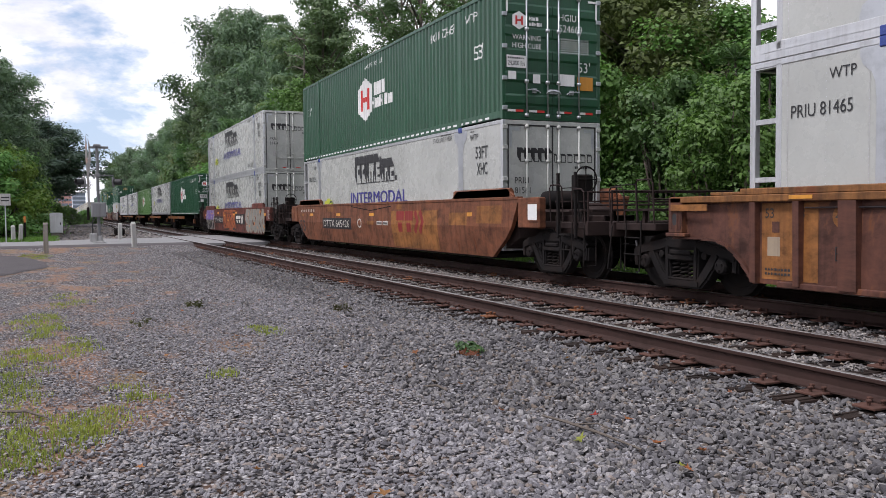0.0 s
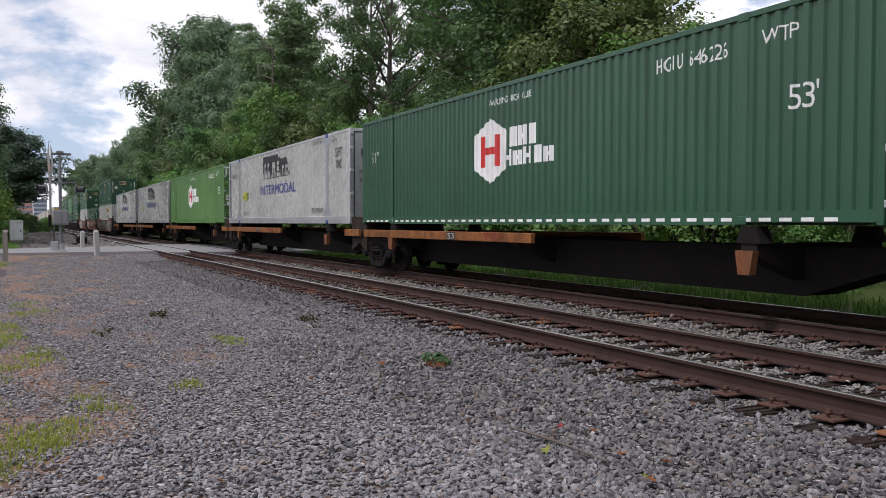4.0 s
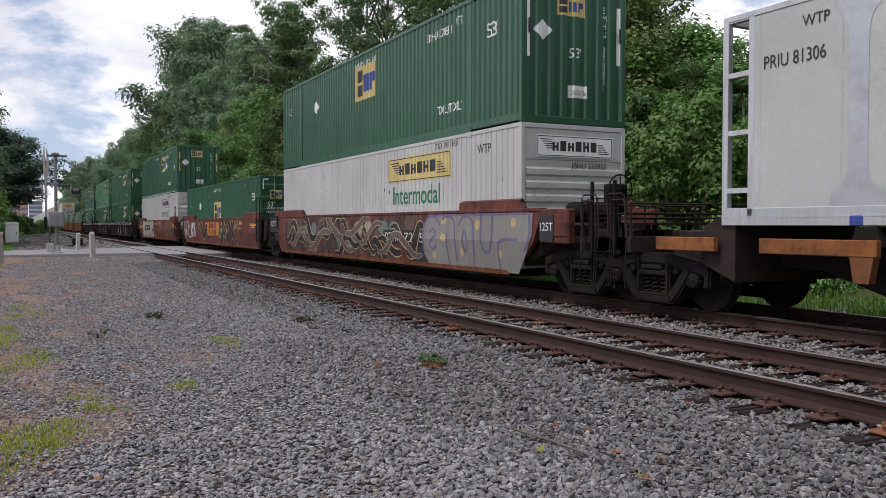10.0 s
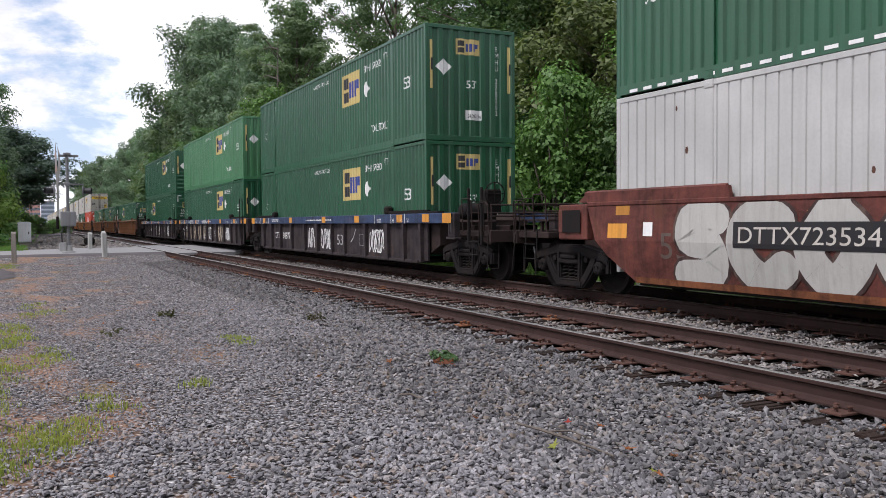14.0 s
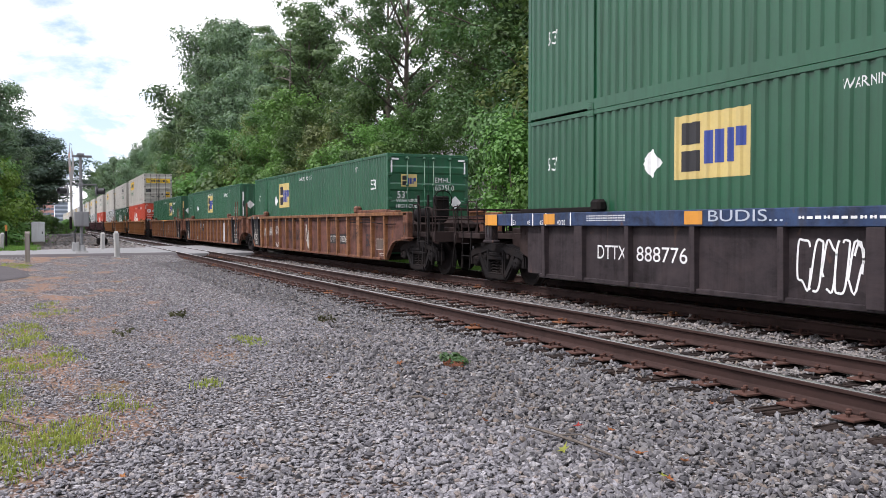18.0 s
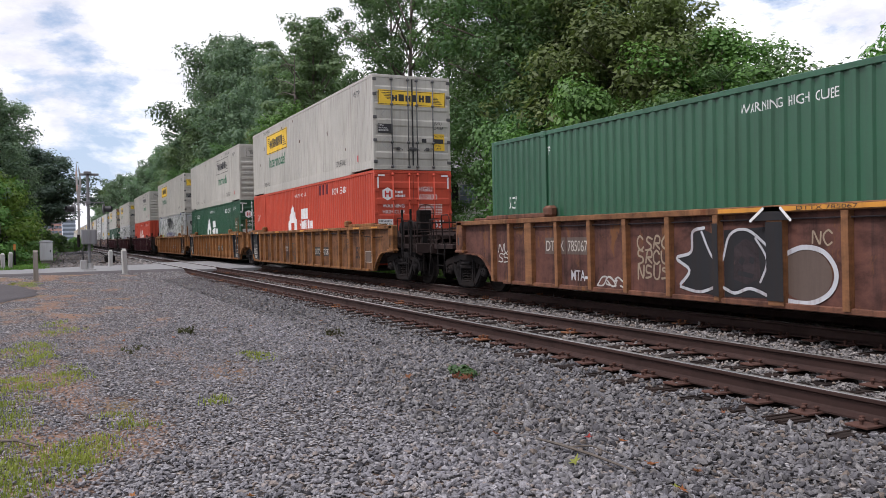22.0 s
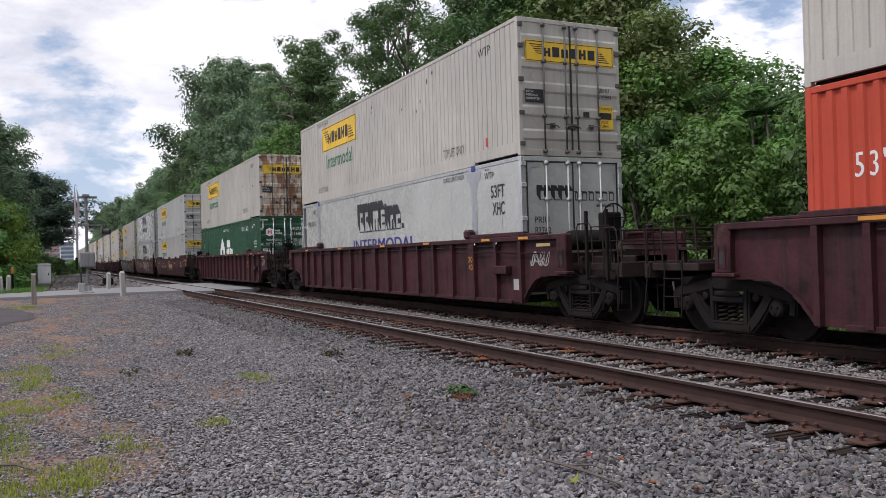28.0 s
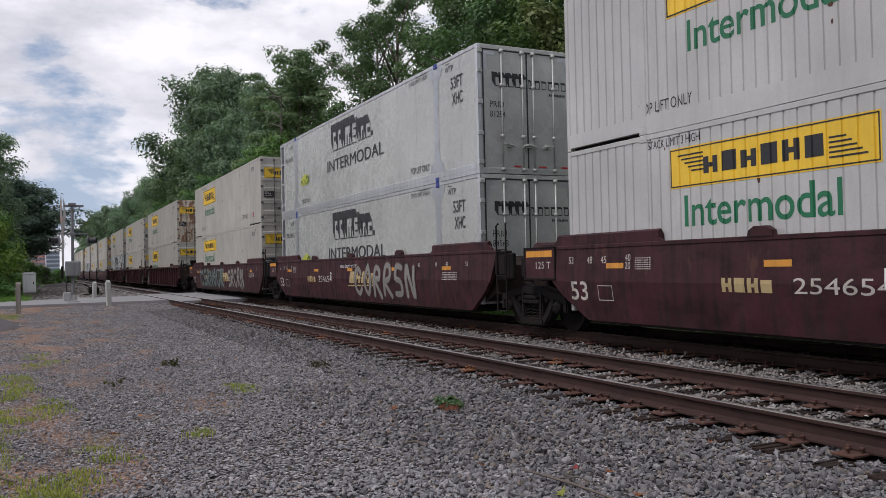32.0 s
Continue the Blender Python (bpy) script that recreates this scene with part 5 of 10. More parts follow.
def round_about(rng, n):
    """Thinner gravel on all the rest of the yard."""
    p = np.stack([rng.uniform(-11, 7, n), rng.uniform(-4.5, 4.6, n)], 1)
    keep = np.array([soil_at(x, y) for x, y in p])
    return p[rng.uniform(0, 1, len(p)) > np.clip(keep * 2.2 - 0.02, 0.0, 0.82)]


def beyond(rng, n):
    """Coarse stone on the far side of the road."""
    return np.stack([-50.5 - 45 * rng.uniform(0, 1, n) ** 1.2, rng.uniform(-0.6, 5.5, n)], 1)


def between(y0, y1, x0, x1, power=1.6):
    """Ballast between two lines along the track, low on the ties."""
    def area(rng, n):
        x = x0 + (x1 - x0) * rng.uniform(0, 1, n) ** power
        y = rng.uniform(y0, y1, n)
        on_tie = np.abs((5.0 - x) / 0.52 - np.round((5.0 - x) / 0.52)) * 0.52 < 0.125
        tied = on_tie & ((np.abs(y - NY) < 1.3) | (np.abs(y - TY) < 1.3))
        keep = ~tied | (rng.uniform(0, 1, n) < 0.09)
        up = np.clip((y - 4.1) / 1.1, 0, 1)
        z = -0.006 + 0.020 * up + np.where(tied, 0.035, 0.0) + rng.uniform(0, 0.014, n)
        return np.stack([x, y, z], 1)[keep]
    return area


stones(23000, ring_of(3.1, 6.4, 0.9), 0.020, 1, "loose_gravel", "loose grey crushed stone scattered over the yard", 0.4)
stones(80000, ring_of(6.2, 17.0, 0.85), 0.0178, 11, "loose_gravel", "loose grey crushed stone scattered over the yard", 0.34, False)
stones(22000, ring_of(16.5, 37.0, 0.8), 0.023, 12, "loose_gravel", "loose grey crushed stone further over the yard", 0.34, False)
stones(8000, round_about, 0.019, 8, "loose_gravel", "loose grey crushed stone strewn round the yard", 0.5, False)
stones(19500, between(2.7, 5.66, -0.4, -11, 1.0), 0.0222, 6, "ballast", "grey crushed stone ballast spilling from the track bed", 0.6, mat="ballast_stone")
stones(20000, between(3.9, 5.66, -11, -36, 1.1), 0.0225, 2, "ballast", "grey crushed stone ballast beside the rails", 0.5, False, "ballast_stone")
stones(23000, between(5.82, 7.14, 0.5, -34), 0.0225, 3, "ballast", "dusty tan crushed stone ballast between the rails", 0.5, False, "bed_stone")
stones(23000, between(7.34, 9.34, 0.5, -34), 0.0245, 4, "ballast", "dusty grey crushed stone ballast between the tracks", 0.5, False, "bed_stone")
stones(3000, between(9.5, 10.82, 0.5, -28), 0.030, 5, "ballast", "grey crushed stone ballast under the train", 0.5, False, "ballast_stone")
stones(6000, beyond, 0.075, 15, "ballast", "grey crushed stone round the tracks beyond the crossing", 0.4, False, "bed_stone")


def asphalt():
    m, nt, bsdf = material("worn asphalt")
    vec = coords(nt)
    a, b = noisy(nt, vec, 0.7, 5), noisy(nt, vec, 90, 4)
    col = mixed(nt, a, (0.19, 0.19, 0.195), (0.28, 0.275, 0.27))
    col = mixed(nt, maths(nt, "MULTIPLY", b, 0.4), col, (0.08, 0.08, 0.08))
    nt.links.new(col, bsdf.inputs["Base Color"])
    bsdf.inputs["Roughness"].default_value = 0.8
    bumped(nt, bsdf, b, 0.4, 0.006)
    return m


M["asphalt"] = asphalt()


def tar():
    m, nt, bsdf = material("old dark tar")
    vec = coords(nt)
    a, b = noisy(nt, vec, 1.1, 5), noisy(nt, vec, 70, 5, 0.7)
    col = mixed(nt, a, (0.035, 0.034, 0.039), (0.095, 0.088, 0.092))
    col = mixed(nt, maths(nt, "MULTIPLY", b, 0.4), col, (0.15, 0.13, 0.12))
    bsdf.inputs["Specular IOR Level"].default_value = 0.12
    nt.links.new(col, bsdf.inputs["Base Color"])
    bsdf.inputs["Roughness"].default_value = 0.85
    bumped(nt, bsdf, b, 0.6, 0.01)
    return m


M["tar"] = tar()


def road():
    """A thin flush asphalt road that widens where it crosses the rails."""
    s = Shape()
    rows = [(-60, -41.5, -46.5, 0.06), (-20, -41.5, -46.8, 0.12), (-6, -41.4, -47.2, 0.205), (-2, -41.4, -47.8, 0.225), (1, -41.3, -49.5, 0.228), (3, -41.3, -52.0, 0.228), (4.5, -41.3, -53.0, 0.228), (5.65, -41.3, -53.6, 0.232)]

    def strip(a, b):
        (y0, n0, f0, z0), (y1, n1, f1, z1) = a, b
        s.add([(f0, y0, z0), (n0, y0, z0), (n1, y1, z1), (f1, y1, z1), (f0 - 0.5, y0, z0 - 0.06), (n0 + 0.5, y0, z0 - 0.06), (n1 + 0.5, y1, z1 - 0.06), (f1 - 0.5, y1, z1 - 0.06), (f0 - 0.5, y0, -0.1), (n0 + 0.5, y0, -0.1), (n1 + 0.5, y1, -0.1), (f1 - 0.5, y1, -0.1)],
              ((0, 1, 2, 3), (1, 5, 6, 2), (4, 0, 3, 7), (5, 9, 10, 6), (8, 4, 7, 11)))
    for a, b in zip(rows, rows[1:]):
        strip(a, b)
    for y0, y1 in ((5.82, 7.16), (7.32, 9.33), (9.5, 10.84), (11.0, 13.5)):
        strip((y0, -41.3, -53.6, 0.235), (y1, -41.3, -53.6, 0.235))
    strip((13.5, -41.3, -53.6, 0.235), (40, -43.0, -49.0, 4.2))
    ob = new("road", s.mesh("road", M["asphalt"]))
    tagged(ob, "pale worn asphalt road crossing the tracks", "road", kind="structure")
    n = 24
    s = Shape()
    for i in range(n):
        y0, y1 = -3.5 + i * 0.38, -3.5 + (i + 1) * 0.38
        a, b = 0.5 + 0.35 * math.sin(i * 1.7) * math.sin(i * 0.6), 0.5 + 0.35 * math.sin((i + 1) * 1.7) * math.sin((i + 1) * 0.6)
        rim = [(-40.2 + a, y0), (-40.2 + b, y1), (-39.8 + a, y0), (-39.8 + b, y1)]
        q = [(x, y, bank(x, y) + h) for (x, y), h in zip(rim, (0.03, 0.03, -0.01, -0.01))]
        s.add([(-41.2, y0, 0.234), q[0], q[1], (-41.2, y1, 0.234), q[2], q[3]], ((0, 1, 2, 3), (1, 4, 5, 2)))
    ob = new("road_shoulder", s.mesh("road shoulder", M["tar"]))
    tagged(ob, "dark crumbled tar edge of the road", "road", kind="structure")


road()


def apron():
    """The end of a dark tarred drive that runs out in the gravel."""
    r = random.Random(3)
    pts = []
    for i in range(40):
        a = i * math.tau / 40
        pts.append((-29.5 + 7.2 * math.cos(a) * r.uniform(0.94, 1.04), -4.4 + 4.0 * math.sin(a) * r.uniform(0.95, 1.04)))
    s = Shape()
    v = [(x, y, bank(x, y) + 0.012) for x, y in pts] + [(x * 0.97 - 0.88, y * 0.95 - 0.2, bank(x, y) + 0.05) for x, y in pts]
    n = len(pts)
    s.add(v, [(i, (i + 1) % n, n + (i + 1) % n, n + i) for i in range(n)] + [tuple(range(n, 2 * n))])
    ob = new("drive", s.mesh("drive", M["tar"]))
    tagged(ob, "dark tarred drive ending in the gravel", "road", kind="structure")


apron()


# ---- trees and brush ----
def leaf_material(name, dark, light, gloss=0.5):
    m, nt, bsdf = material(name)
    geo = nt.nodes.new("ShaderNodeNewGeometry")
    vec = coords(nt)
    patch = noisy(nt, vec, 0.35, 3)
    spray = ramp(nt, ((0.36, 0.0), (0.64, 1.0)), noisy(nt, vec, 0.9, 2))
    fac = maths(nt, "ADD", maths(nt, "MULTIPLY", geo.outputs["Random Per Island"], 0.42), maths(nt, "ADD", maths(nt, "MULTIPLY", patch, 0.35), maths(nt, "MULTIPLY", spray, 0.3)))
    col = mixed(nt, fac, dark, light)
    hue = nt.nodes.new("ShaderNodeHueSaturation")
    nt.links.new(maths(nt, "ADD", 0.8, maths(nt, "MULTIPLY", rand(nt), 0.4)), hue.inputs["Value"])
    nt.links.new(maths(nt, "ADD", 0.485, maths(nt, "MULTIPLY", rand(nt), 0.03)), hue.inputs["Hue"])
    nt.links.new(col, hue.inputs["Color"])
    nt.links.new(hue.outputs[0], bsdf.inputs["Base Color"])
    bsdf.inputs["Roughness"].default_value = gloss
    bsdf.inputs["Specular IOR Level"].default_value = 0.3
    tr = nt.nodes.new("ShaderNodeBsdfTranslucent")
    nt.links.new(mixed(nt, 1.0, hue.outputs[0], (1.0, 1.12, 0.68), "MULTIPLY"), tr.inputs[0])
    mx = nt.nodes.new("ShaderNodeMixShader")
    mx.inputs[0].default_value = 0.35
    nt.links.new(bsdf.outputs[0], mx.inputs[1])
    nt.links.new(tr.outputs[0], mx.inputs[2])
    nt.links.new(mx.outputs[0], nt.nodes["Material Output"].inputs[0])
    return m


def bark_material():
    m, nt, bsdf = material("grey brown bark")
    vec = coords(nt)
    g = noisy(nt, mapped(nt, vec, (6, 6, 1.2)), 2.0, 6, 0.65)
    nt.links.new(mixed(nt, g, (0.035, 0.028, 0.022), (0.17, 0.14, 0.115)), bsdf.inputs["Base Color"])
    bsdf.inputs["Roughness"].default_value = 0.9
    bumped(nt, bsdf, g, 0.8, 0.03)
    return m


M["leaf"] = leaf_material("broad leaves", (0.036, 0.085, 0.030), (0.150, 0.250, 0.086))
M["leaf_dark"] = leaf_material("dark leaves", (0.028, 0.066, 0.027), (0.115, 0.195, 0.074))
# paler and bluer leaves: distance haze put into their colour
M["leaf_hazed"] = leaf_material("hazed bluish leaves", (0.068, 0.118, 0.078), (0.200, 0.290, 0.175))
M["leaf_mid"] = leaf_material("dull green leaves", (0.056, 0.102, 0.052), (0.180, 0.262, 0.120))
M["leaf_bright"] = leaf_material("bright vine leaves", (0.046, 0.120, 0.028), (0.190, 0.340, 0.092))
M["leaf_lush"] = leaf_material("lush vine leaves", (0.095, 0.19, 0.028), (0.300, 0.450, 0.100))
M["leaf_yellow"] = leaf_material("yellowish fine leaves", (0.062, 0.090, 0.030), (0.210, 0.262, 0.100))
# dark leaves with the blue of distance haze mixed into the colour
M["leaf_blue"] = leaf_material("dull blue green leaves", (0.034, 0.060, 0.050), (0.110, 0.165, 0.120))
M["bark"] = bark_material()


def leaf_mesh(name, centres, radii, per, size, mat, seed, droop=0.2, flat=0.85, fine=False, top=0.0):
    """Leaves on the outside of a heap of clumps: blades with a random turn, one mesh. top: the share that is turned to a clump's upper half."""
    rng = np.random.default_rng(seed)
    c = np.repeat(np.array(centres), per, 0)
    r = np.repeat(np.array(radii), per)
    n = len(c)
    d = rng.normal(0, 1, (n, 3))
    d /= np.linalg.norm(d, axis=1)[:, None]
    d[:, 2] = np.where(rng.uniform(0, 1, n) < top, np.abs(d[:, 2]), d[:, 2])
    pos = c + d * (r * np.minimum(np.abs(rng.normal(0.86, 0.20, n)), 1.35))[:, None] * np.array([1, 1, flat])
    nor = d * 1.25 + rng.normal(0, 0.34, (n, 3)) + np.array([0, 0, 0.45])
    nor /= np.linalg.norm(nor, axis=1)[:, None]
    t = rng.normal(0, 1, (n, 3)) + np.array([0, 0, -droop * 2])
    t -= nor * np.sum(t * nor, 1)[:, None]
    t /= np.linalg.norm(t, axis=1)[:, None]
    b = np.cross(nor, t)
    s = size * rng.uniform(0.6, 1.25, n)[:, None]
    if fine:
        v = np.stack([pos - t * s * 0.42 - b * s * 0.36, pos - t * s * 0.34 + b * s * 0.40, pos + t * s * 0.5 + nor * s * 0.08], 1).reshape(-1, 3)
        f = np.arange(n * 3).reshape(-1, 3)
    else:
        v = np.stack([pos - t * s * 0.34, pos - t * s * 0.2 + b * s * 0.46 + nor * s * 0.07, pos + t * s * 0.58 - nor * s * 0.05, pos - t * s * 0.2 - b * s * 0.46 + nor * s * 0.07], 1).reshape(-1, 3)
        k = np.arange(n)[:, None] * 4
        f = np.concatenate([k + np.array([[0, 1, 2]]), k + np.array([[0, 2, 3]])], 1).reshape(-1, 3)
    me = bpy.data.meshes.new(name)
    me.vertices.add(len(v))
    me.vertices.foreach_set("co", v.astype(np.float32).ravel())
    me.loops.add(len(f) * 3)
    me.loops.foreach_set("vertex_index", f.astype(np.int32).ravel())
    me.polygons.add(len(f))
    me.polygons.foreach_set("loop_start", np.arange(0, len(f) * 3, 3, dtype=np.int32))
    me.update(calc_edges=True)
    me.materials.append(M[mat])
    return me


def tree_proto(seed, high, spread, base, limbs, tufts, per, size, mat, trunk_r=0.28, clump=0.19, flat=0.85, top=0.3):
    """A trunk, limbs that fork outwards, and leafy tufts along the outer half of each limb."""
    r = random.Random(seed)
    s = Shape()
    lean = (r.uniform(-0.7, 0.7), r.uniform(-0.7, 0.7))
    spine = [(lean[0] * k * k, lean[1] * k * k, high * 0.9 * k) for k in (0, 0.2, 0.4, 0.6, 0.8, 1.0)]
    s.tube(spine, [trunk_r * (1.15 - k) for k in (0, 0.3, 0.5, 0.65, 0.85, 1.05)], 9)
    centres, radii = [], []
    for i in range(limbs):
        k = base + (1.0 - base) * ((i + 0.3 + 0.5 * r.random()) / limbs)
        up = (k - base) / (1 - base)
        full = math.sqrt(max(0.06, 1 - (up * 1.75 - 0.72) ** 2 * 0.72)) if up > 0.41 else 0.72 + 0.68 * up
        reach = spread * full * r.uniform(0.7, 1.12)
        a = i * 2.4 + r.uniform(-0.5, 0.5)
        q = max(0.05, k - 0.16) * 0.9
        p0 = Vector((lean[0] * q * q, lean[1] * q * q, high * q))
        p2 = p0 + Vector((reach * math.cos(a), reach * math.sin(a), high * (0.10 + 0.10 * up) + r.uniform(-0.4, 0.4)))
        p1 = p0.lerp(p2, 0.5) + Vector((0, 0, 0.35))
        s.tube([p0, p1, p2], [trunk_r * (0.42 - 0.2 * up), trunk_r * (0.26 - 0.1 * up), trunk_r * 0.07], 6)
        for j in range(tufts):
            w = 0.30 + 0.75 * (j + r.random()) / tufts
            c = p0.lerp(p1, w * 2) if w < 0.5 else p1.lerp(p2, w * 2 - 1)
            off = Vector((r.gauss(0, 1), r.gauss(0, 1), r.gauss(0.15, 0.7))) * spread * 0.13
            centres.append(tuple(c + off))
            radii.append(spread * clump * r.uniform(0.7, 1.3))
    for j in range(tufts):
        centres.append((lean[0] + r.gauss(0, 0.1) * spread, lean[1] + r.gauss(0, 0.1) * spread, high * r.uniform(0.88, 0.97)))
        radii.append(spread * clump * r.uniform(0.7, 1.2))
    return s.mesh("trunk", M["bark"], True), leaf_mesh("crown", centres, radii, per, size, mat, seed, flat=flat, fine=True, top=top)


def plant_tree(proto, x, y, z, scale, turn, label, group="trees along the line", wide=1.0):
    root = new("tree")
    tagged(root, label, "tree", group)
    part("trunk", proto[0], "bark", root)
    part("crown", proto[1], "leaf", root)
    root.matrix_basis = Matrix.LocRotScale((x, y, z), Euler((0, 0, turn)), (scale * wide, scale * wide, scale))
    return root


def bush_proto(seed, high, spread, clumps, per, size, mat, fine=True):
    r = random.Random(seed)
    centres, radii = [], []
    s = Shape()
    for i in range(clumps):
        k = r.random() ** 0.8
        a = r.random() * math.tau
        reach = spread * (1 - 0.55 * k) * r.random() ** 0.5
        c = (reach * math.cos(a), reach * math.sin(a), high * (0.08 + 0.85 * k))
        centres.append(c)
        radii.append(spread * r.uniform(0.18, 0.36))
        if i % 3 == 0:
            s.tube([(0.3 * c[0], 0.3 * c[1], 0), (0.7 * c[0], 0.7 * c[1], c[2] * 0.6), c], [0.06, 0.04, 0.015], 5)
    return s.mesh("stems", M["bark"], True), leaf_mesh("foliage", centres, radii, per, size, mat, seed, 0.6, fine=fine, top=0.35)


def plant_bush(proto, x, y, z, scale, turn, label, wide=1.0):
    root = new("bush")
    tagged(root, label, "bush", "brush along the line")
    part("woody_stem", proto[0], "bark", root)
    part("foliage", proto[1], "leaf", root)
    root.matrix_basis = Matrix.LocRotScale((x, y, z), Euler((0, 0, turn)), (scale * wide, scale * wide, scale))
    return root


def woods():
    r = random.Random(9)
    near = [tree_proto(11, 20, 5.6, 0.36, 24, 10, 190, 0.20, "leaf_dark", 0.36, 0.17), tree_proto(12, 20, 4.8, 0.26, 24, 10, 190, 0.19, "leaf", 0.32, 0.175), tree_proto(13, 20, 5.0, 0.38, 17, 6, 190, 0.20, "leaf_dark", 0.30, 0.135)]
    tall = [tree_proto(61 + i, 20, 4.8, (0.10, 0.22, 0.12)[i], 26, 9, 115, 0.32, ("leaf_hazed", "leaf_hazed", "leaf_mid")[i], 0.3, 0.205) for i in range(3)]
    far = [tree_proto(14 + i, 20, 5.0, 0.14, 22, 6, 70, 0.52, ("leaf_hazed", "leaf_hazed", "leaf")[i], 0.32, 0.22) for i in range(3)]
    mid = [tree_proto(21 + i, 11, 3.2, 0.10, 20, 8, 115, 0.20, ("leaf", "leaf_bright", "leaf_yellow")[i], 0.17, 0.21) for i in range(3)]
    pine = tree_proto(71, 20, 3.6, 0.16, 30, 7, 110, 0.27, "leaf_mid", 0.3, 0.24, 0.5, 0.5)
    dense = tree_proto(51, 20, 6.0, 0.46, 26, 9, 120, 0.40, "leaf_blue", 0.4, 0.2)
    vine = [bush_proto(31 + i, 5.2, 2.1, 62, 150, 0.15, ("leaf_bright", "leaf", "leaf_bright")[i], False) for i in range(3)]
    lush = [bush_proto(81 + i, 5.2, 2.2, 60, 130, 0.19, ("leaf_lush", "leaf_bright")[i], False) for i in range(2)]
    rough = [bush_proto(41 + i, 5.2, 2.6, 50, 110, 0.30, ("leaf_bright", "leaf")[i]) for i in range(2)]

    def tree(proto, x, y, high, label, base=20.0, wide=1.0):
        sc = high / base
        plant_tree(proto, x, y, bank(x, y) - 0.3, sc, r.random() * 6.28, label, wide=wide / max(0.55, sc ** 0.35))

    # the slope behind the line: tall trees, their heights along the track
    for x, y, h, k in ((-31, 20.5, 16.5, 0), (-36, 22.5, 19, 0), (-41, 23, 18, 1), (-47, 20, 19, 2), (-53.5, 21.5, 20, 2)):
        tree(near[k], x, y, h, "tall leafy tree with dark limbs on the wooded slope")
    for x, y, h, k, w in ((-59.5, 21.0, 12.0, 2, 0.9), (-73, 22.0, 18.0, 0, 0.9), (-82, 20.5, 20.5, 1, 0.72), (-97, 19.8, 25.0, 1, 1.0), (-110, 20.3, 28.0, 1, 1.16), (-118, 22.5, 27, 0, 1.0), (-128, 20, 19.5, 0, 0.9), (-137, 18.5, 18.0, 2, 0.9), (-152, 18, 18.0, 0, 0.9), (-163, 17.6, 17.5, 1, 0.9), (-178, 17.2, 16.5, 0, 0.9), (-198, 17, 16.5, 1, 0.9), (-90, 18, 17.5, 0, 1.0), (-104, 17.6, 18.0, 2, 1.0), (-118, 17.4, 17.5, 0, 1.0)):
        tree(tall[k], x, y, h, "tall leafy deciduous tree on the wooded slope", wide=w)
    tree(pine, -66.0, 19.6, 19.5, "tall pine with flat plumes of needles in the woods", wide=1.1)
    tree(pine, -70.0, 20.6, 19.0, "tall pine with flat plumes of needles in the woods", wide=1.0)
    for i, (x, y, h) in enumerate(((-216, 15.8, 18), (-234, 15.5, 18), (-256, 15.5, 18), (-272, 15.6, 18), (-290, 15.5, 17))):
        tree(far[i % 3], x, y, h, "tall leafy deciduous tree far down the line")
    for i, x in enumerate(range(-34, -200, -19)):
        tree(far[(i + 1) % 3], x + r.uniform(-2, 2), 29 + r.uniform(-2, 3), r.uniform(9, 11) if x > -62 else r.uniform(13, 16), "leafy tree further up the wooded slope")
    x, i = -39.5, 0
    while x > -122:
        y = 16.8 + r.uniform(-0.6, 1.0)
        tree(mid[(0, 1, 0, 2)[i % 4]], x, y, r.uniform(7.0, 9.5) if x > -56 else r.uniform(9.5, 13.0), "young leafy tree at the edge of the woods", 11.0)
        i += 1
        x -= 4.4 if x > -75 else 7.0
    for i, (x, y, h) in enumerate(((-29.6, 20.0, 12.0), (-27.4, 20.2, 11.6), (-25.4, 20.0, 10.8), (-24.0, 21.0, 9.4), (-22.3, 20.6, 7.8), (-20.6, 20.8, 6.4))):
        tree(mid[(0, 2, 2, 2, 1, 0)[i]], x, y, h, "young fine-leaved tree at the edge of the clearing", 11.0, wide=1.15)
    # brush hung with vines beside the track
    for x, y, h, k in ((-17.4, 16.6, 5.0, 0), (-21.0, 17.6, 5.6, 1), (-23.8, 16.6, 6.6, 2), (-13.6, 17.4, 5.2, 1), (-10.5, 17.0, 6.0, 0), (-14.5, 20.5, 6.0, 2), (-18.5, 21.0, 5.6, 1), (-23.0, 21.0, 6.4, 1), (-9.0, 20.5, 7.4, 2), (-16.0, 19.0, 5.0, 0), (-19.8, 19.4, 5.4, 2), (-26.8, 16.0, 5.4, 0), (-12.0, 15.0, 2.2, 2), (-19.5, 15.0, 2.4, 0), (-28.2, 16.4, 6.2, 1)):
        plant_bush(vine[k], x, y, bank(x, y) - 0.2, h / 5.2, r.random() * 6.28, "vine-covered leafy bush beside the track", 1.0 if h < 6 else 0.85)
    x = -35.8
    while x > -130:
        y = 15.4 + r.uniform(-0.4, 0.6)
        if x > -60:
            plant_bush(vine[i % 3], x, y, bank(x, y) - 0.2, r.uniform(0.7, 1.25), r.random() * 6.28, "vine-covered leafy bush beside the track")
        else:
            plant_bush(rough[i % 2], x, y, bank(x, y) - 0.2, r.uniform(0.9, 1.6), r.random() * 6.28, "leafy brush at the foot of the woods")
        i += 1
        x -= 3.4 if x > -60 else 5.5
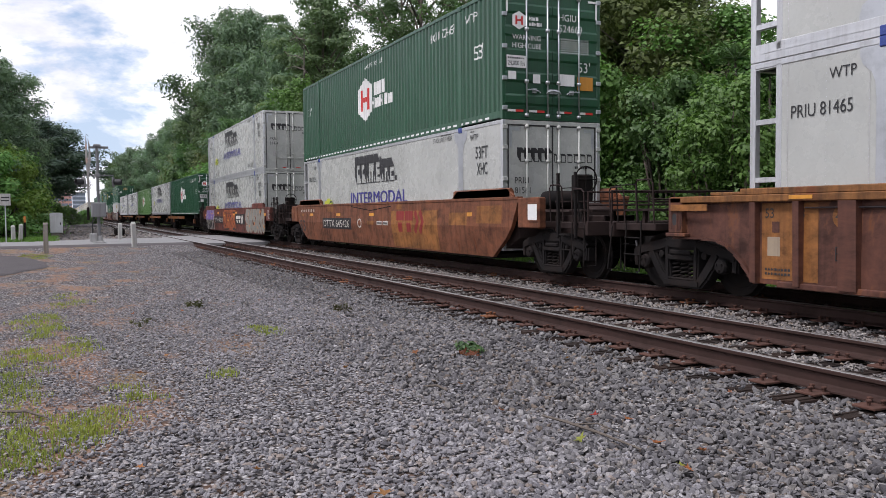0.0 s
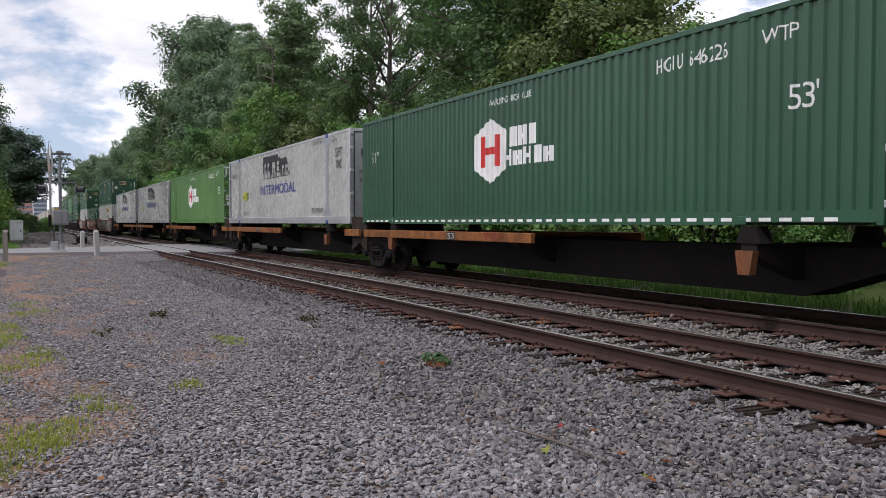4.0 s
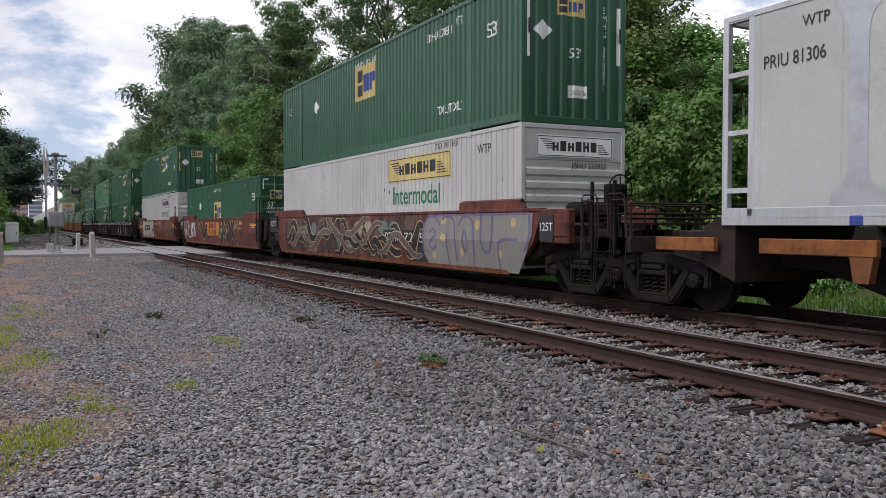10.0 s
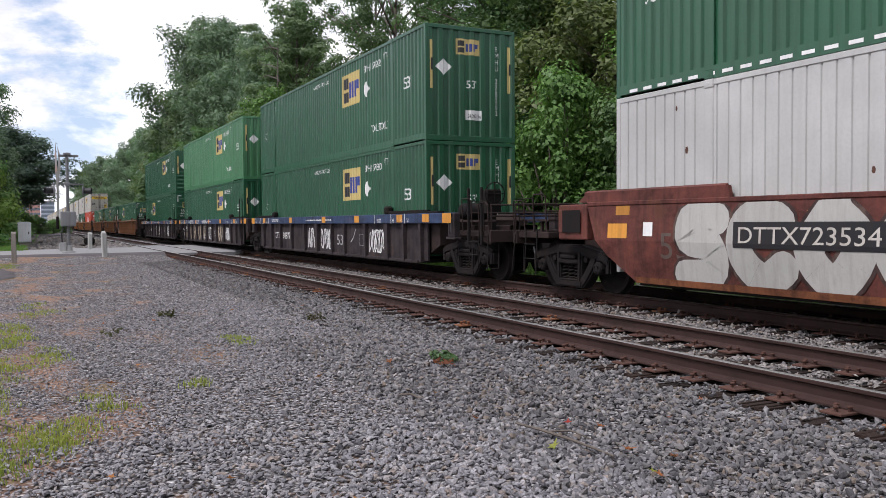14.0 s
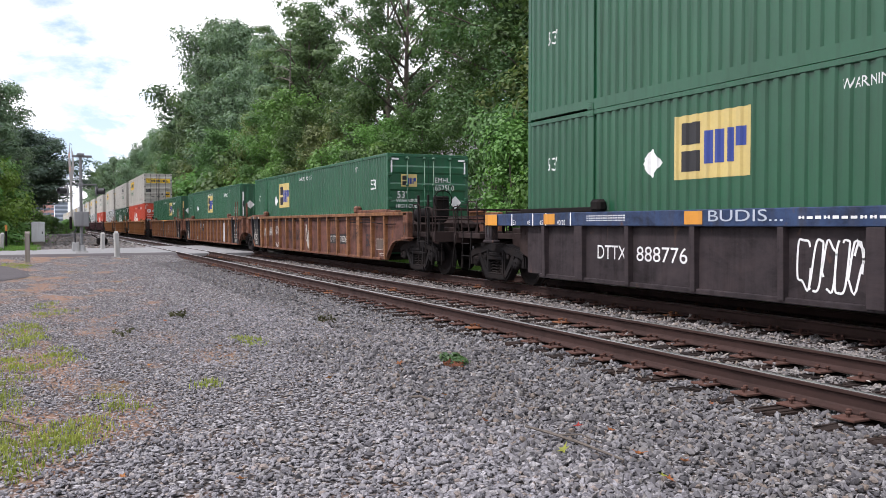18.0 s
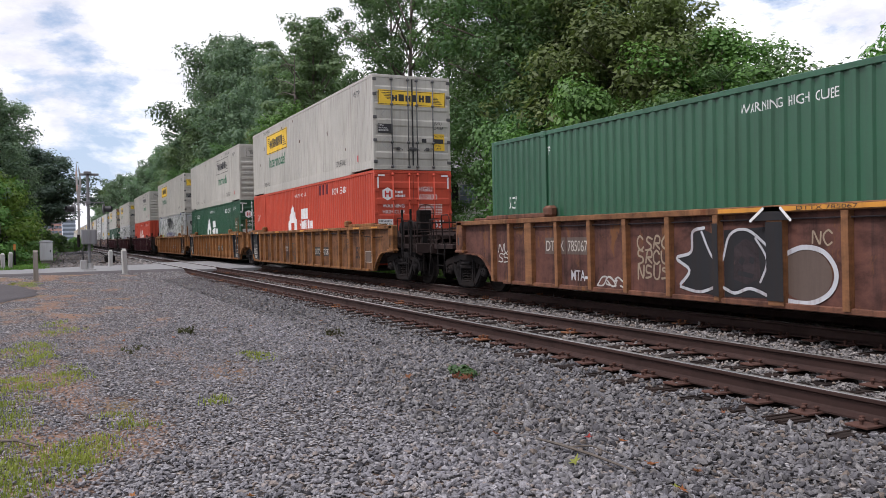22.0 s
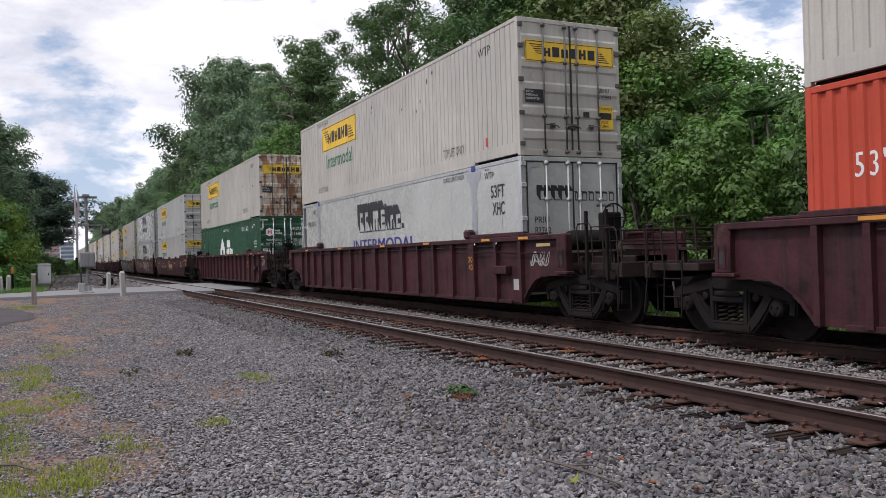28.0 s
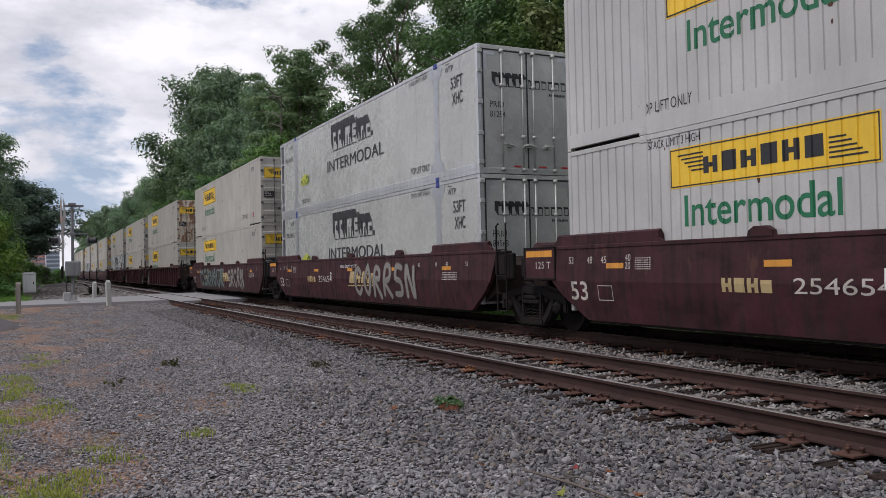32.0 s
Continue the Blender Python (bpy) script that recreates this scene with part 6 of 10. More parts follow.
    # beyond the crossing, on the other side of the line
    for x, y, h, k, w in ((-58, -6.0, 12.5, 1, 1.0), (-66, -5.2, 13.5, 0, 1.0), (-75, -4.6, 14.0, 1, 0.9), (-84, -5.2, 13.6, 0, 0.85), (-94, -5.0, 13.0, 1, 0.85), (-72, -11, 15, 0, 1.1)):
        tree(tall[k], x, y, h, "dark leafy tree on the bank beyond the crossing", wide=w)
    for x, y, h, k in ((-98, -9, 14, 0), (-125, -8, 15, 2), (-150, -8, 16, 0), (-180, -10, 17, 1)):
        tree(far[k], x, y, h, "dark leafy tree on the bank beyond the crossing", wide=1.15)
    tree(dense, -108, -1.3, 12.4, "dark spreading tree beside the far line", wide=1.3)
    tree(dense, -118, -4.0, 14.0, "dark spreading tree beside the far line", wide=1.0)
    for i, (x, y, h) in enumerate(((-122, -0.8, 3.2), (-128, 1.2, 2.6), (-134, 3.0, 2.3), (-140, 4.4, 2.2))):
        plant_bush(rough[i % 2], x, y, bank(x, y) - 0.2, h / 5.2, r.random() * 6.28, "low leafy brush beside the far line", 1.3)
    # unseen trees added past the clearing at the line's near end, blocking sky light
    for i, (x, y, h) in enumerate(((12, 20, 14), (19, 24, 17), (26, 19, 16), (34, 20, 18), (9, 17.5, 13), (2, 19, 12), (-5, 20, 11), (42, -1.5, 14), (46, 6, 15), (38, -14, 15), (52, -8, 17))):
        tree(far[i % 3], x, y, h, "unseen leafy tree added to block sky light")
    for i, (x, y, h) in enumerate(((-51, -4.6, 3.4), (-54.5, -4.2, 5.2), (-58.5, -3.7, 5.8), (-63, -3.4, 6.0), (-69, -3.2, 6.0), (-76, -3.0, 5.6), (-86, -3.0, 5.4), (-100, -3.4, 5.0))):
        plant_bush(lush[i % 2], x, y, bank(x, y) - 0.2, h / 5.2, r.random() * 6.28, "bright vine-covered brush on the bank", 1.2)
    for i, (x, y, h) in enumerate(((-300, -6, 6.5), (-305, -2, 5.5), (-310, 1.5, 5.0), (-312, -10, 8), (-345, 20, 6), (-350, -14, 11), (-360, -24, 12), (-370, 18, 13), (-350, 24, 14), (-300, -16, 12), (-260, -13, 13), (-230, -12, 13))):
        tree(far[i % 3], x, y, h, "distant leafy tree at the bend of the line")


woods()


def sumac(x, y, high, seed):
    """A slim stem with a head of long feathered fronds."""
    r = random.Random(seed)
    root = new("sumac")
    tagged(root, "slim sumac tree with feathery fronds above the brush", "tree", "sumac above the brush")
    s = Shape()
    top = Vector((r.uniform(-0.4, 0.4), 0.0, high))
    s.tube([(0, 0, 0), (top.x * 0.3, 0, high * 0.6), tuple(top)], [0.07, 0.05, 0.03], 6)
    part("stem", s, "bark", root)
    for i in range(9):
        a, rise, reach = i * 2.4 + r.uniform(-0.3, 0.3), r.uniform(0.15, 1.0), r.uniform(0.5, 0.85)
        way, side = Vector((math.cos(a), math.sin(a), 0)), Vector((-math.sin(a), math.cos(a), 0))
        f = Shape()
        line_of = [top + way * reach * k + Vector((0, 0, reach * (rise * k * 1.3 - 0.5 * k * k))) for k in (0, 0.2, 0.4, 0.6, 0.8, 1.0)]
        f.tube([tuple(p) for p in line_of], [0.012] * 5 + [0.004], 4)
        for k in range(2, 20):
            w = k / 20
            j = min(4, int(w * 5))
            p = line_of[j].lerp(line_of[j + 1], w * 5 - j)
            size = 0.24 * math.sin(math.pi * min(1, w * 0.8 + 0.18))
            for q in (-1, 1):
                tip = p + side * q * size + way * size * 0.35 + Vector((0, 0, -size * 0.25))
                f.add([tuple(p), tuple(p.lerp(tip, 0.4) + way * 0.045), tuple(tip), tuple(p.lerp(tip, 0.4) - way * 0.035)], ((0, 1, 2, 3),))
        part("frond", f, "leaf_dark", root)
    root.location = (x, y, bank(x, y) - 0.2)


for i, (x, y, h) in enumerate(((-19.4, 18.9, 5.6), (-18.2, 18.9, 5.0), (-17.4, 18.9, 4.9))):
    sumac(x, y, h, 80 + i)


def dead_tree(x, y, high, seed):
    r = random.Random(seed)
    root = new("dead_tree")
    tagged(root, "bare grey dead tree standing in the woods", "tree")
    part("trunk", Shape().tube([(0, 0, 0), (0.2, 0, high * 0.5), (0.6, 0, high)], [0.16, 0.11, 0.02], 7), "deadwood", root)
    for i in range(11):
        k = 0.45 + 0.05 * i
        p = Vector((0.4 * k, 0, high * k))
        a = r.uniform(2.6, 3.9) if i % 3 else r.uniform(-0.6, 0.6)
        q = p + Vector((math.cos(a) * 2.6, math.sin(a) * 1.2 - 0.8, r.uniform(0.1, 1.3))) * r.uniform(0.6, 1.0)
        s = Shape().tube([tuple(p), tuple(p.lerp(q, 0.5) + Vector((0, 0, 0.2))), tuple(q)], [0.05, 0.035, 0.012], 5)
        for j in range(4):
            b = p.lerp(q, 0.35 + 0.18 * j)
            e = b + Vector((r.uniform(-0.8, 0.5), r.uniform(-0.4, 0.2), r.uniform(-0.3, 0.7)))
            s.tube([tuple(b), tuple(e)], [0.018, 0.006], 4)
        part("branch", s, "deadwood", root)
    root.location = (x, y, bank(x, y))


M["deadwood"] = paint("bleached dead wood", (0.13, 0.115, 0.10), (0.07, 0.06, 0.05), 0.5, 0.9, bump=0.5, spec=0.2)
dead_tree(-62.5, 17.0, 15.0, 6)


def clapboard_house(x, y):
    """A small frame house behind the trees, boarded, with a shuttered window and a gable roof."""
    root = new("house")
    tagged(root, "pale grey clapboard house half hidden behind vines", "house")
    g = 1.5
    part("wall", Shape().box(-3.4, 3.4, 0.03, 5.0, 0.0, 4.6), "clapboard", root)
    board = kept("clapboard", lambda: Shape().prism([(0.0, 0.0), (0.03, 0.0), (0.03, 0.16), (0.018, 0.16)][::-1], "x", -3.45, 3.45), "clapboard")
    for i in range(29):
        part("board", board, "clapboard", root).location.z = 0.155 * i + 0.05
    w = part("window", Shape().box(-0.55, 0.55, -0.03, 0.02, 2.0, 3.4), "darkpane", root, "dark window with white sashes")
    for a, b, c, d in ((-0.6, 0.6, 1.92, 2.0), (-0.6, 0.6, 3.4, 3.48), (-0.6, -0.52, 2.0, 3.4), (0.52, 0.6, 2.0, 3.4), (-0.52, 0.52, 2.68, 2.73), (-0.02, 0.02, 2.0, 3.4)):
        part("frame", Shape().box(a, b, -0.06, -0.03, c, d, 0.006), "post_white", w)
    for a in (-1.05, 0.63):
        part("shutter", Shape().box(a, a + 0.42, -0.05, -0.01, 1.95, 3.45, 0.01), "iron", root, "dark shutter")
    part("roof", Shape().prism([(-0.4, 4.5), (5.4, 4.5), (2.5, 6.4)], "x", -3.8, 3.8), "silver", root, "grey shingled roof")
    root.matrix_basis = pose(x, y, g, 0, 0, 62)


# ---- the crossing ----
M["pale_grey"] = paint("pale grey cabinet paint", (0.58, 0.59, 0.59), (0.33, 0.32, 0.30), 0.4, 0.5)
M["motor_grey"] = paint("dull grey steel case", (0.20, 0.205, 0.21), (0.10, 0.095, 0.09), 0.5, 0.5)
M["mast"] = paint("weathered grey mast", (0.17, 0.175, 0.18), (0.09, 0.085, 0.08), 0.5, 0.55)
M["post_white"] = paint("flaking white post paint", (0.40, 0.40, 0.38), (0.22, 0.20, 0.17), 0.6, 0.7, rust=(0.25, 0.2, 0.15), rust_at=0.62)
M["old_wood"] = paint("weathered grey wood", (0.24, 0.215, 0.185), (0.09, 0.075, 0.06), 0.7, 0.85, bump=0.6)
# brick, blue wall and pane colours are paled to hold the distance haze
M["brick"] = paint("distant red brick", (0.46, 0.26, 0.21), (0.34, 0.22, 0.19), 0.3, 0.8)
M["bluewall"] = paint("distant blue grey wall", (0.36, 0.42, 0.50), (0.3, 0.33, 0.38), 0.3, 0.5)
M["fadedstripe"] = paint("faded gate stripe", (0.50, 0.36, 0.30), (0.4, 0.3, 0.25), 0.4, 0.6)
M["darkpane"] = paint("distant dark glass", (0.16, 0.19, 0.23), (0.12, 0.13, 0.15), 0.2, 0.15)


def signal():
    """A crossing signal: mast, lamps under hoods, raised gate arm, relay case on the mast."""
    root = new("crossing_signal")
    tagged(root, "grey crossing signal mast with black lamps and raised gate", "signal")
    X, Y = -43.0, 1.60
    g = bank(X, Y)
    part("mast", Shape().lathe([(0.072, 0.0), (0.072, 4.72), (0.045, 4.76)], (0, 0, 0), "z", 14), "mast", root)
    part("foot", Shape().box(-0.28, 0.28, -0.28, 0.28, -0.05, 0.12, 0.02).lathe([(0.2, 0.12), (0.16, 0.3), (0.12, 0.4)], (0, 0, 0), "z", 12), "silver", root)
    part("cap_bracket", Shape().box(-0.06, 0.06, -0.36, 0.5, 4.55, 4.66, 0.02).box(-0.2, 0.2, -0.16, 0.16, 4.62, 4.74, 0.02), "mast", root)
    part("lamp_arm", Shape().box(-0.03, 0.03, -0.65, 0.72, 3.24, 3.30, 0.01).box(-0.11, 0.11, -0.11, 0.11, 3.18, 3.36, 0.02), "mast", root)
    for y in (-0.62, 0.68):
        lamp = part("lamp", Shape().lathe([(0.05, -0.02), (0.25, 0.0), (0.25, 0.03), (0.05, 0.05)], (0, 0, 0), "x", 20).tube([(0, 0, 0.24), (0, 0, 0.0)], 0.03, 6), "mast", root, "dark round lamp board")
        part("hood", Shape().lathe([(0.14, 0.05), (0.15, 0.38), (0.135, 0.38), (0.125, 0.06)], (0, 0, 0), "x", 16), "ink", lamp)
        lamp.location, lamp.rotation_euler = (0, y, 2.96), (0, 0, radians(-65 if y < 0 else 72))
    arm = part("gate_arm", Shape().box(-0.03, 0.03, -0.47, -0.37, 1.6, 3.2, 0.01).prism([(-0.46, 3.2), (-0.38, 3.2), (-0.27, 4.1), (-0.30, 4.7), (-0.40, 5.05), (-0.37, 4.4)], "x", -0.02, 0.02).prism([(-0.47, 3.2), (-0.40, 3.2), (-0.42, 4.2), (-0.47, 5.25), (-0.53, 4.6), (-0.51, 3.9)], "x", 0.03, 0.06), "post_white", root, "raised white gate arm")
    part("stripe", Shape().prism([(-0.505, 3.8), (-0.415, 3.9), (-0.42, 4.15), (-0.515, 4.05)], "x", 0.026, 0.064), "fadedstripe", arm)
    part("stripe", Shape().prism([(-0.525, 4.5), (-0.435, 4.56), (-0.45, 4.78), (-0.515, 4.72)], "x", 0.026, 0.064), "fadedstripe", arm)
    part("gate_motor", Shape().box(-0.3, 0.3, -0.33, 0.33, 1.28, 1.98, 0.03).box(0.3, 0.32, -0.28, 0.28, 1.34, 1.92, 0.01), "motor_grey", root, "grey steel gate mechanism box")
    part("counterweight", Shape().box(-0.08, 0.08, -0.52, -0.4, 1.15, 1.75, 0.03), "iron", root)
    part("junction_box", Shape().box(-0.2, 0.2, -0.42, -0.1, 0.12, 0.52, 0.02), "silver", root)
    part("cable", Shape().tube([(0.1, -0.2, 1.3), (0.2, -0.3, 1.0), (0.15, -0.28, 0.5)], 0.03, 6), "ink", root)
    for z in (3.7, 4.0, 4.3):
        part("step_bolt", Shape().tube([(0, -0.05, z), (0, -0.3, z)], 0.015, 6), "iron", root)
    root.location = (X, Y, g)


signal()
M["clapboard"] = paint("weathered pale clapboard", (0.50, 0.50, 0.47), (0.25, 0.24, 0.21), 0.5, 0.7, bump=0.2, spec=0.25)
clapboard_house(-49.0, 25.0)


def posts():
    white = kept("guard post", lambda: Shape().box(-0.11, 0.11, -0.10, 0.10, -0.2, 1.05, 0.03).prism([(-0.07, 1.05), (0.07, 1.05), (0.03, 1.11), (-0.03, 1.11)], "y", -0.07, 0.07), "post_white")
    for x, y, h, lean in ((-38.6, 2.85, 1.0, 2.0), (-48.5, 2.85, 0.85, -1), (-49.2, -2.35, 0.8, 1), (-49.8, -2.05, 0.85, -3)):
        root = new("guard_post", white)
        tagged(root, "short white painted guard post by the road", "post", "guard posts at the crossing")
        root.matrix_basis = pose(x, y, bank(x, y), lean, 0, 8) @ Matrix.Diagonal((1, 1, h, 1))
    root = new("wooden_post")
    tagged(root, "weathered grey wooden post in the grass", "post")
    part("shaft", Shape().box(-0.09, 0.09, -0.09, 0.09, -0.2, 1.15, 0.02), "old_wood", root)
    part("top_cut", Shape().prism([(-0.085, 1.15), (0.085, 1.15), (0.0, 1.22)], "y", -0.085, 0.085), "old_wood", root)
    root.location = (-36.2, -0.6, bank(-36.2, -0.6))
    root = new("relay_cabinet")
    tagged(root, "pale grey relay cabinet with a domed top", "cabinet")
    part("body", Shape().box(-0.35, 0.35, -0.36, 0.36, 0.3, 1.42, 0.03), "pale_grey", root)
    part("roof", Shape().prism([(-0.39, 1.42), (0.39, 1.42), (0.37, 1.49), (0.2, 1.54), (-0.2, 1.54), (-0.37, 1.49)], "x", -0.38, 0.38), "pale_grey", root)
    part("pedestal", Shape().box(-0.28, 0.28, -0.29, 0.29, -0.1, 0.3, 0.01), "old_wood", root)
    part("door", Shape().box(0.35, 0.365, -0.31, 0.31, 0.36, 1.36, 0.006), "pale_grey", root)
    part("latch", Shape().box(0.365, 0.39, 0.2, 0.25, 0.8, 0.95, 0.006), "iron", root)
    root.location = (-56.0, -0.33, bank(-56, -0.3))
    root = new("road_sign")
    tagged(root, "small white sign on a thin steel post", "sign")
    part("pole", Shape().tube([(0, 0, -0.2), (0, 0, 2.5)], 0.03, 8), "galv", root)
    part("plate", Shape().box(0.03, 0.045, -0.25, 0.25, 1.9, 2.5, 0.01), "post_white", root)
    part("text_bars", Shape().box(0.045, 0.05, -0.18, 0.18, 2.28, 2.34).box(0.045, 0.05, -0.18, 0.18, 2.12, 2.18), "ink", root)
    root.location = (-47.5, -2.6, bank(-47.5, -2.6))
    root = new("marker_post")
    tagged(root, "thin dark marker post with an orange top", "post")
    part("shaft", Shape().box(-0.05, 0.05, -0.05, 0.05, -0.2, 1.0, 0.01), "iron", root)
    part("top_band", Shape().box(-0.06, 0.06, -0.06, 0.06, 1.0, 1.35, 0.01), "dull_orange", root)
    root.location = (-52.0, -1.9, bank(-52, -1.9))
    root = new("switch_stand")
    tagged(root, "dark iron switch stand on timbers by the track", "switch stand")
    part("timbers", Shape().box(-0.8, 0.8, -0.6, 0.6, 0.0, 0.14, 0.02), "tie", root)
    part("case", Shape().box(-0.35, 0.35, -0.3, 0.3, 0.14, 0.55, 0.08), "iron", root)
    part("lever", Shape().tube([(0.1, -0.2, 0.5), (0.1, -0.6, 0.75)], 0.03, 6), "iron", root)
    root.location = (-55.0, 3.2, bank(-55, 3.2))


posts()


def block_of_flats(x, y, w, d, h, mat, label, floors, bays):
    root = new("apartment_building")
    tagged(root, label, "building")
    part("wall", Shape().box(-d, 0, -w / 2, w / 2, 0, h), mat, root)
    part("roof", Shape().box(-d - 0.4, 0.4, -w / 2 - 0.4, w / 2 + 0.4, h, h + 0.8), "silver", root)
    pane = kept("flat window", lambda: Shape().box(-0.2, 0.06, -1.0, 1.0, -0.9, 0.9, 0.05), "darkpane")
    for i in range(floors):
        for j in range(bays):
            p = part("window", pane, "darkpane", root)
            p.location = (0, -w / 2 + (j + 0.5) * w / bays, (i + 0.6) * h / floors)
    root.location = (x, y, 0)


block_of_flats(-640, 2.0, 9, 14, 17.0, "brick", "distant red brick building", 5, 4)
block_of_flats(-690, 12.0, 9, 14, 18.5, "bluewall", "distant blue grey office building", 6, 5)
block_of_flats(-660, -5.0, 5, 10, 15, "silver", "distant pale grey building", 4, 2)


# ---- weeds, grass and litter ----
M["grass"] = leaf_material("yard grass", (0.13, 0.19, 0.032), (0.38, 0.42, 0.10), 0.6)
M["wilted"] = leaf_material("wilted weed leaves", (0.022, 0.025, 0.012), (0.085, 0.08, 0.03), 0.4)
M["leaf_orange"] = leaf_material("orange fallen leaf", (0.26, 0.09, 0.03), (0.40, 0.17, 0.05), 0.5)
M["leaf_lime"] = leaf_material("yellow green fallen leaf", (0.16, 0.17, 0.03), (0.27, 0.26, 0.05), 0.5)
M["leaf_red"] = leaf_material("red fallen leaf", (0.30, 0.045, 0.02), (0.42, 0.09, 0.04), 0.5)
M["dry"] = leaf_material("dry fallen leaves", (0.12, 0.05, 0.03), (0.34, 0.15, 0.065), 0.7)
M["verge"] = leaf_material("verge grass", (0.05, 0.115, 0.022), (0.16, 0.26, 0.055), 0.6)


def blades(name, spots, per, high, spread, mat, seed, label, thin=0.006):
    """Tufts of thin bent blades at the spots, joined."""
    rng = np.random.default_rng(seed)
    p = np.repeat(np.array(spots, float), per, 0)
    n = len(p)
    a, lean = rng.uniform(0, 6.28, n), rng.uniform(0.1, 0.9, n)
    r = spread * rng.uniform(0, 1, n) ** 0.7
    base = p + np.stack([r * np.cos(a), r * np.sin(a), np.zeros(n)], 1)
    h = high * rng.uniform(0.35, 1.0, n)
    b = rng.uniform(0, 6.28, n)
    way = np.stack([np.cos(b), np.sin(b), np.zeros(n)], 1)
    side = np.stack([-np.sin(b), np.cos(b), np.zeros(n)], 1) * thin
    up = np.array([0, 0, 1.0])
    midp = base + up * (h * 0.6)[:, None] + way * (h * lean * 0.25)[:, None]
    tip = base + up * (h * (1 - 0.35 * lean))[:, None] + way * (h * lean * 0.8)[:, None]
    v = np.stack([base - side, base + side, midp + side * 0.8, midp - side * 0.8, tip], 1).reshape(-1, 3)
    k = np.arange(n)[:, None] * 5
    faces = np.concatenate([k + np.array([[0, 1, 2]]), k + np.array([[0, 2, 3]]), k + np.array([[3, 2, 4]])], 1).reshape(-1, 3)
    me = bpy.data.meshes.new(name)
    me.from_pydata(v.tolist(), [], faces.tolist())
    me.materials.append(M[mat])
    ob = new(name, me)
    tagged(ob, label, "grass", kind="stuff")


def tufts():
    r = random.Random(12)
    spots = []
    for cx, cy, rx, ry, n in ((-13.3, -0.36, 1.6, 0.35, 40), (-10.8, 0.12, 0.7, 0.2, 14), (-9.9, -0.4, 1.0, 0.3, 30), (-6.5, -0.1, 0.8, 0.35, 34), (-6.9, 0.2, 0.5, 0.25, 14), (-6.0, -0.35, 0.5, 0.25, 16), (-7.7, 0.55, 0.5, 0.2, 8), (-11.1, 2.45, 0.5, 0.14, 12), (-8.26, 1.42, 0.16, 0.08, 5), (-8.0, -0.5, 1.2, 0.3, 24), (-34.5, -1.0, 1.6, 0.6, 40), (-16.5, 0.2, 2.0, 0.4, 14)):
        for i in range(n):
            a, q = r.random() * 6.28, r.random() ** 0.6
            x, y = cx + rx * q * math.cos(a), cy + ry * q * math.sin(a)
            spots.append((x, y, bank(x, y)))
    blades("grass_tufts", spots, 26, 0.075, 0.16, "grass", 5, "sparse bright grass tufts growing through gravel", 0.0045)
    spots = []
    for i in range(900):
        x = 2 - 46 * r.random() ** 1.3
        y = 12.4 + 2.2 * r.random()
        spots.append((x, y, bank(x, y)))
    blades("verge_grass", spots, 16, 0.32, 0.2, "verge", 6, "rough green grass behind the tracks", 0.012)
    spots = []
    for i in range(500):
        x, y = -47.5 - 14 * r.random(), -1.6 + 3.2 * (r.random() - 0.6)
        spots.append((x, y, bank(x, y)))
    blades("verge_grass", spots, 10, 0.3, 0.25, "verge", 7, "rough grass beside the crossing", 0.014)


tufts()


def weed(x, y, seed, n, size, mat, label):
    rng = np.random.default_rng(seed)
    c = [(rng.uniform(-0.22, 0.22), rng.uniform(-0.10, 0.10), 0.05 + rng.uniform(0, 0.06)) for _ in range(n)]
    root = new("weed")
    tagged(root, label, "weed", "weeds in the gravel")
    s = Shape()
    for p in c:
        s.tube([(p[0] * 0.2, p[1] * 0.2, 0), (p[0] * 0.7, p[1] * 0.7, 0.05), p], 0.004, 5)
    part("stem_spray", s, "bark", root)
    part("foliage", leaf_mesh("weed leaves", c, [0.06] * n, 10, size, mat, seed, 0.3, 0.6), mat, root)
    root.location = (x, y, bank(x, y))


weed(-8.2, 4.08, 3, 18, 0.06, "leaf_dark", "low leafy weed growing beside the ballast")
weed(-7.9, 3.92, 4, 3, 0.045, "dry", "withered brown weed beside the ballast")
weed(-14.5, 2.0, 5, 10, 0.05, "wilted", "dark low weed in the gravel")
weed(-12.1, 0.95, 6, 5, 0.045, "wilted", "small leafy weed in the gravel")
weed(-12.6, 4.0, 8, 8, 0.05, "wilted", "dark low weed in the gravel")


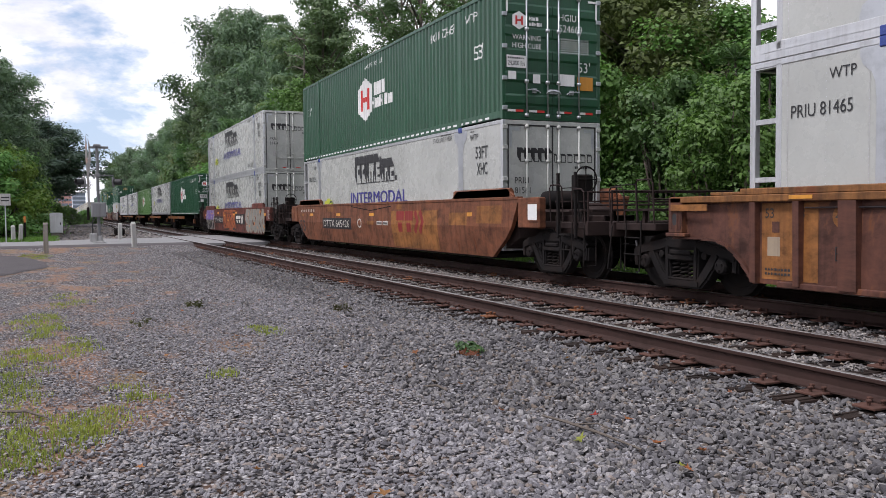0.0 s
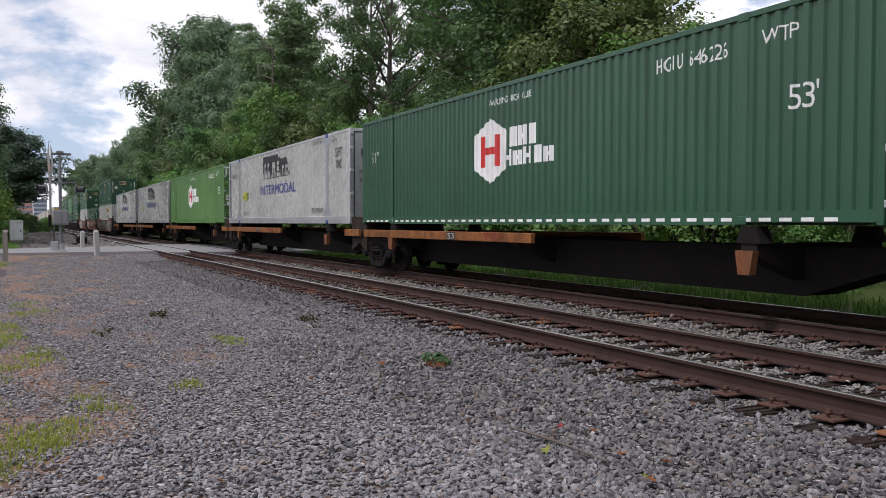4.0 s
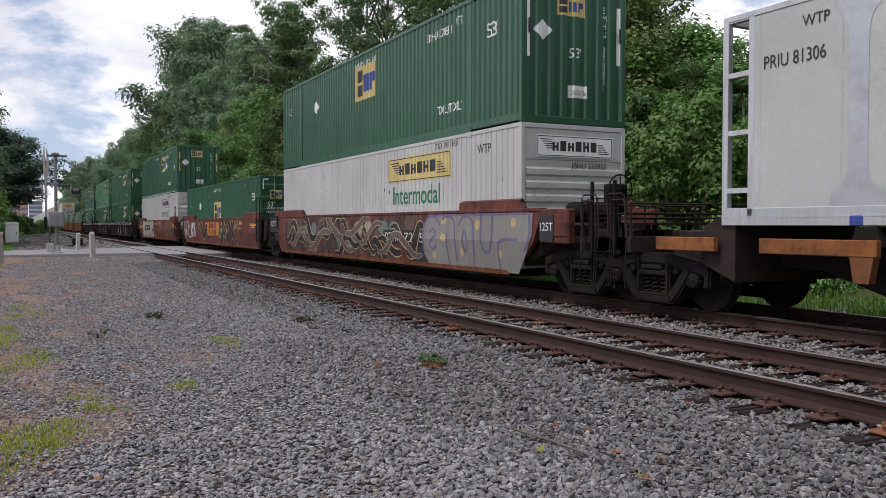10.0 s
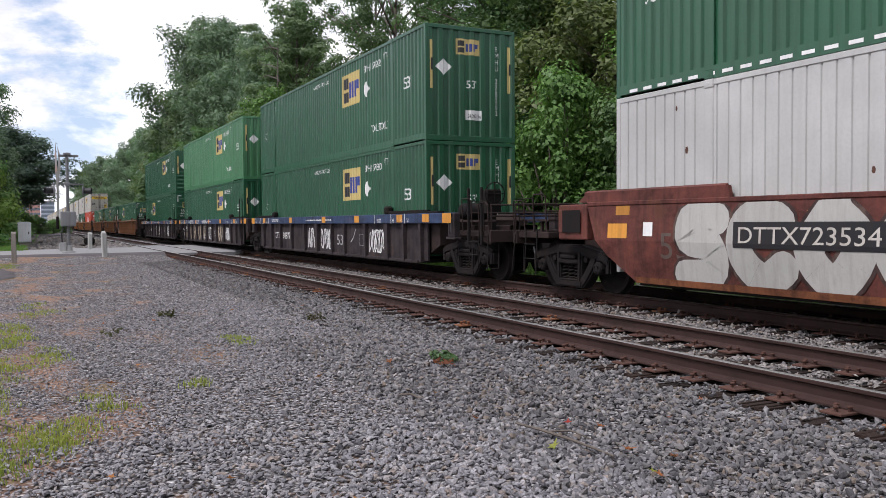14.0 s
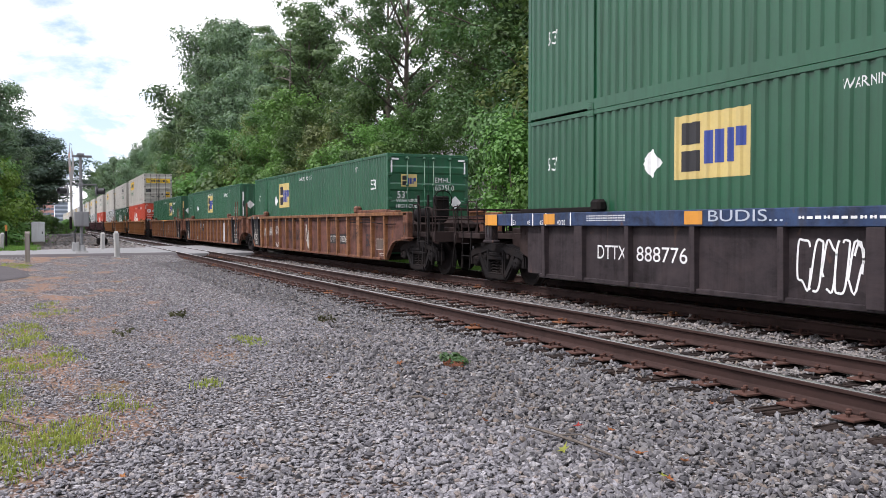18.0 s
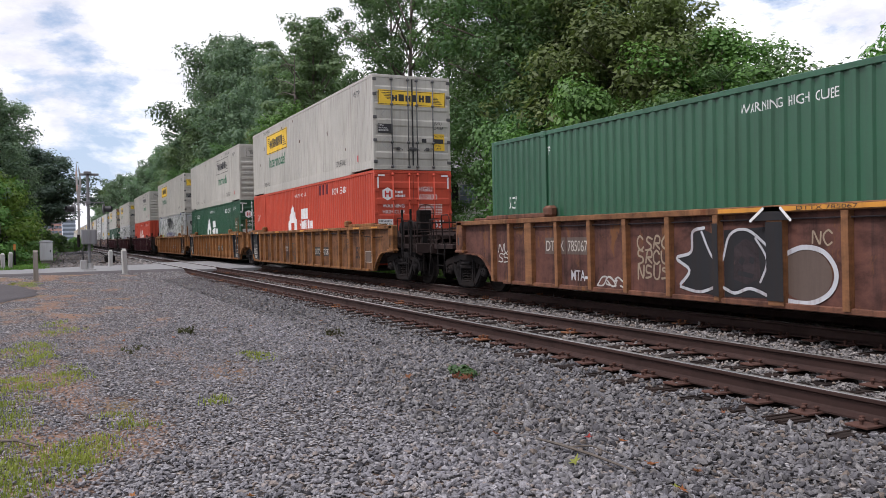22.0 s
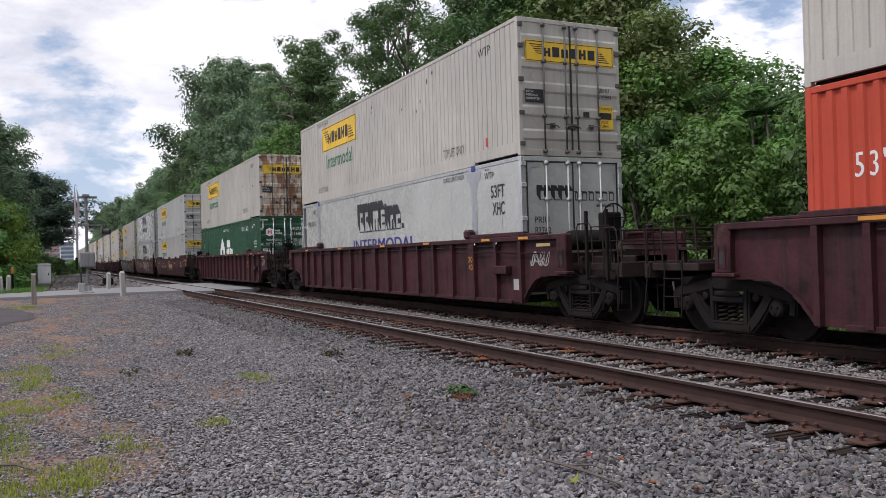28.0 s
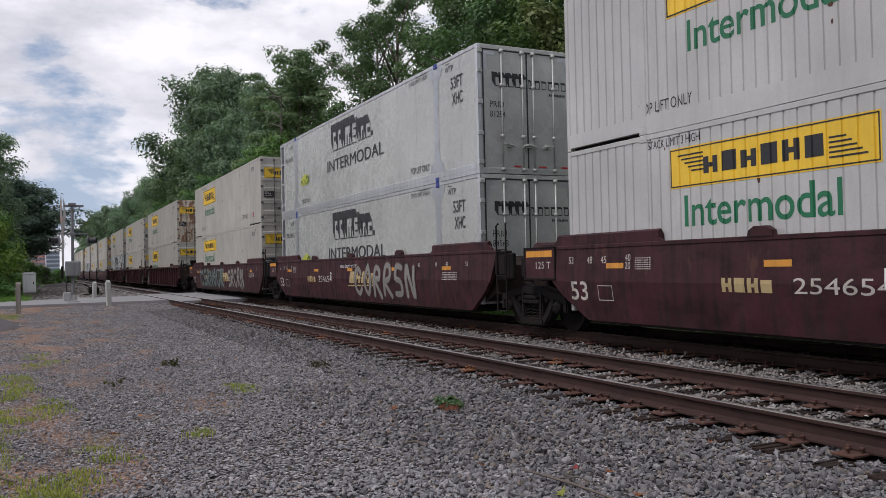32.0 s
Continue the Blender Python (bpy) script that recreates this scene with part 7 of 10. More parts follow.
def litter():
    r = random.Random(8)
    def blade(tips):
        """A curled leaf with pointed lobes round its middle."""
        v, n = [(0, 0, 0.0)], 2 * tips
        for i in range(n):
            a = math.tau * i / n
            k = (0.05 if i % 2 == 0 else 0.022) * (1.25 if i == 0 else 1.0)
            v.append((k * math.cos(a), 0.8 * k * math.sin(a), 0.006 + (0.016 if i % 4 == 0 else 0.004)))
        return Shape().add(v, [(0, 1 + i, 1 + (i + 1) % n) for i in range(n)])
    kinds = {"dry": "dry curled brown leaf lying on gravel", "leaf_orange": "fallen orange leaf lying on gravel", "leaf_lime": "fallen yellow green leaf lying on gravel", "leaf_red": "fallen red leaf lying on gravel"}
    made = {m: kept("fallen " + m, lambda k=k: blade(k), m) for k, m in zip((5, 5, 5, 4), kinds)}
    spots = [(-4.35, 3.53, "leaf_orange", 1.2), (-4.64, 3.13, "leaf_lime", 1.2), (-5.15, 3.6, "leaf_red", 1.0), (-4.95, 3.75, "leaf_orange", 0.8), (-3.9, 3.35, "leaf_lime", 0.7), (-6.6, 3.2, "leaf_orange", 0.8), (-5.6, 3.05, "dry", 1.0)]
    for i in range(20):
        spots.append((-3.5 - 12 * r.random() ** 1.3, r.uniform(0.3, 5.2), ("dry", "dry", "leaf_orange")[i % 3], r.uniform(0.6, 1.2)))
    for x, y, m, k in spots:
        ob = new("fallen_leaf", made[m])
        tagged(ob, kinds[m], "leaf", "fallen leaves")
        ob.matrix_basis = pose(x, y, bank(x, y) + 0.045, r.uniform(-20, 20), r.uniform(-20, 20), r.uniform(0, 360)) @ Matrix.Scale(k, 4)
    ob = new("fallen_branch", Shape().tube([(-5.31, 3.24, 0.05), (-5.0, 3.25, 0.07), (-4.7, 3.31, 0.06), (-4.28, 3.35, 0.045)], [0.008, 0.011, 0.010, 0.006], 6).tube([(-4.95, 3.26, 0.065), (-4.8, 3.38, 0.09), (-4.66, 3.46, 0.05)], [0.008, 0.006, 0.004], 5).mesh("fallen branch", M["bark"]))
    tagged(ob, "thin dark fallen branch lying on the stones", "branch")
    for x, y, l, a in ((-6.62, 2.95, 0.28, 20), (-9.2, 2.9, 0.5, -12), (-7.2, -0.3, 0.5, 40), (-7.97, 0.22, 0.2, 0)):
        ob = new("twig", Shape().tube([(-l / 2, 0, 0.02), (0, 0.02, 0.045), (l / 2, 0, 0.025)], [0.012, 0.012, 0.007], 6).mesh("twig", M["bark"]))
        tagged(ob, "dark broken twig lying on the gravel", "twig", "twigs")
        ob.matrix_basis = pose(x, y, bank(x, y) + 0.01, 0, 0, a)


litter()


# ---- rail cars ----
TRUCK = 9.93
WHEEL = 0.46
AXLES = []


def wheel_profile(side):
    """Tread and flange of a wheel on the side of the given sign."""
    p = [(0.05, -0.09), (0.13, -0.09), (0.14, -0.05), (0.34, -0.035), (0.39, -0.065), (WHEEL + 0.002, -0.07), (WHEEL + 0.006, 0.03), (WHEEL + 0.032, 0.045), (WHEEL + 0.026, 0.07), (0.39, 0.065), (0.33, 0.03), (0.14, 0.05), (0.12, 0.09), (0.05, 0.09)]
    return p if side < 0 else [(r, -h) for r, h in p][::-1]


def truck(root, x):
    """A two axle truck at x on a car: cast side frames, coil springs, bearings, wheelsets."""
    t = part("truck", kept("bolster", lambda: Shape().box(-0.22, 0.22, -1.08, 1.08, 0.40, 0.62, 0.03).box(-0.3, 0.3, -0.35, 0.35, 0.6, 0.72, 0.03), "iron"), "iron", root)
    t.location = (x, 0, 0)
    for side in (-1, 1):
        def frame_side(side=side):
            s = Shape()
            y0, y1 = -1.15, -0.97

            def bent(rows, w0, w1, d):
                """A cast limb along points, with a proud rib down its middle."""
                for (ax, az), (bx, bz) in zip(rows, rows[1:]):
                    n = math.hypot(bx - ax, bz - az)
                    px, pz = -(bz - az) / n, (bx - ax) / n
                    for w, f in ((w0, y0 + d), (w1, y0 - 0.03 + d)):
                        s.prism([(ax - px * w, az - pz * w), (bx - px * w, bz - pz * w), (bx + px * w, bz + pz * w), (ax + px * w, az + pz * w)][::-1], "y", f, y1)
            bent([(-1.17, 0.60), (-0.98, 0.66), (-0.62, 0.72), (-0.36, 0.775), (0.36, 0.775), (0.62, 0.72), (0.98, 0.66), (1.17, 0.60)], 0.095, 0.06, 0.0)
            for k in (-1, 1):
                bent([(k * 0.76, 0.64), (k * 0.64, 0.46), (k * 0.50, 0.28), (k * 0.36, 0.15)], 0.095, 0.06, 0.005)
                bent([(k * 0.34, 0.74), (k * 0.32, 0.18)], 0.055, 0.03, -0.01)
                bent([(k * 1.16, 0.62), (k * 1.14, 0.38)], 0.07, 0.04, 0.01)
                bent([(k * 0.70, 0.62), (k * 0.66, 0.40)], 0.05, 0.03, 0.01)
                s.lathe([(0.03, -0.04), (0.06, -0.03), (0.06, 0.05)], (k * 0.50, y0 + 0.02, 0.60), "y", 10)
            bent([(-0.40, 0.155), (0.40, 0.155)], 0.075, 0.045, -0.02)
            s.box(-0.31, 0.31, y0 - 0.05, y1 + 0.05, 0.20, 0.235, 0.01)
            s.box(-0.31, 0.31, y0 - 0.06, y1 + 0.05, 0.51, 0.60, 0.02)
            s.box(-0.24, 0.24, y0 - 0.075, y0 - 0.02, 0.60, 0.68, 0.02)
            return s if side < 0 else s.mirrored()
        part("side_frame", kept("side frame %d" % side, frame_side, "frame"), "frame", t)

        for cx in (-0.19, 0.0, 0.19):
            def coil(side=side):
                pts = []
                for i in range(31):
                    a = i / 30 * 4.5 * math.tau
                    pts.append((0.075 * math.cos(a), side * 1.075 + 0.075 * math.sin(a), 0.2 + 0.30 * i / 30))
                return Shape().tube(pts, 0.02, 4)
            c = part("coil_spring", kept("coil spring %d" % side, coil, "iron", True), "iron", t)
            c.location.x = cx
        for k in (-1, 1):
            def cap(side=side, k=k):
                s = Shape().lathe([(0.12, 0.0), (0.12, -0.12), (0.10, -0.15), (0.05, -0.16)][::-1], (k * 0.889, -1.06, WHEEL), "y", 14)
                for j in range(3):
                    a = j * math.tau / 3 + 0.5
                    s.lathe([(0.018, -0.18), (0.018, -0.15)], (k * 0.889 + 0.06 * math.cos(a), -1.06, WHEEL + 0.06 * math.sin(a)), "y", 6)
                s.box(k * 0.889 - 0.17, k * 0.889 + 0.17, -1.15, -0.99, WHEEL + 0.06, WHEEL + 0.14, 0.02)
                return s if side < 0 else s.mirrored()
            part("bearing", kept("bearing %d %d" % (side, k), cap, "frame"), "frame", t)
    for k in (-1, 1):
        def axle():
            s = Shape().lathe([(0.08, -0.95), (0.085, 0.0), (0.08, 0.95)], (0, 0, 0), "y", 10)
            s.lathe(wheel_profile(-1), (0, -0.755, 0), "y", 32)
            s.lathe(wheel_profile(1), (0, 0.755, 0), "y", 32)
            return s
        w = part("wheelset", kept("wheelset", axle, "iron"), "iron", t)
        w.location = (k * 0.889, 0, WHEEL)
        AXLES.append((w, root, x + k * 0.889))


def grab(points, r=0.014):
    return Shape().tube(points, r, 6)


def tall_ladder():
    s = Shape()
    for x in (8.17, 8.70):
        s.box(x - 0.022, x + 0.022, -1.56, -1.53, 0.6, 2.42, 0.006)
        s.box(x - 0.02, x + 0.02, -1.54, -1.40, 1.44, 1.48)
    for z in (0.62, 1.04, 1.46, 1.95, 2.36):
        s.tube([(8.17, -1.545, z), (8.70, -1.545, z)], 0.014, 6)
    return s


def coupler(root, end):
    def make():
        s = Shape().box(11.0, 11.62, -0.11, 0.11, 0.66, 0.9, 0.02)
        s.prism([(11.6, -0.16), (11.92, -0.2), (11.95, -0.05), (11.8, 0.0), (11.88, 0.14), (11.75, 0.2), (11.6, 0.16)], "z", 0.6, 0.95)
        return s if end > 0 else s.turned()
    part("coupler", kept("coupler %d" % end, make, "iron"), "iron", root)

    def hose():
        pts = [(11.55, -0.35, 0.75), (11.65, -0.38, 0.5), (11.75, -0.3, 0.33), (11.88, -0.2, 0.36), (11.92, -0.12, 0.45)]
        s = Shape().tube(pts, 0.022, 6)
        return s if end > 0 else s.turned()
    part("brake_hose", kept("brake hose %d" % end, hose, "ink"), "ink", root)


def end_gear(root, end, mat, solo, style):
    """What stands beyond the container at one end of a car: bolster, platform, grab irons, ladder."""
    def flip(s):
        return s if end > 0 else s.turned()

    def body():
        s = Shape().box(8.2, 10.6 if solo else 9.55, -0.36, 0.36, 0.66, 1.22, 0.02)
        s.prism([(8.15, 0.5), (8.75, 0.74), (8.75, 1.3), (8.15, 1.5)][::-1], "y", -1.25, 1.25)
        s.box(9.55, 10.35, -0.5, 0.5, 0.72, 1.0, 0.02)
        return flip(s)
    part("end_bolster", kept("end bolster %d %s %s" % (end, solo, mat), body, "grime" if solo or style != "ribbed" or mat == "greybrown" else mat), mat, root)
    if not solo:
        if style != "spine":
            def rungs():
                s = Shape().tube([(9.12, -1.5, 0.34), (9.12, -1.5, 2.12), (9.16, -1.47, 2.17)], 0.022, 6).tube([(9.50, -1.5, 0.34), (9.50, -1.5, 2.12), (9.46, -1.47, 2.17)], 0.022, 6)
                for z in (0.36, 0.72, 1.08, 1.62):
                    s.tube([(9.12, -1.5, z), (9.50, -1.5, z)], 0.014, 6)
                s.box(9.05, 9.6, -1.42, -1.3, 1.0, 1.55, 0.03)
                return flip(s)
            if end > 0 and style != "ribbed" and mat != "rustred":
                part("ladder", kept("rung ladder " + mat, rungs, "frame"), "frame", root)
            part("articulation", kept("articulation %d %s" % (end, mat), lambda: flip(Shape().box(9.3, 9.86, -0.62, 0.62, 0.95, 1.42, 0.06).lathe([(0.1, -0.8), (0.26, -0.75), (0.26, 0.75), (0.1, 0.8)], (9.55, 0, 1.5), "y", 14)), mat), mat, root)
        return
    key = "%d %s" % (end, mat)

    def platform():
        s = Shape().box(10.35, 11.5, -1.35, 1.35, 0.98, 1.10, 0.01)
        s.box(10.55, 11.35, -1.2, 1.2, 1.30, 1.345, 0.006)
        for y in (-1.1, -0.4, 0.4, 1.1):
            s.box(10.9, 10.96, y - 0.03, y + 0.03, 1.1, 1.31)
        s.box(11.4, 11.52, -1.42, 1.42, 0.86, 1.12, 0.01)
        s.box(8.7, 11.4, -0.9, -0.8, 0.98, 1.1).box(8.7, 11.4, 0.8, 0.9, 0.98, 1.1)
        return flip(s)
    part("end_platform", kept("end platform " + key, platform, "grime"), "grime", root)

    def rails():
        s = Shape()
        for a, b, top in ((10.28, 10.72, 1.82), (11.05, 11.45, 1.72)):
            s.tube([(a, -1.43, 1.1), (a, -1.46, top - 0.06), (a + 0.06, -1.47, top), (b - 0.06, -1.47, top), (b, -1.46, top - 0.06), (b, -1.43, 1.1)], 0.015, 6)
        for x, z in ((10.4, 1.5), (11.48, 1.42), (11.48, 1.66)):
            s.tube([(x, -1.4, z), (x, 1.4, z)], 0.018, 6)
        for y in (-1.38, 0.0, 1.38):
            s.tube([(11.48, y, 1.1), (11.48, y, 1.66)], 0.018, 6)
        return flip(s)
    part("handrail", kept("handrail %d" % end, rails, "grime"), "grime", root)

    def posts():
        s = Shape()
        for x in (10.5, 11.1):
            s.box(x - 0.028, x + 0.028, -1.43, -1.375, 0.8, 2.05, 0.008)
        return flip(s)
    if end > 0:
        part("corner_post", kept("corner posts " + key, posts, "frame"), "frame", root)

    def ladder():
        s = grab([(10.62, -1.42, 1.15), (10.62, -1.46, 0.3), (11.02, -1.46, 0.3), (11.02, -1.42, 1.15)])
        for z in (0.58, 0.86):
            s.tube([(10.62, -1.46, z), (11.02, -1.46, z)], 0.012, 6)
        s.tube([(10.7, -1.42, 1.12), (10.7, -1.46, 1.75), (11.25, -1.46, 1.75), (11.25, -1.42, 1.12)], 0.014, 6)
        s.tube([(11.42, -1.42, 1.05), (11.47, -1.48, 0.3), (11.47, -1.2, 0.3), (11.47, -1.2, 0.9)], 0.014, 6)
        return flip(s)
    part("ladder", kept("ladder %d" % end, ladder, "iron"), "iron", root)
    if end > 0:
        def wheel():
            s = Shape()
            pts = [(10.2, -0.55 + 0.26 * math.cos(a * math.tau / 16), 1.95 + 0.26 * math.sin(a * math.tau / 16)) for a in range(17)]
            s.tube(pts, 0.016, 6)
            for a in range(4):
                s.tube([(10.2, -0.55, 1.95), (10.2, -0.55 + 0.26 * math.cos(a * math.tau / 4), 1.95 + 0.26 * math.sin(a * math.tau / 4))], 0.012, 5)
            s.box(9.95, 10.18, -0.75, -0.35, 1.5, 2.05, 0.03).box(10.02, 10.14, -0.62, -0.48, 1.1, 1.55)
            return s
        part("brake_wheel", kept("brake wheel", wheel, "iron"), "iron", root)
        part("air_reservoir", kept("reservoir", lambda: Shape().lathe([(0.05, -0.5), (0.18, -0.45), (0.2, -0.35), (0.2, 0.35), (0.18, 0.45), (0.05, 0.5)], (9.1, -0.4, 1.55), "y", 16), "frame", True), "frame", root)
    coupler(root, end)


FOLDS = (0.72, 0.98)


def split_at(poly, z):
    """A polygon cut in two along the height z."""
    if max(p[1] for p in poly) <= z + 1e-6 or min(p[1] for p in poly) >= z - 1e-6:
        return [poly]
    low, high = [], []
    for (ax, az), (bx, bz) in zip(poly, poly[1:] + poly[:1]):
        (low if az <= z else high).append((ax, az))
        if (az - z) * (bz - z) < 0:
            p = (ax + (bx - ax) * (z - az) / (bz - az), z)
            low.append(p)
            high.append(p)
    return [q for q in (low, high) if len(q) > 2]


def art(root, polys, mat, y, name="graffiti", label="", proud=0.0):
    """Paint marks on the side of a car; y may be a function of the height."""
    s = Shape()
    if callable(y):
        for z in FOLDS:
            polys = [q for poly in polys for q in split_at(poly, z)]
    for i, poly in enumerate(polys):
        s.add([(u, (y(w) if callable(y) else y) - 0.004 - proud - 0.0002 * (i % 11), w) for u, w in poly], (tuple(range(len(poly))),))
    return part(name, s, mat, root, label)


def triple(root, x, z, w, h, mat, proud):
    """The owner's mark as plain shapes: two blocks and a pair of chevrons."""
    k = w / 3.1
    for q in range(2):
        art(root, bar(x + q * 0.95 * k, z + h * 0.55, x + (q * 0.95 + 0.85) * k, z + h) + bar(x + (q * 0.95 + 0.2) * k, z, x + (q * 0.95 + 0.65) * k, z + h * 0.45), mat, smooth_y, "logo_shape", proud=proud)
    for q in (2.0, 2.5):
        art(root, stroke([(x + q * k, z), (x + (q + 0.32) * k, z + h * 0.5), (x + q * k, z + h)], 0.26 * k), mat, smooth_y, "logo_shape", proud=proud)


def piece(root, x0, z0, x1, z1, mat, seed):
    """A large sprayed piece with a ragged outline."""
    r = random.Random(seed)
    n = int((x1 - x0) / 0.32)
    top = [(x0 + (x1 - x0) * k / n, z1 - (z1 - z0) * r.choice((0.0, 0.04, 0.1, 0.2)) * r.random()) for k in range(n + 1)]
    low = [(x0 + (x1 - x0) * k / n, z0 + (z1 - z0) * r.choice((0.0, 0.06, 0.16, 0.24)) * r.random()) for k in range(n + 1)]
    polys = []
    for k in range(n):
        polys.append([low[k], low[k + 1], top[k + 1], top[k]])
    for x, way in ((x0, -1), (x1, 1)):
        for z in (0.25, 0.5, 0.75):
            c = z0 + (z1 - z0) * z
            polys.append([(x, c - 0.12), (x + way * r.uniform(0.1, 0.35), c + r.uniform(-0.1, 0.1)), (x, c + 0.12)][::way])
    art(root, polys, mat, smooth_y, "graffiti")


def taper(points, w, thin=0.12):
    """A band along a line that swells in the middle and runs out to points, as a sprayed flare does."""
    pts, rim = flow(points, 5), []
    n = len(pts) - 1
    for i, (x, z) in enumerate(pts):
        ax, az = pts[max(i - 1, 0)]
        bx, bz = pts[min(i + 1, n)]
        m = math.hypot(bx - ax, bz - az) or 1
        k = w / 2 * (thin + (1 - thin) * math.sin(math.pi * (0.12 + 0.88 * i / n)) ** 0.7)
        px, pz = -(bz - az) / m * k, (bx - ax) / m * k
        rim.append(((x - px, z - pz), (x + px, z + pz)))
    return [[a[0], b[0], b[1], a[1]] for a, b in zip(rim, rim[1:])]


def held(polys, low=0.33, high=1.55):
    """Keeps painted shapes on the side of the car."""
    return [[(u, min(high, max(low, w))) for u, w in q] for q in polys]


def fat(points, w):
    """A band with round ends."""
    pts = flow(points, 5)
    out = stroke(pts, w)
    for x, z in (pts[0], pts[-1]):
        out.append([(x + w / 2 * math.cos(k * math.tau / 12), z + w / 2 * math.sin(k * math.tau / 12)) for k in range(12)])
    return out


LOOPS = ([(0.85, 0.78), (0.5, 0.98), (0.12, 0.7), (0.12, 0.3), (0.5, 0.03), (0.88, 0.2)], [(0.1, 0.98), (0.14, 0.3), (0.5, 0.04), (0.82, 0.3), (0.88, 0.98)],
         [(0.1, 0.02), (0.14, 0.95), (0.5, 0.5), (0.82, 0.06), (0.9, 0.96)], [(0.1, 0.04), (0.2, 0.95), (0.7, 0.92), (0.75, 0.6), (0.25, 0.5), (0.9, 0.03)],
         [(0.85, 0.9), (0.3, 0.95), (0.2, 0.62), (0.75, 0.45), (0.75, 0.1), (0.12, 0.06)], [(0.5, 0.98), (0.1, 0.5), (0.5, 0.03), (0.9, 0.5), (0.52, 0.97)])


def letters(root, x0, z0, x1, z1, n, fill, edge, w, rim, seed, y, proud=0.004):
    """A row of swollen looping strokes with an outline, that spell nothing."""
    r = random.Random(seed)
    step = (x1 - x0) / n
    for i in range(n):
        shape = LOOPS[r.randrange(len(LOOPS))]
        lean = r.uniform(-0.08, 0.12)
        pts = [(x0 + step * (i + 0.1 + 0.82 * u) + lean * (v - 0.5), z0 + (z1 - z0) * (0.08 + 0.84 * v + r.uniform(-0.05, 0.05))) for u, v in shape]
        art(root, held(fat(pts, w + 2 * rim)), edge, y, proud=proud + 0.0011 * (i % 2))
        art(root, held(fat(pts, w)), fill, y, proud=proud + 0.0035 + 0.0011 * (i % 2))


def tag(root, x0, z0, x1, z1, rows, n, mat, w, seed):
    """A quick sprayed tag: rows of thin looping strokes that spell nothing."""
    r = random.Random(seed)
    polys = []
    for j in range(rows):
        a, b = z0 + (z1 - z0) * j / rows, z0 + (z1 - z0) * (j + 0.92) / rows
        for i in range(n):
            shape = LOOPS[r.randrange(len(LOOPS))]
            k = (x1 - x0) / n
            lean = r.uniform(-0.1, 0.25) * k
            polys += fat([(x0 + k * (i + 0.05 + 0.95 * u) + lean * v, a + (b - a) * (v + r.uniform(-0.1, 0.1))) for u, v in shape], w)
    art(root, held(polys, 0.34, 1.40), mat, -1.36)


def flares(root, x0, z0, x1, z1, n, fill, edge, w, seed, y, proud=0.004):
    """Curling flame shapes with a thin pale outline."""
    r = random.Random(seed)
    for i in range(n):
        x, z = x0 + (x1 - x0) * (i + 0.5) / n, z0 + (z1 - z0) * r.uniform(0.2, 0.85)
        d, l = r.choice((-1, 1)), (x1 - x0) / n * r.uniform(1.1, 2.0)
        h = (z1 - z0) * r.uniform(0.3, 0.6) * r.choice((-1, 1))
        pts = [(x - d * l * 0.5, z - h * 0.5), (x - d * l * 0.2, z - h * 0.55), (x + d * l * 0.1, z), (x + d * l * 0.32, z + h * 0.5), (x + d * l * 0.6, z + h * 0.42)]
        k = w * r.uniform(0.6, 1.2)
        art(root, held(taper(pts, k + 0.07)), edge, y, proud=proud + 0.001 * (i % 3))
        art(root, held(taper(pts, k)), fill, y, proud=proud + 0.0035 + 0.001 * (i % 3))


def flow(points, n=6):
    """A smooth line through points."""
    p = [points[0]] + list(points) + [points[-1]]
    out = []
    for a, b, c, d in zip(p, p[1:], p[2:], p[3:]):
        for k in range(n):
            q = k / n
            out.append(tuple(0.5 * (2 * b[j] + (c[j] - a[j]) * q + (2 * a[j] - 5 * b[j] + 4 * c[j] - d[j]) * q * q + (3 * b[j] - a[j] - 3 * c[j] + d[j]) * q ** 3) for j in (0, 1)))
    return out + [points[-1]]


def scrawl(x, z, w, h, n, width, seed):
    """Loose loops of sprayed line within a box, that spell nothing."""
    r = random.Random(seed)
    out = []
    for i in range(n):
        cx = x + w * (i + 0.5) / n
        pts = []
        ph, tw = r.random() * 6, r.choice((1, 1.5, 2))
        f = r.uniform(0.85, 1.35)
        for k in range(30):
            a = ph + k * 0.2 * tw
            pts.append((cx + w / n * 0.55 * math.cos(a), z + h * (0.5 + 0.46 * math.sin(a * f + 0.4 * math.sin(a * 2.3)))))
        out += stroke(pts, width)
    return out


def splash(x, z, w, h, n, seed):
    """Angular blobs of paint within a box."""
    r = random.Random(seed)
    out = []
    for i in range(n):
        cx, cz = x + w * (i + 0.5) / n + r.uniform(-0.1, 0.1), z + h * 0.5
        rx, rz = w / n * r.uniform(0.55, 0.75), h * r.uniform(0.42, 0.5)
        m = 9
        pts = []
        for k in range(m):
            a = k * math.tau / m
            q = r.uniform(0.72, 1.0)
            pts.append((cx + rx * q * math.cos(a), max(z, min(z + h, cz + rz * q * 1.1 * math.sin(a)))))
        out.append(pts)
    return out


SMOOTH_ROWS = ((0.30, -7.75, 7.75, -1.37), (0.72, -8.45, 8.45, -1.43), (0.98, -8.75, 8.75, -1.46), (1.56, -9.0, 9.0, -1.43))


def smooth_y(z):
    for (z0, _, _, y0), (z1, _, _, y1) in zip(SMOOTH_ROWS, SMOOTH_ROWS[1:]):
        if z <= z1:
            return y0 + (y1 - y0) * (z - z0) / (z1 - z0)
    return SMOOTH_ROWS[-1][3]


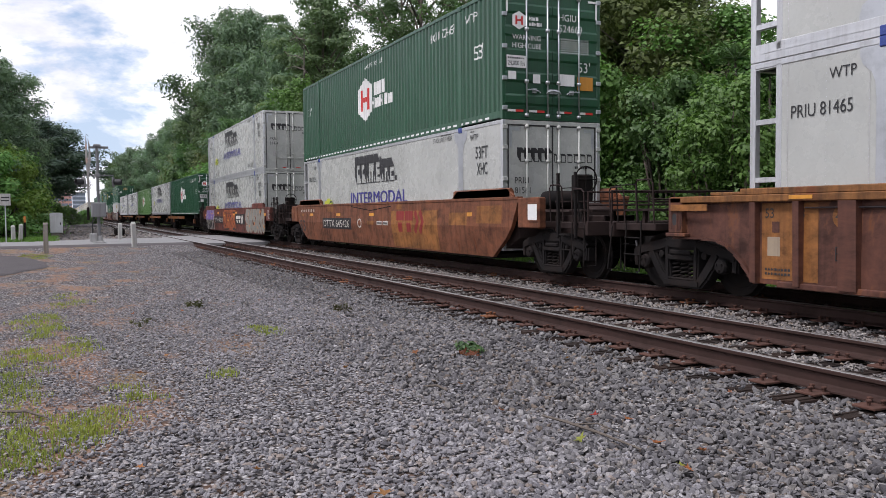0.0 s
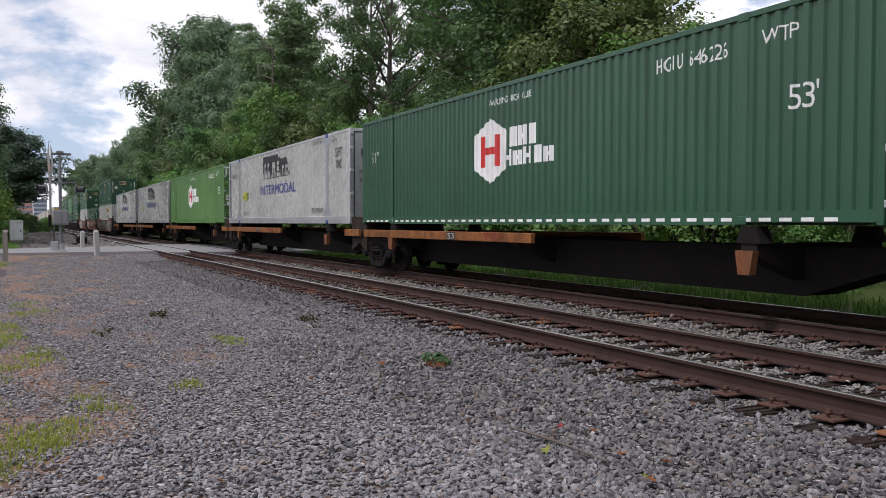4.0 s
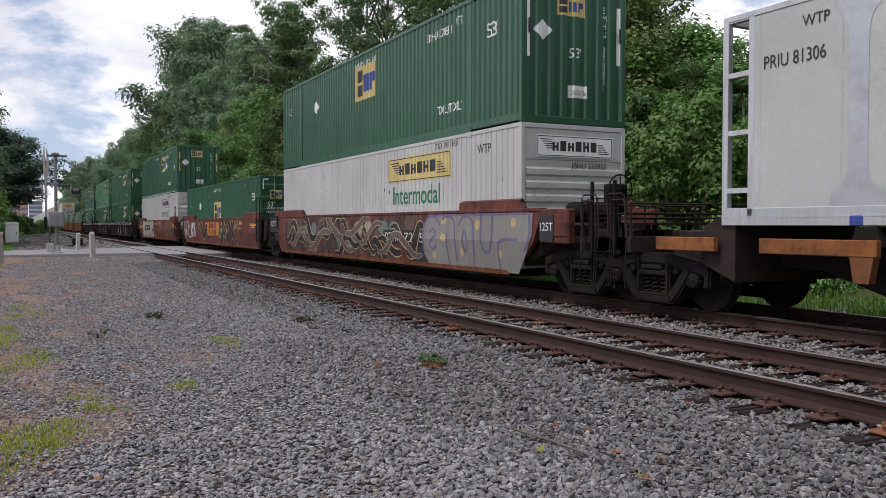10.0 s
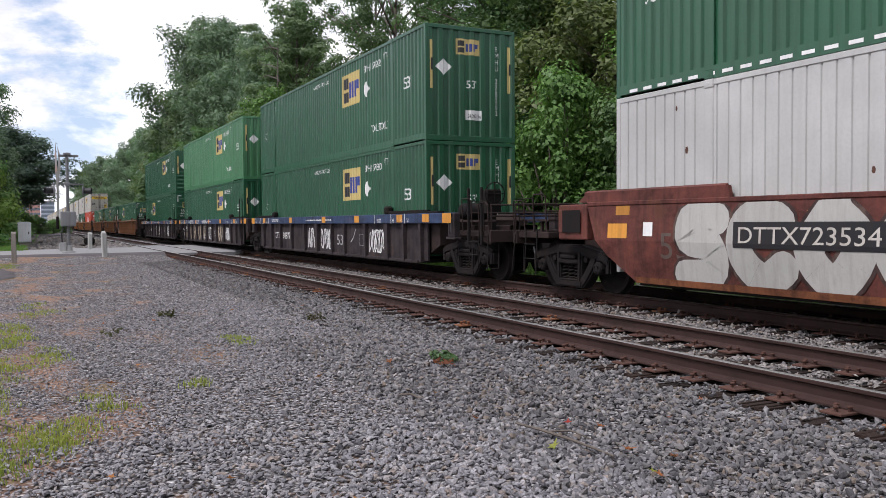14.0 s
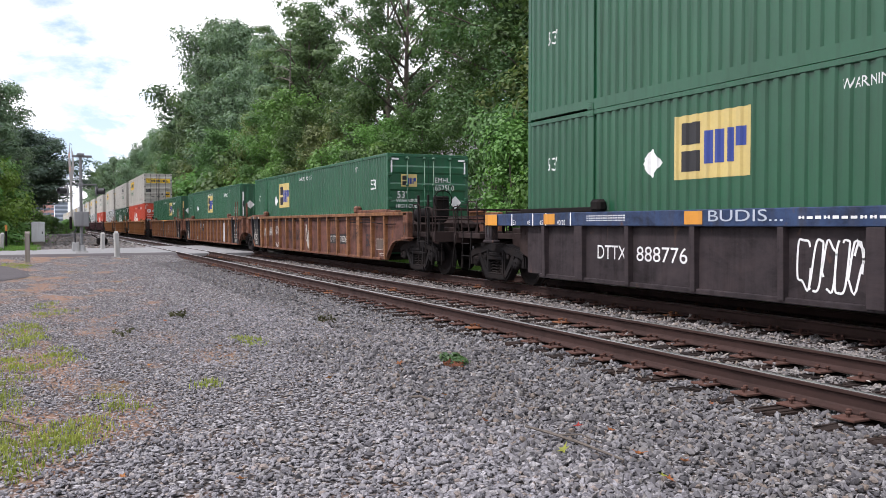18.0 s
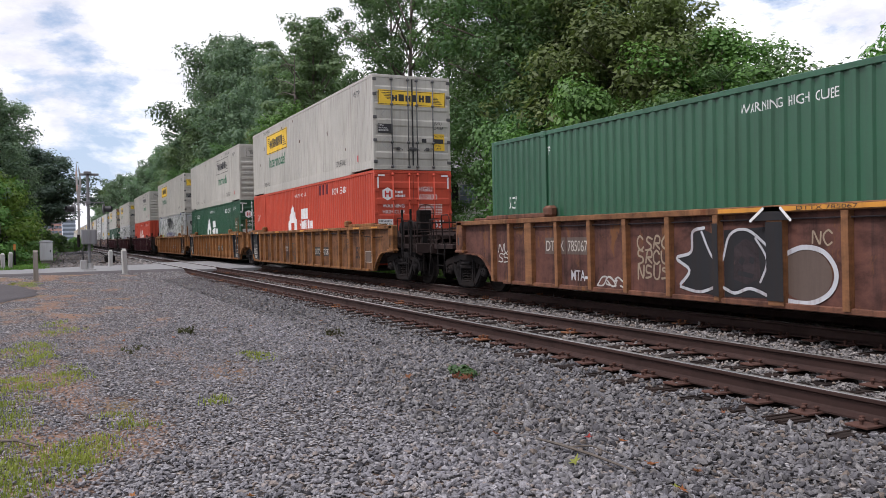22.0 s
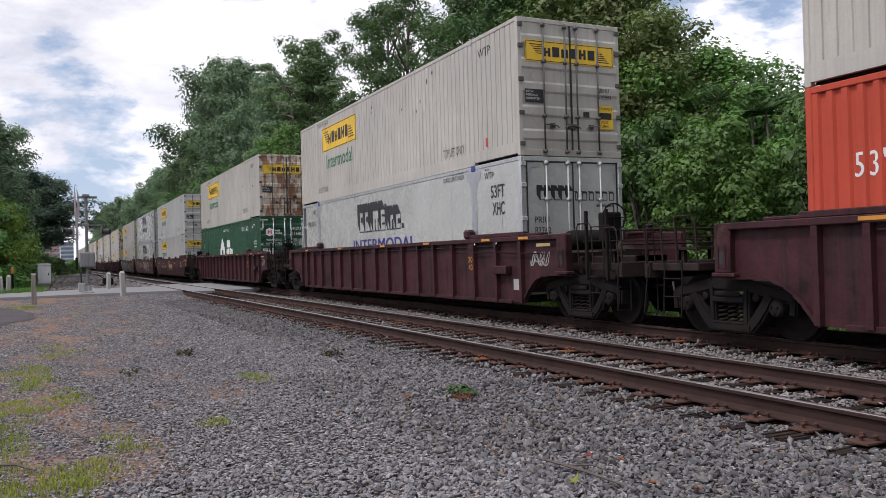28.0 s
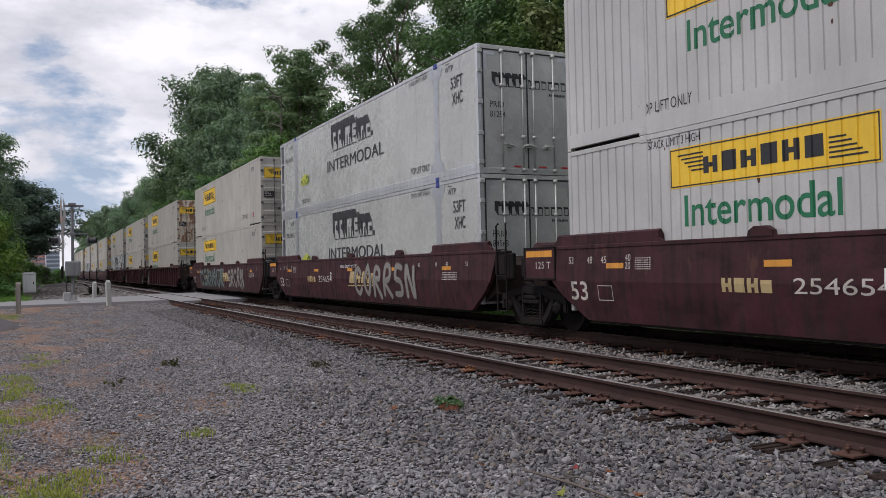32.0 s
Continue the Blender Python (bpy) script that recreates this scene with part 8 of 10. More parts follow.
CUT_FRONT, CUT_REAR = (8.28, 8.30, 8.48, 8.50), (-8.38, -8.84, -9.18, -9.3)


def smooth_unit(root, mat, front_solo, rear_solo):
    """A well with folded plate sides."""
    cut = mat == "rustred"
    rows = [(z, CUT_REAR[k] if cut and not rear_solo else a, CUT_FRONT[k] if cut and not front_solo else b, y) for k, (z, a, b, y) in enumerate(SMOOTH_ROWS)]
    mark = "%s %s %s" % (mat, front_solo, rear_solo)
    for side in (-1, 1):
        def plate(side=side):
            s = Shape().sheet(rows, 0.09)
            return s if side < 0 else s.mirrored()
        part("side_sill", kept("smooth sill %s %d" % (mark, side), plate, mat), mat, root)

        def chord(side=side):
            s = Shape().box(rows[3][1], rows[3][2], -1.445, -1.31, 1.56, 1.63, 0.01)
            return s if side < 0 else s.mirrored()
        part("top_chord", kept("smooth chord %s %d" % (mark, side), chord, mat), mat, root)
        for end in (-1, 1):
            def guide(side=side, end=end):
                tip = 8.75 if not cut else (8.4 if end > 0 else 9.25)
                s = Shape().prism([(5.7, 1.63), (tip, 1.63), (tip, 1.66), (tip - 0.25, 1.80), (6.0 if not cut else 5.74, 1.80)], "y", -1.42, -1.36)
                s.prism([(-1.42, 1.63), (-1.30, 1.63), (-1.30, 1.74), (-1.36, 1.83), (-1.42, 1.8)], "x", 5.8, tip - 0.15)
                if end < 0:
                    s = s.turned()
                return s if side < 0 else s.mirrored()
            part("guide", kept("guide %s %d %d" % (mat, side, end), guide, mat), mat, root)
    part("well_floor", kept("well floor", lambda: Shape().box(-7.7, 7.7, -1.34, 1.34, 0.26, 0.36), "iron"), "iron", root)
    for end, solo in ((1, front_solo), (-1, rear_solo)):
        end_gear(root, end, mat, solo, "smooth")

        def plate(end=end):
            xe = 9.86 if solo else 9.4
            if not solo and (cut or end < 0):
                if end > 0:
                    return Shape().box(8.35, 9.3, -1.12, -1.02, 0.74, 1.63, 0.02).box(9.0, 9.16, -1.3, -1.12, 1.05, 1.5, 0.02)
                s = Shape().box(8.62, 9.67, -1.47, -1.30, 1.0, 1.62, 0.01)
                s.box(8.60, 9.69, -1.49, -1.30, 1.0, 1.03, 0.006).box(8.60, 9.69, -1.49, -1.30, 1.60, 1.63, 0.006).box(9.645, 9.69, -1.49, -1.30, 1.03, 1.6, 0.006)
                return s.box(9.7, 9.84, -1.46, -1.30, 1.05, 1.45, 0.02).turned()
            s = Shape().box(8.98 if not solo else 9.0, xe, -1.45, -1.28, 0.97, 1.60, 0.02).box(xe - 0.42, xe - 0.02, -1.47, -1.44, 1.1, 1.5, 0.01)
            return s if end > 0 else s.turned()
        part("end_post", kept("end post %s %d %s" % (mat, end, solo), plate, "frame" if not solo else mat), "frame", root)
        if cut and not solo:
            lo, hi = rows[0][2 if end > 0 else 1], rows[1][2 if end > 0 else 1]
            e = 7.98 if end > 0 else -8.56
            xs = [(z, r[2 if end > 0 else 1] - 0.004 * end) for z, r in zip((0.305, 0.72, 0.98, 1.555), rows)]
            if end < 0:
                xs[0] = (0.52, -8.60)
            art(root, [[(e, a), (p, a), (q, b), (e, b)][::end] for (a, p), (b, q) in zip(xs, xs[1:])], "panelblack", smooth_y, "black_panel", proud=0.002)
            if end < 0:
                art(root, bar(-8.80, 1.0, -8.62, 1.17), "lettering", smooth_y, "placard", proud=0.008)
            else:
                ob = part("ladder", kept("dark tall ladder", tall_ladder, "frame"), "frame", root, "black steel ladder")
                ob.location.x = 0.20
    for x in (-7.1, -3.7, -0.3, 3.1, 6.4) if not cut else (-6.4, -4.4, -2.4, -0.65, 1.37, 5.0):
        art(root, bar(x, 1.32 if cut else 1.21, x + 0.46, 1.42 if cut else 1.30), "amber", smooth_y, "reflective_tape")


ARCH = ((0.29, 8.14), (0.42, 8.27), (0.56, 8.39), (0.69, 8.53), (0.79, 8.68), (0.86, 8.88), (0.885, 9.2), (0.89, 9.85))


def arch_rows(top, front, rear):
    """Rows of a side plate whose ends are cut away round the wheels."""
    return [(z, -min(x, rear), min(x, front), -1.36) for z, x in ARCH + ((top, 9.85),)]


WORN = {"ochre": "ochre_worn", "tan": "tan_worn"}


def ribbed_unit(root, mat, front_solo, rear_solo, deep=False, lower=None, panel=None, lift=0.0):
    """A well with upright ribs between a top and a bottom chord; deep: a tall top chord of another colour."""
    low = lower or mat
    worn = WORN.get(low, low) if front_solo or low == "tan" else low
    ztop = 1.52 + lift
    zc = 1.27 if deep else 1.42 + lift
    xf, xr = (9.85 if front_solo else 9.4), (9.85 if rear_solo else 9.4)
    for side in (-1, 1):
        def plate(side=side):
            s = Shape().sheet(((0.33, -8.27, 8.27, -1.36), (zc, -8.27, 8.27, -1.36)) if deep else arch_rows(zc, xf, xr), 0.05)
            return s if side < 0 else s.mirrored()
        part("side_sill", kept("ribbed sill %.2f %s %d %s %.1f %.1f" % (lift, worn, side, deep, xf, xr), plate, worn), worn, root)

        def chord(side=side):
            s = Shape().box(-xr, xf, -1.47, -1.32, zc, ztop, 0.012)
            return s if side < 0 else s.mirrored()
        cm = "chord_ochre" if mat == "tan" else mat
        part("top_chord", kept("ribbed chord %.2f %s %d %s %.1f %.1f" % (lift, mat, side, deep, xf, xr), chord, cm), cm, root)

        def foot(side=side):
            s = Shape().box(-7.75, 7.75, -1.42, -1.3, 0.26, 0.34, 0.01)
            return s if side < 0 else s.mirrored()
        part("bottom_chord", kept("ribbed foot %s %d" % (low, side), foot, low), low, root)

        def rib(side=side):
            s = Shape().prism([(-1.468, zc), (-1.34, zc), (-1.34, 0.30), (-1.45, 0.30)], "x", -0.05, 0.05)
            return s if side < 0 else s.mirrored()
        low_rib = "chord_ochre" if low == "tan" else low
        me = kept("rib %.2f %s %d %s" % (lift, low, side, deep), rib, low_rib)
        for x in (-7.55, -6.38, -5.0, -3.45, -1.8, -0.42, 1.15, 2.38, 4.17, 5.78, 6.95, 8.0) if deep else (-8.15, -7.4, -6.62, -5.6, -4.52, -3.5, -2.42, -1.37, -0.28, 0.8, 1.88, 2.94, 3.93, 5.0, 6.04, 7.16, 8.2):
            if panel and ((x > 7 and not front_solo) or (x < -7 and not rear_solo)):
                continue
            if side < 0 and not (deep and abs(x) > 8):
                ob = part("rib", me, low_rib, root)
                ob.location.x = x
                ob.scale.x = 2.6 if x in (-6.62, -0.28, 6.04) else (2.4 if deep and x in (-6.38, -0.42, 5.78) else 1.0)
        for end in (-1, 1):
            def guide(side=side, end=end):
                s = Shape().box(5.75, 8.4, -1.45, -1.33, ztop, ztop + 0.09, 0.012).box(5.72, 6.0, -1.5, -1.3, ztop, ztop + 0.22, 0.05).box(8.2, 9.0, -1.44, -1.25, ztop, ztop + 0.05, 0.012)
                if end < 0:
                    s = s.turned()
                return s if side < 0 else s.mirrored()
            gm = "iron" if deep else mat
            part("guide", kept("ribbed guide %.2f %s %d %d" % (lift, gm, side, end), guide, gm), gm, root)

            xe = (front_solo if end > 0 else rear_solo) and 9.85 or 9.4

            def arch(side=side, end=end, xe=xe):
                s = Shape()
                if not deep:
                    pts = [(min(x, xe), z) for z, x in ARCH]
                    for (ax, az), (bx, bz) in zip(pts, pts[1:]):
                        s.prism([(ax - 0.02, az), (ax + 0.03, az - 0.015), (bx + 0.03, bz - 0.03), (bx - 0.02, bz + 0.01)], "y", -1.41, -1.30)
                s.box(xe - 0.26, xe + 0.05, -1.47, -1.3, 0.95, ztop - 0.004, 0.02)
                s.box(xe - 0.34, xe + 0.10, -1.48, -1.3, 0.90, 0.96, 0.012).box(xe - 0.19, xe - 0.155, -1.485, -1.465, 1.02, 1.36, 0.006).box(xe - 0.055, xe - 0.02, -1.485, -1.465, 1.02, 1.36, 0.006)
                if end < 0:
                    s = s.turned()
                return s if side < 0 else s.mirrored()
            if side < 0:
                # flat black oval: the dark inside of the slot painted on the plate
                oval = [(0.045 * math.cos(q * math.tau / 14), 1.17 + (0.05 if math.sin(q * math.tau / 14) > 0 else -0.05) + 0.045 * math.sin(q * math.tau / 14)) for q in range(14)]
                art(root, [[((xe - 0.105) * end + u, w) for u, w in oval]], "ink", -1.468, "lift_slot")
            part("wheel_arch", kept("arch %.2f %s %d %d %.1f %s" % (lift, low, side, end, xe, deep), arch, low), low, root)
    part("well_floor", kept("well floor", lambda: Shape().box(-7.7, 7.7, -1.34, 1.34, 0.26, 0.36), "iron"), "iron", root)
    for end, solo in ((1, front_solo), (-1, rear_solo)):
        end_gear(root, end, mat if not deep else "greybrown", solo, "ribbed")
        if deep and end > 0 and not solo:
            ob = part("ladder", kept("dark tall ladder", tall_ladder, "frame"), "frame", root, "black steel ladder")
            ob.location.x = 0.15
        if panel and not solo:
            x = 6.82 if end > 0 else -8.40
            art(root, bar(x, 0.36, x + 1.05, zc - 0.005), panel, -1.36, "black_panel")
            for k in (-0.06, 1.11):
                ob = part("rib", kept("black rib %.2f" % zc, lambda: Shape().prism([(-1.465, zc), (-1.34, zc), (-1.34, 0.30), (-1.40, 0.30)], "x", -0.06, 0.06), panel), panel, root, "black painted rib")
                ob.location.x = x + k
            for a, b in ((x - 0.12, x + 0.42), (x + 0.98, x + 1.35)):
                art(root, bar(a, zc + 0.006, b, ztop - 0.006), panel, -1.471, "black_band")
            for a in (x + 0.45, x + 1.40):
                art(root, bar(a, zc - 0.01, a + 0.045, ztop + 0.004), "lettering", -1.475, "tick_mark")
            for a in (x + 0.32, x + 0.72):
                art(root, [[(a + r0 * math.cos(q), 1.0 + r0 * math.sin(q)), (a + r0 * math.cos(q + 0.53), 1.0 + r0 * math.sin(q + 0.53)), (a + 0.085 * math.cos(q + 0.53), 1.0 + 0.085 * math.sin(q + 0.53)), (a + 0.085 * math.cos(q), 1.0 + 0.085 * math.sin(q))] for i in range(12) for q in (i * math.tau / 12,) for r0 in (0.065,)] + bar(a - 0.03, 0.985, a + 0.03, 1.015), "stencil", -1.364, "round_mark")
            if end > 0:
                part("ladder", kept("tall ladder " + mat, tall_ladder, mat), mat, root)
            else:
                part("stake", kept("stake " + mat, lambda: Shape().box(-9.54, -9.46, -1.49, -1.41, 0.96, 2.3, 0.012), mat), mat, root)
            art(root, (line("48", x + 0.12, 1.18, 0.12)) if end > 0 else (line("125T", x + 0.12, 0.60, 0.27, 0.84, 0.012) + line("53", x + 0.08, 1.18, 0.12) + line("48", x + 0.78, 1.18, 0.12)), "stencil", -1.364, "lettering")
            for z, a, b in ((0.40, 0.3, 0.75), (0.45, 0.25, 0.8), (0.51, 0.3, 0.9)) + (((0.62, 0.2, 0.9), (0.69, 0.25, 0.85), (0.76, 0.2, 0.8)) if end > 0 else ()):
                art(root, blocks(x + a, z, x + b, z + 0.035, 9, 0.3, int(z * 99)), "stencil", -1.364, "data_text")
    for x in (-7.5, -3.6, 0.3, 3.4, 6.6, 8.2) if mat != "tan" else ():
        art(root, bar(x, zc + 0.03, x + (0.55 if panel else 0.38), ztop - 0.02), "amber", -1.474, "reflective_tape")
    if deep:
        art(root, bar(xf - 0.5, zc + 0.01, xf - 0.04, ztop - 0.01), "amber", -1.493, "reflective_tape")
        art(root, bar(-xr + 0.04, zc + 0.01, -xr + 0.55, ztop - 0.01), "amber", -1.493, "reflective_tape")
    else:
        part("pipe", kept("side pipe %.2f" % lift, lambda: Shape().tube([(-7.3, -1.40, zc - 0.085), (7.3, -1.40, zc - 0.085)], 0.013, 6), "greybrown"), "greybrown", root)
    if front_solo and not deep:
        part("conduit", kept("conduit", lambda: Shape().tube([(5.2, -1.42, 1.36), (7.4, -1.44, 1.35), (8.2, -1.42, 1.30), (9.0, -1.42, 1.31)], 0.014, 6), "frame"), "frame", root)


def spine_unit(root, number, front_solo, rear_solo):
    """A spine car: one deep centre sill with brackets that carry the container."""
    part("centre_sill", kept("spine", lambda: Shape().prism([(-9.3, 0.72), (-7.4, 0.68), (-6.2, 0.30), (6.2, 0.30), (7.4, 0.68), (9.3, 0.72), (9.3, 1.0), (-9.3, 1.0)], "y", -0.36, 0.36), "iron"), "iron", root)
    for x in (-POST, POST, 0.0):
        def arm(x=x):
            return Shape().prism([(-1.3, 0.88), (-0.3, 0.5), (0.3, 0.5), (1.3, 0.88), (1.3, 1.05), (-1.3, 1.05)], "x", x - 0.14, x + 0.14)
        part("cross_bearer", kept("arm %.1f" % x, arm, "iron"), "iron", root)
    for x in (-POST, POST):
        for side in (-1, 1):
            part("pedestal", kept("pedestal %.1f %d" % (x, side), lambda x=x, side=side: Shape().prism([(x - 0.22, 1.05), (x + 0.22, 1.05), (x + 0.12, 1.285), (x - 0.12, 1.285)], "y", side * 1.2 - 0.12, side * 1.2 + 0.12), "iron"), "iron", root)
            part("hanger", kept("hanger %.1f %d" % (x, side), lambda x=x, side=side: Shape().prism([(x - 0.16, 0.95), (x + 0.16, 0.95), (x + 0.1, 0.62), (x - 0.1, 0.62)][::-1], "y", side * 1.34 - 0.06, side * 1.34 + 0.06), "orange"), "orange", root)
    for a, b in (((-0.5, 8.1), (-7.6, -5.9), (-9.6, -8.9)) if rear_solo else ((-8.0, 0.8), (-9.6, -8.4))):
        for side in (-1, 1):
            part("side_step", kept("side step %.1f %d" % (a, side), lambda a=a, b=b, side=side: Shape().box(a, b, side * 1.36 - 0.05, side * 1.36 + 0.05, 0.93, 1.13, 0.01), "spine_orange"), "spine_orange", root)
    for x in ((2.6,) if rear_solo else (-2.75,)):
        art(root, bar(x, 0.935, x + 0.4, 1.12), "panelblack", -1.41, "number_panel")
        art(root, line("53", x + 0.04, 0.965, 0.13, 0.32), "stencil", -1.413, "lettering")
    for a, b, c, d in () if rear_solo else ((-1.04, 1.07, -0.8, 1.11), (-0.95, 0.95, -0.88, 1.07), (-0.76, 1.07, -0.52, 1.11), (-0.67, 0.95, -0.60, 1.07)):
        art(root, bar(a, b, c, d), "deepred", -1.41, "logo_shape")
    if not rear_solo:
        art(root, stroke([(-0.5, 0.95), (-0.3, 1.11)], 0.06), "deepred", -1.41, "logo_shape")
    art(root, line("TTAX " + number, 0.2 if rear_solo else -6.8, 0.98, 0.09), "ink", -1.41, "car_number")
    for end, solo in ((1, front_solo), (-1, rear_solo)):
        end_gear(root, end, "iron", solo, "spine")


MOVED = []


def speed_way(t):
    """How far the train has come after t seconds."""
    return 13.5 * t + 0.05 * t * t


def add_unit(xi, style, mat, front_solo, rear_solo, lower, upper, label, number=""):
    """One platform of the train with its load; xi: the forward end of its container at the start."""
    root = new("spine_car" if style == "spine" else "well_car")
    tagged(root, label, "rail car", "cars of the freight train")
    if style == "smooth":
        smooth_unit(root, mat, front_solo, rear_solo)
    elif style == "ribbed":
        ribbed_unit(root, "ochre" if mat == "orange" else mat, front_solo, rear_solo, lower="old_brown" if mat == "orange" else None, panel="panelblack" if not (front_solo and rear_solo) else None, lift={"orange": 0.0, "maroon": 0.15}.get(mat, 0.12))
    elif style == "deep":
        ribbed_unit(root, mat, front_solo, rear_solo, True, "greybrown")
    else:
        spine_unit(root, number, front_solo, rear_solo)
    truck(root, TRUCK)
    if rear_solo:
        truck(root, -TRUCK)
    MOVED.append((root, xi - 8.08, RT))
    for kind, base in ((lower, 1.30 if style == "spine" else 0.44), (upper, 3.355)):
        if kind:
            MOVED.append((container(*kind), xi - HX, RT + base))
    return root


def train():
    c = add_unit(7.54, "ribbed", "orange", True, True, ("prime", "doors", "81465"), ("prime", "doors", "81395"), "ochre and brown ribbed steel well car with worn paint")
    art(c, bar(-8.06, 0.36, -7.48, 1.40), "bay_orange", -1.36, "paint_patch", "orange painted bay")
    art(c, bar(-7.48, 0.36, -7.12, 1.40), "bay_orange", -1.361, "paint_patch", "orange painted bay")
    art(c, [[(-6.76 + 0.15 * math.cos(q * math.tau / 20), 1.22 + 0.15 * math.sin(q * math.tau / 20)) for q in range(20)]], "bay_orange", -1.36, "paint_patch")
    art(c, line("53", -8.0, 1.2, 0.13) + line("48", -7.5, 1.2, 0.13) + line("45", -6.86, 1.16, 0.13, 0.2), "ink", -1.366)
    art(c, ring(-6.86, 0.66, -6.54, 0.84, 0.014) + bar(-6.71, 0.66, -6.69, 0.84) + bar(-6.86, 0.75, -6.54, 0.764), "ink", -1.362, "data_frame")
    for x, z, w, h, tone in ((-7.96, 0.68, 0.22, 0.26, "sand"), (-7.88, 1.0, 0.13, 0.15, "old_brown")):
        art(c, bar(x, z, x + w, z + h), tone, -1.364, "placard")
    for z in (0.42, 0.48):
        art(c, blocks(-8.0, z, -7.55, z + 0.035, 8, 0.3, 5), "ink", -1.364, "data_text")
    art(c, bar(-9.8, 1.3, -9.0, 1.4), "bay_orange", -1.496, "paint_patch")
    c = add_unit(-16.15, "smooth", "brown", True, True, ("prime", "doors", "81561"), ("hub", "doors", "524669"), "brown smooth-sided steel well car with yellow patches")
    art(c, bar(-5.35, 0.76, -2.05, 1.14), "panelblack", smooth_y, "number_panel")
    art(c, line("DTTX 645426", -5.2, 0.83, 0.24, 2.95), "stencil", smooth_y, "car_number", proud=0.004)
    art(c, [[(1.72, 0.34), (4.9, 0.34), (4.9, 1.36), (1.60, 1.36)]], "bay_orange", smooth_y, "paint_patch", "ochre yellow panel")
    triple(c, 2.05, 0.77, 2.1, 0.58, "deepred", 0.004)
    art(c, line("53", -8.5, 0.62, 0.42, 0.75), "panelblack", smooth_y)
    for k in ((-4.8, 1.36, -4.05, 1.54), (-8.3, 1.2, -7.95, 1.3), (-0.45, 0.94, 0.15, 1.06), (2.03, 1.40, 2.42, 1.54), (5.6, 1.0, 6.6, 1.3), (7.1, 1.05, 8.3, 1.45)):
        art(c, bar(*k), "bay_orange", smooth_y, "paint_patch", proud=0.001)
    for x0, x1 in ((0.42, 0.85), (0.95, 1.38)):
        art(c, bar(x0, 0.94, x1, 1.06), "stencil", smooth_y, "plate")
        art(c, blocks(x0 + 0.04, 0.965, x1 - 0.04, 1.035, 5, 0.25, 4), "ink", smooth_y, "data_text", proud=0.004)
    art(c, [[(-1.2 + 0.2 * math.cos(q), 0.98 + 0.15 * math.sin(q)), (-1.2 + 0.2 * math.cos(q + 0.53), 0.98 + 0.15 * math.sin(q + 0.53)), (-1.2 + 0.15 * math.cos(q + 0.53), 0.98 + 0.11 * math.sin(q + 0.53)), (-1.2 + 0.15 * math.cos(q), 0.98 + 0.11 * math.sin(q))] for i in range(12) for q in (i * math.tau / 12,)], "stencil", smooth_y, "round_mark")
    art(c, stroke([(-2.1, 1.52), (-0.2, 1.38), (1.6, 1.50)], 0.025), "iron", smooth_y, "weld_seam")
    for k in range(6):
        art(c, blocks(-8.4 + k * 0.35, 1.36, -8.2 + k * 0.35, 1.46, 2, 0.3, k), "stencil", smooth_y, "data_text")
    art(c, bar(9.46, 1.14, 9.82, 1.46), "lettering", -1.47, "data_plate")
    c = add_unit(-39.88, "smooth", "rustred", True, True, ("prime", "doors", "81476"), ("prime", "doors", "81474"), "rust red smooth-sided well car with colourful graffiti")
    for k, x in enumerate((-8.35, -7.75, -7.25, -6.7, -6.05)):
        body = [(x + 0.10, 1.46), (x - 0.04, 1.1), (x + 0.06, 0.85), (x - 0.08, 0.52)]
        art(c, held(fat(body, 0.62) + fat([(x, 1.42), (x + 0.4, 1.25)], 0.3)), "cyanpaint", smooth_y)
        art(c, held(fat(body[1:], 0.42)), "panelblack", smooth_y, proud=0.006 + 0.0008 * k)
        art(c, held(fat(body[:3], 0.40) + fat([(x + 0.05, 1.38), (x + 0.32, 1.22)], 0.16), 0.95), "lilac", smooth_y, proud=0.011 + 0.0008 * k)
        art(c, held(stroke(flow([(x + 0.26, 1.4), (x + 0.2, 1.0), (x + 0.28, 0.6)]), 0.04)), "badge_pale", smooth_y, proud=0.017)
    art(c, bar(-6.5, 1.28, -6.05, 1.37) + bar(-8.95, 1.18, -8.6, 1.28), "amber", smooth_y, "reflective_tape", proud=0.02)
    art(c, bar(-5.4, 0.74, -2.35, 1.17), "panelblack", smooth_y, "number_panel", proud=0.004)
    art(c, line("DTTX 645050", -5.25, 0.83, 0.24, 2.75), "stencil", smooth_y, "car_number", proud=0.008)
    # a large orange piece with dark outlines
    def spot(u, v):
        return -2.42 + 3.92 * u, 0.34 + 1.2 * v
    body = [spot(*p) for p in ((0.0, 0.3), (0.03, 0.1), (0.12, 0.04), (0.3, 0.1), (0.42, 0.03), (0.6, 0.06), (0.72, 0.0), (0.9, 0.03), (0.97, 0.25), (0.95, 0.5), (0.98, 0.75), (1.0, 0.99), (0.5, 1.0), (0.06, 1.0), (0.0, 0.7))]
    half = [spot(0.5, 0.5)]
    art(c, [[half[0], p, q] for p, q in zip(body, body[1:] + body[:1])], "spray_rust", smooth_y, label="faded orange sprayed piece")
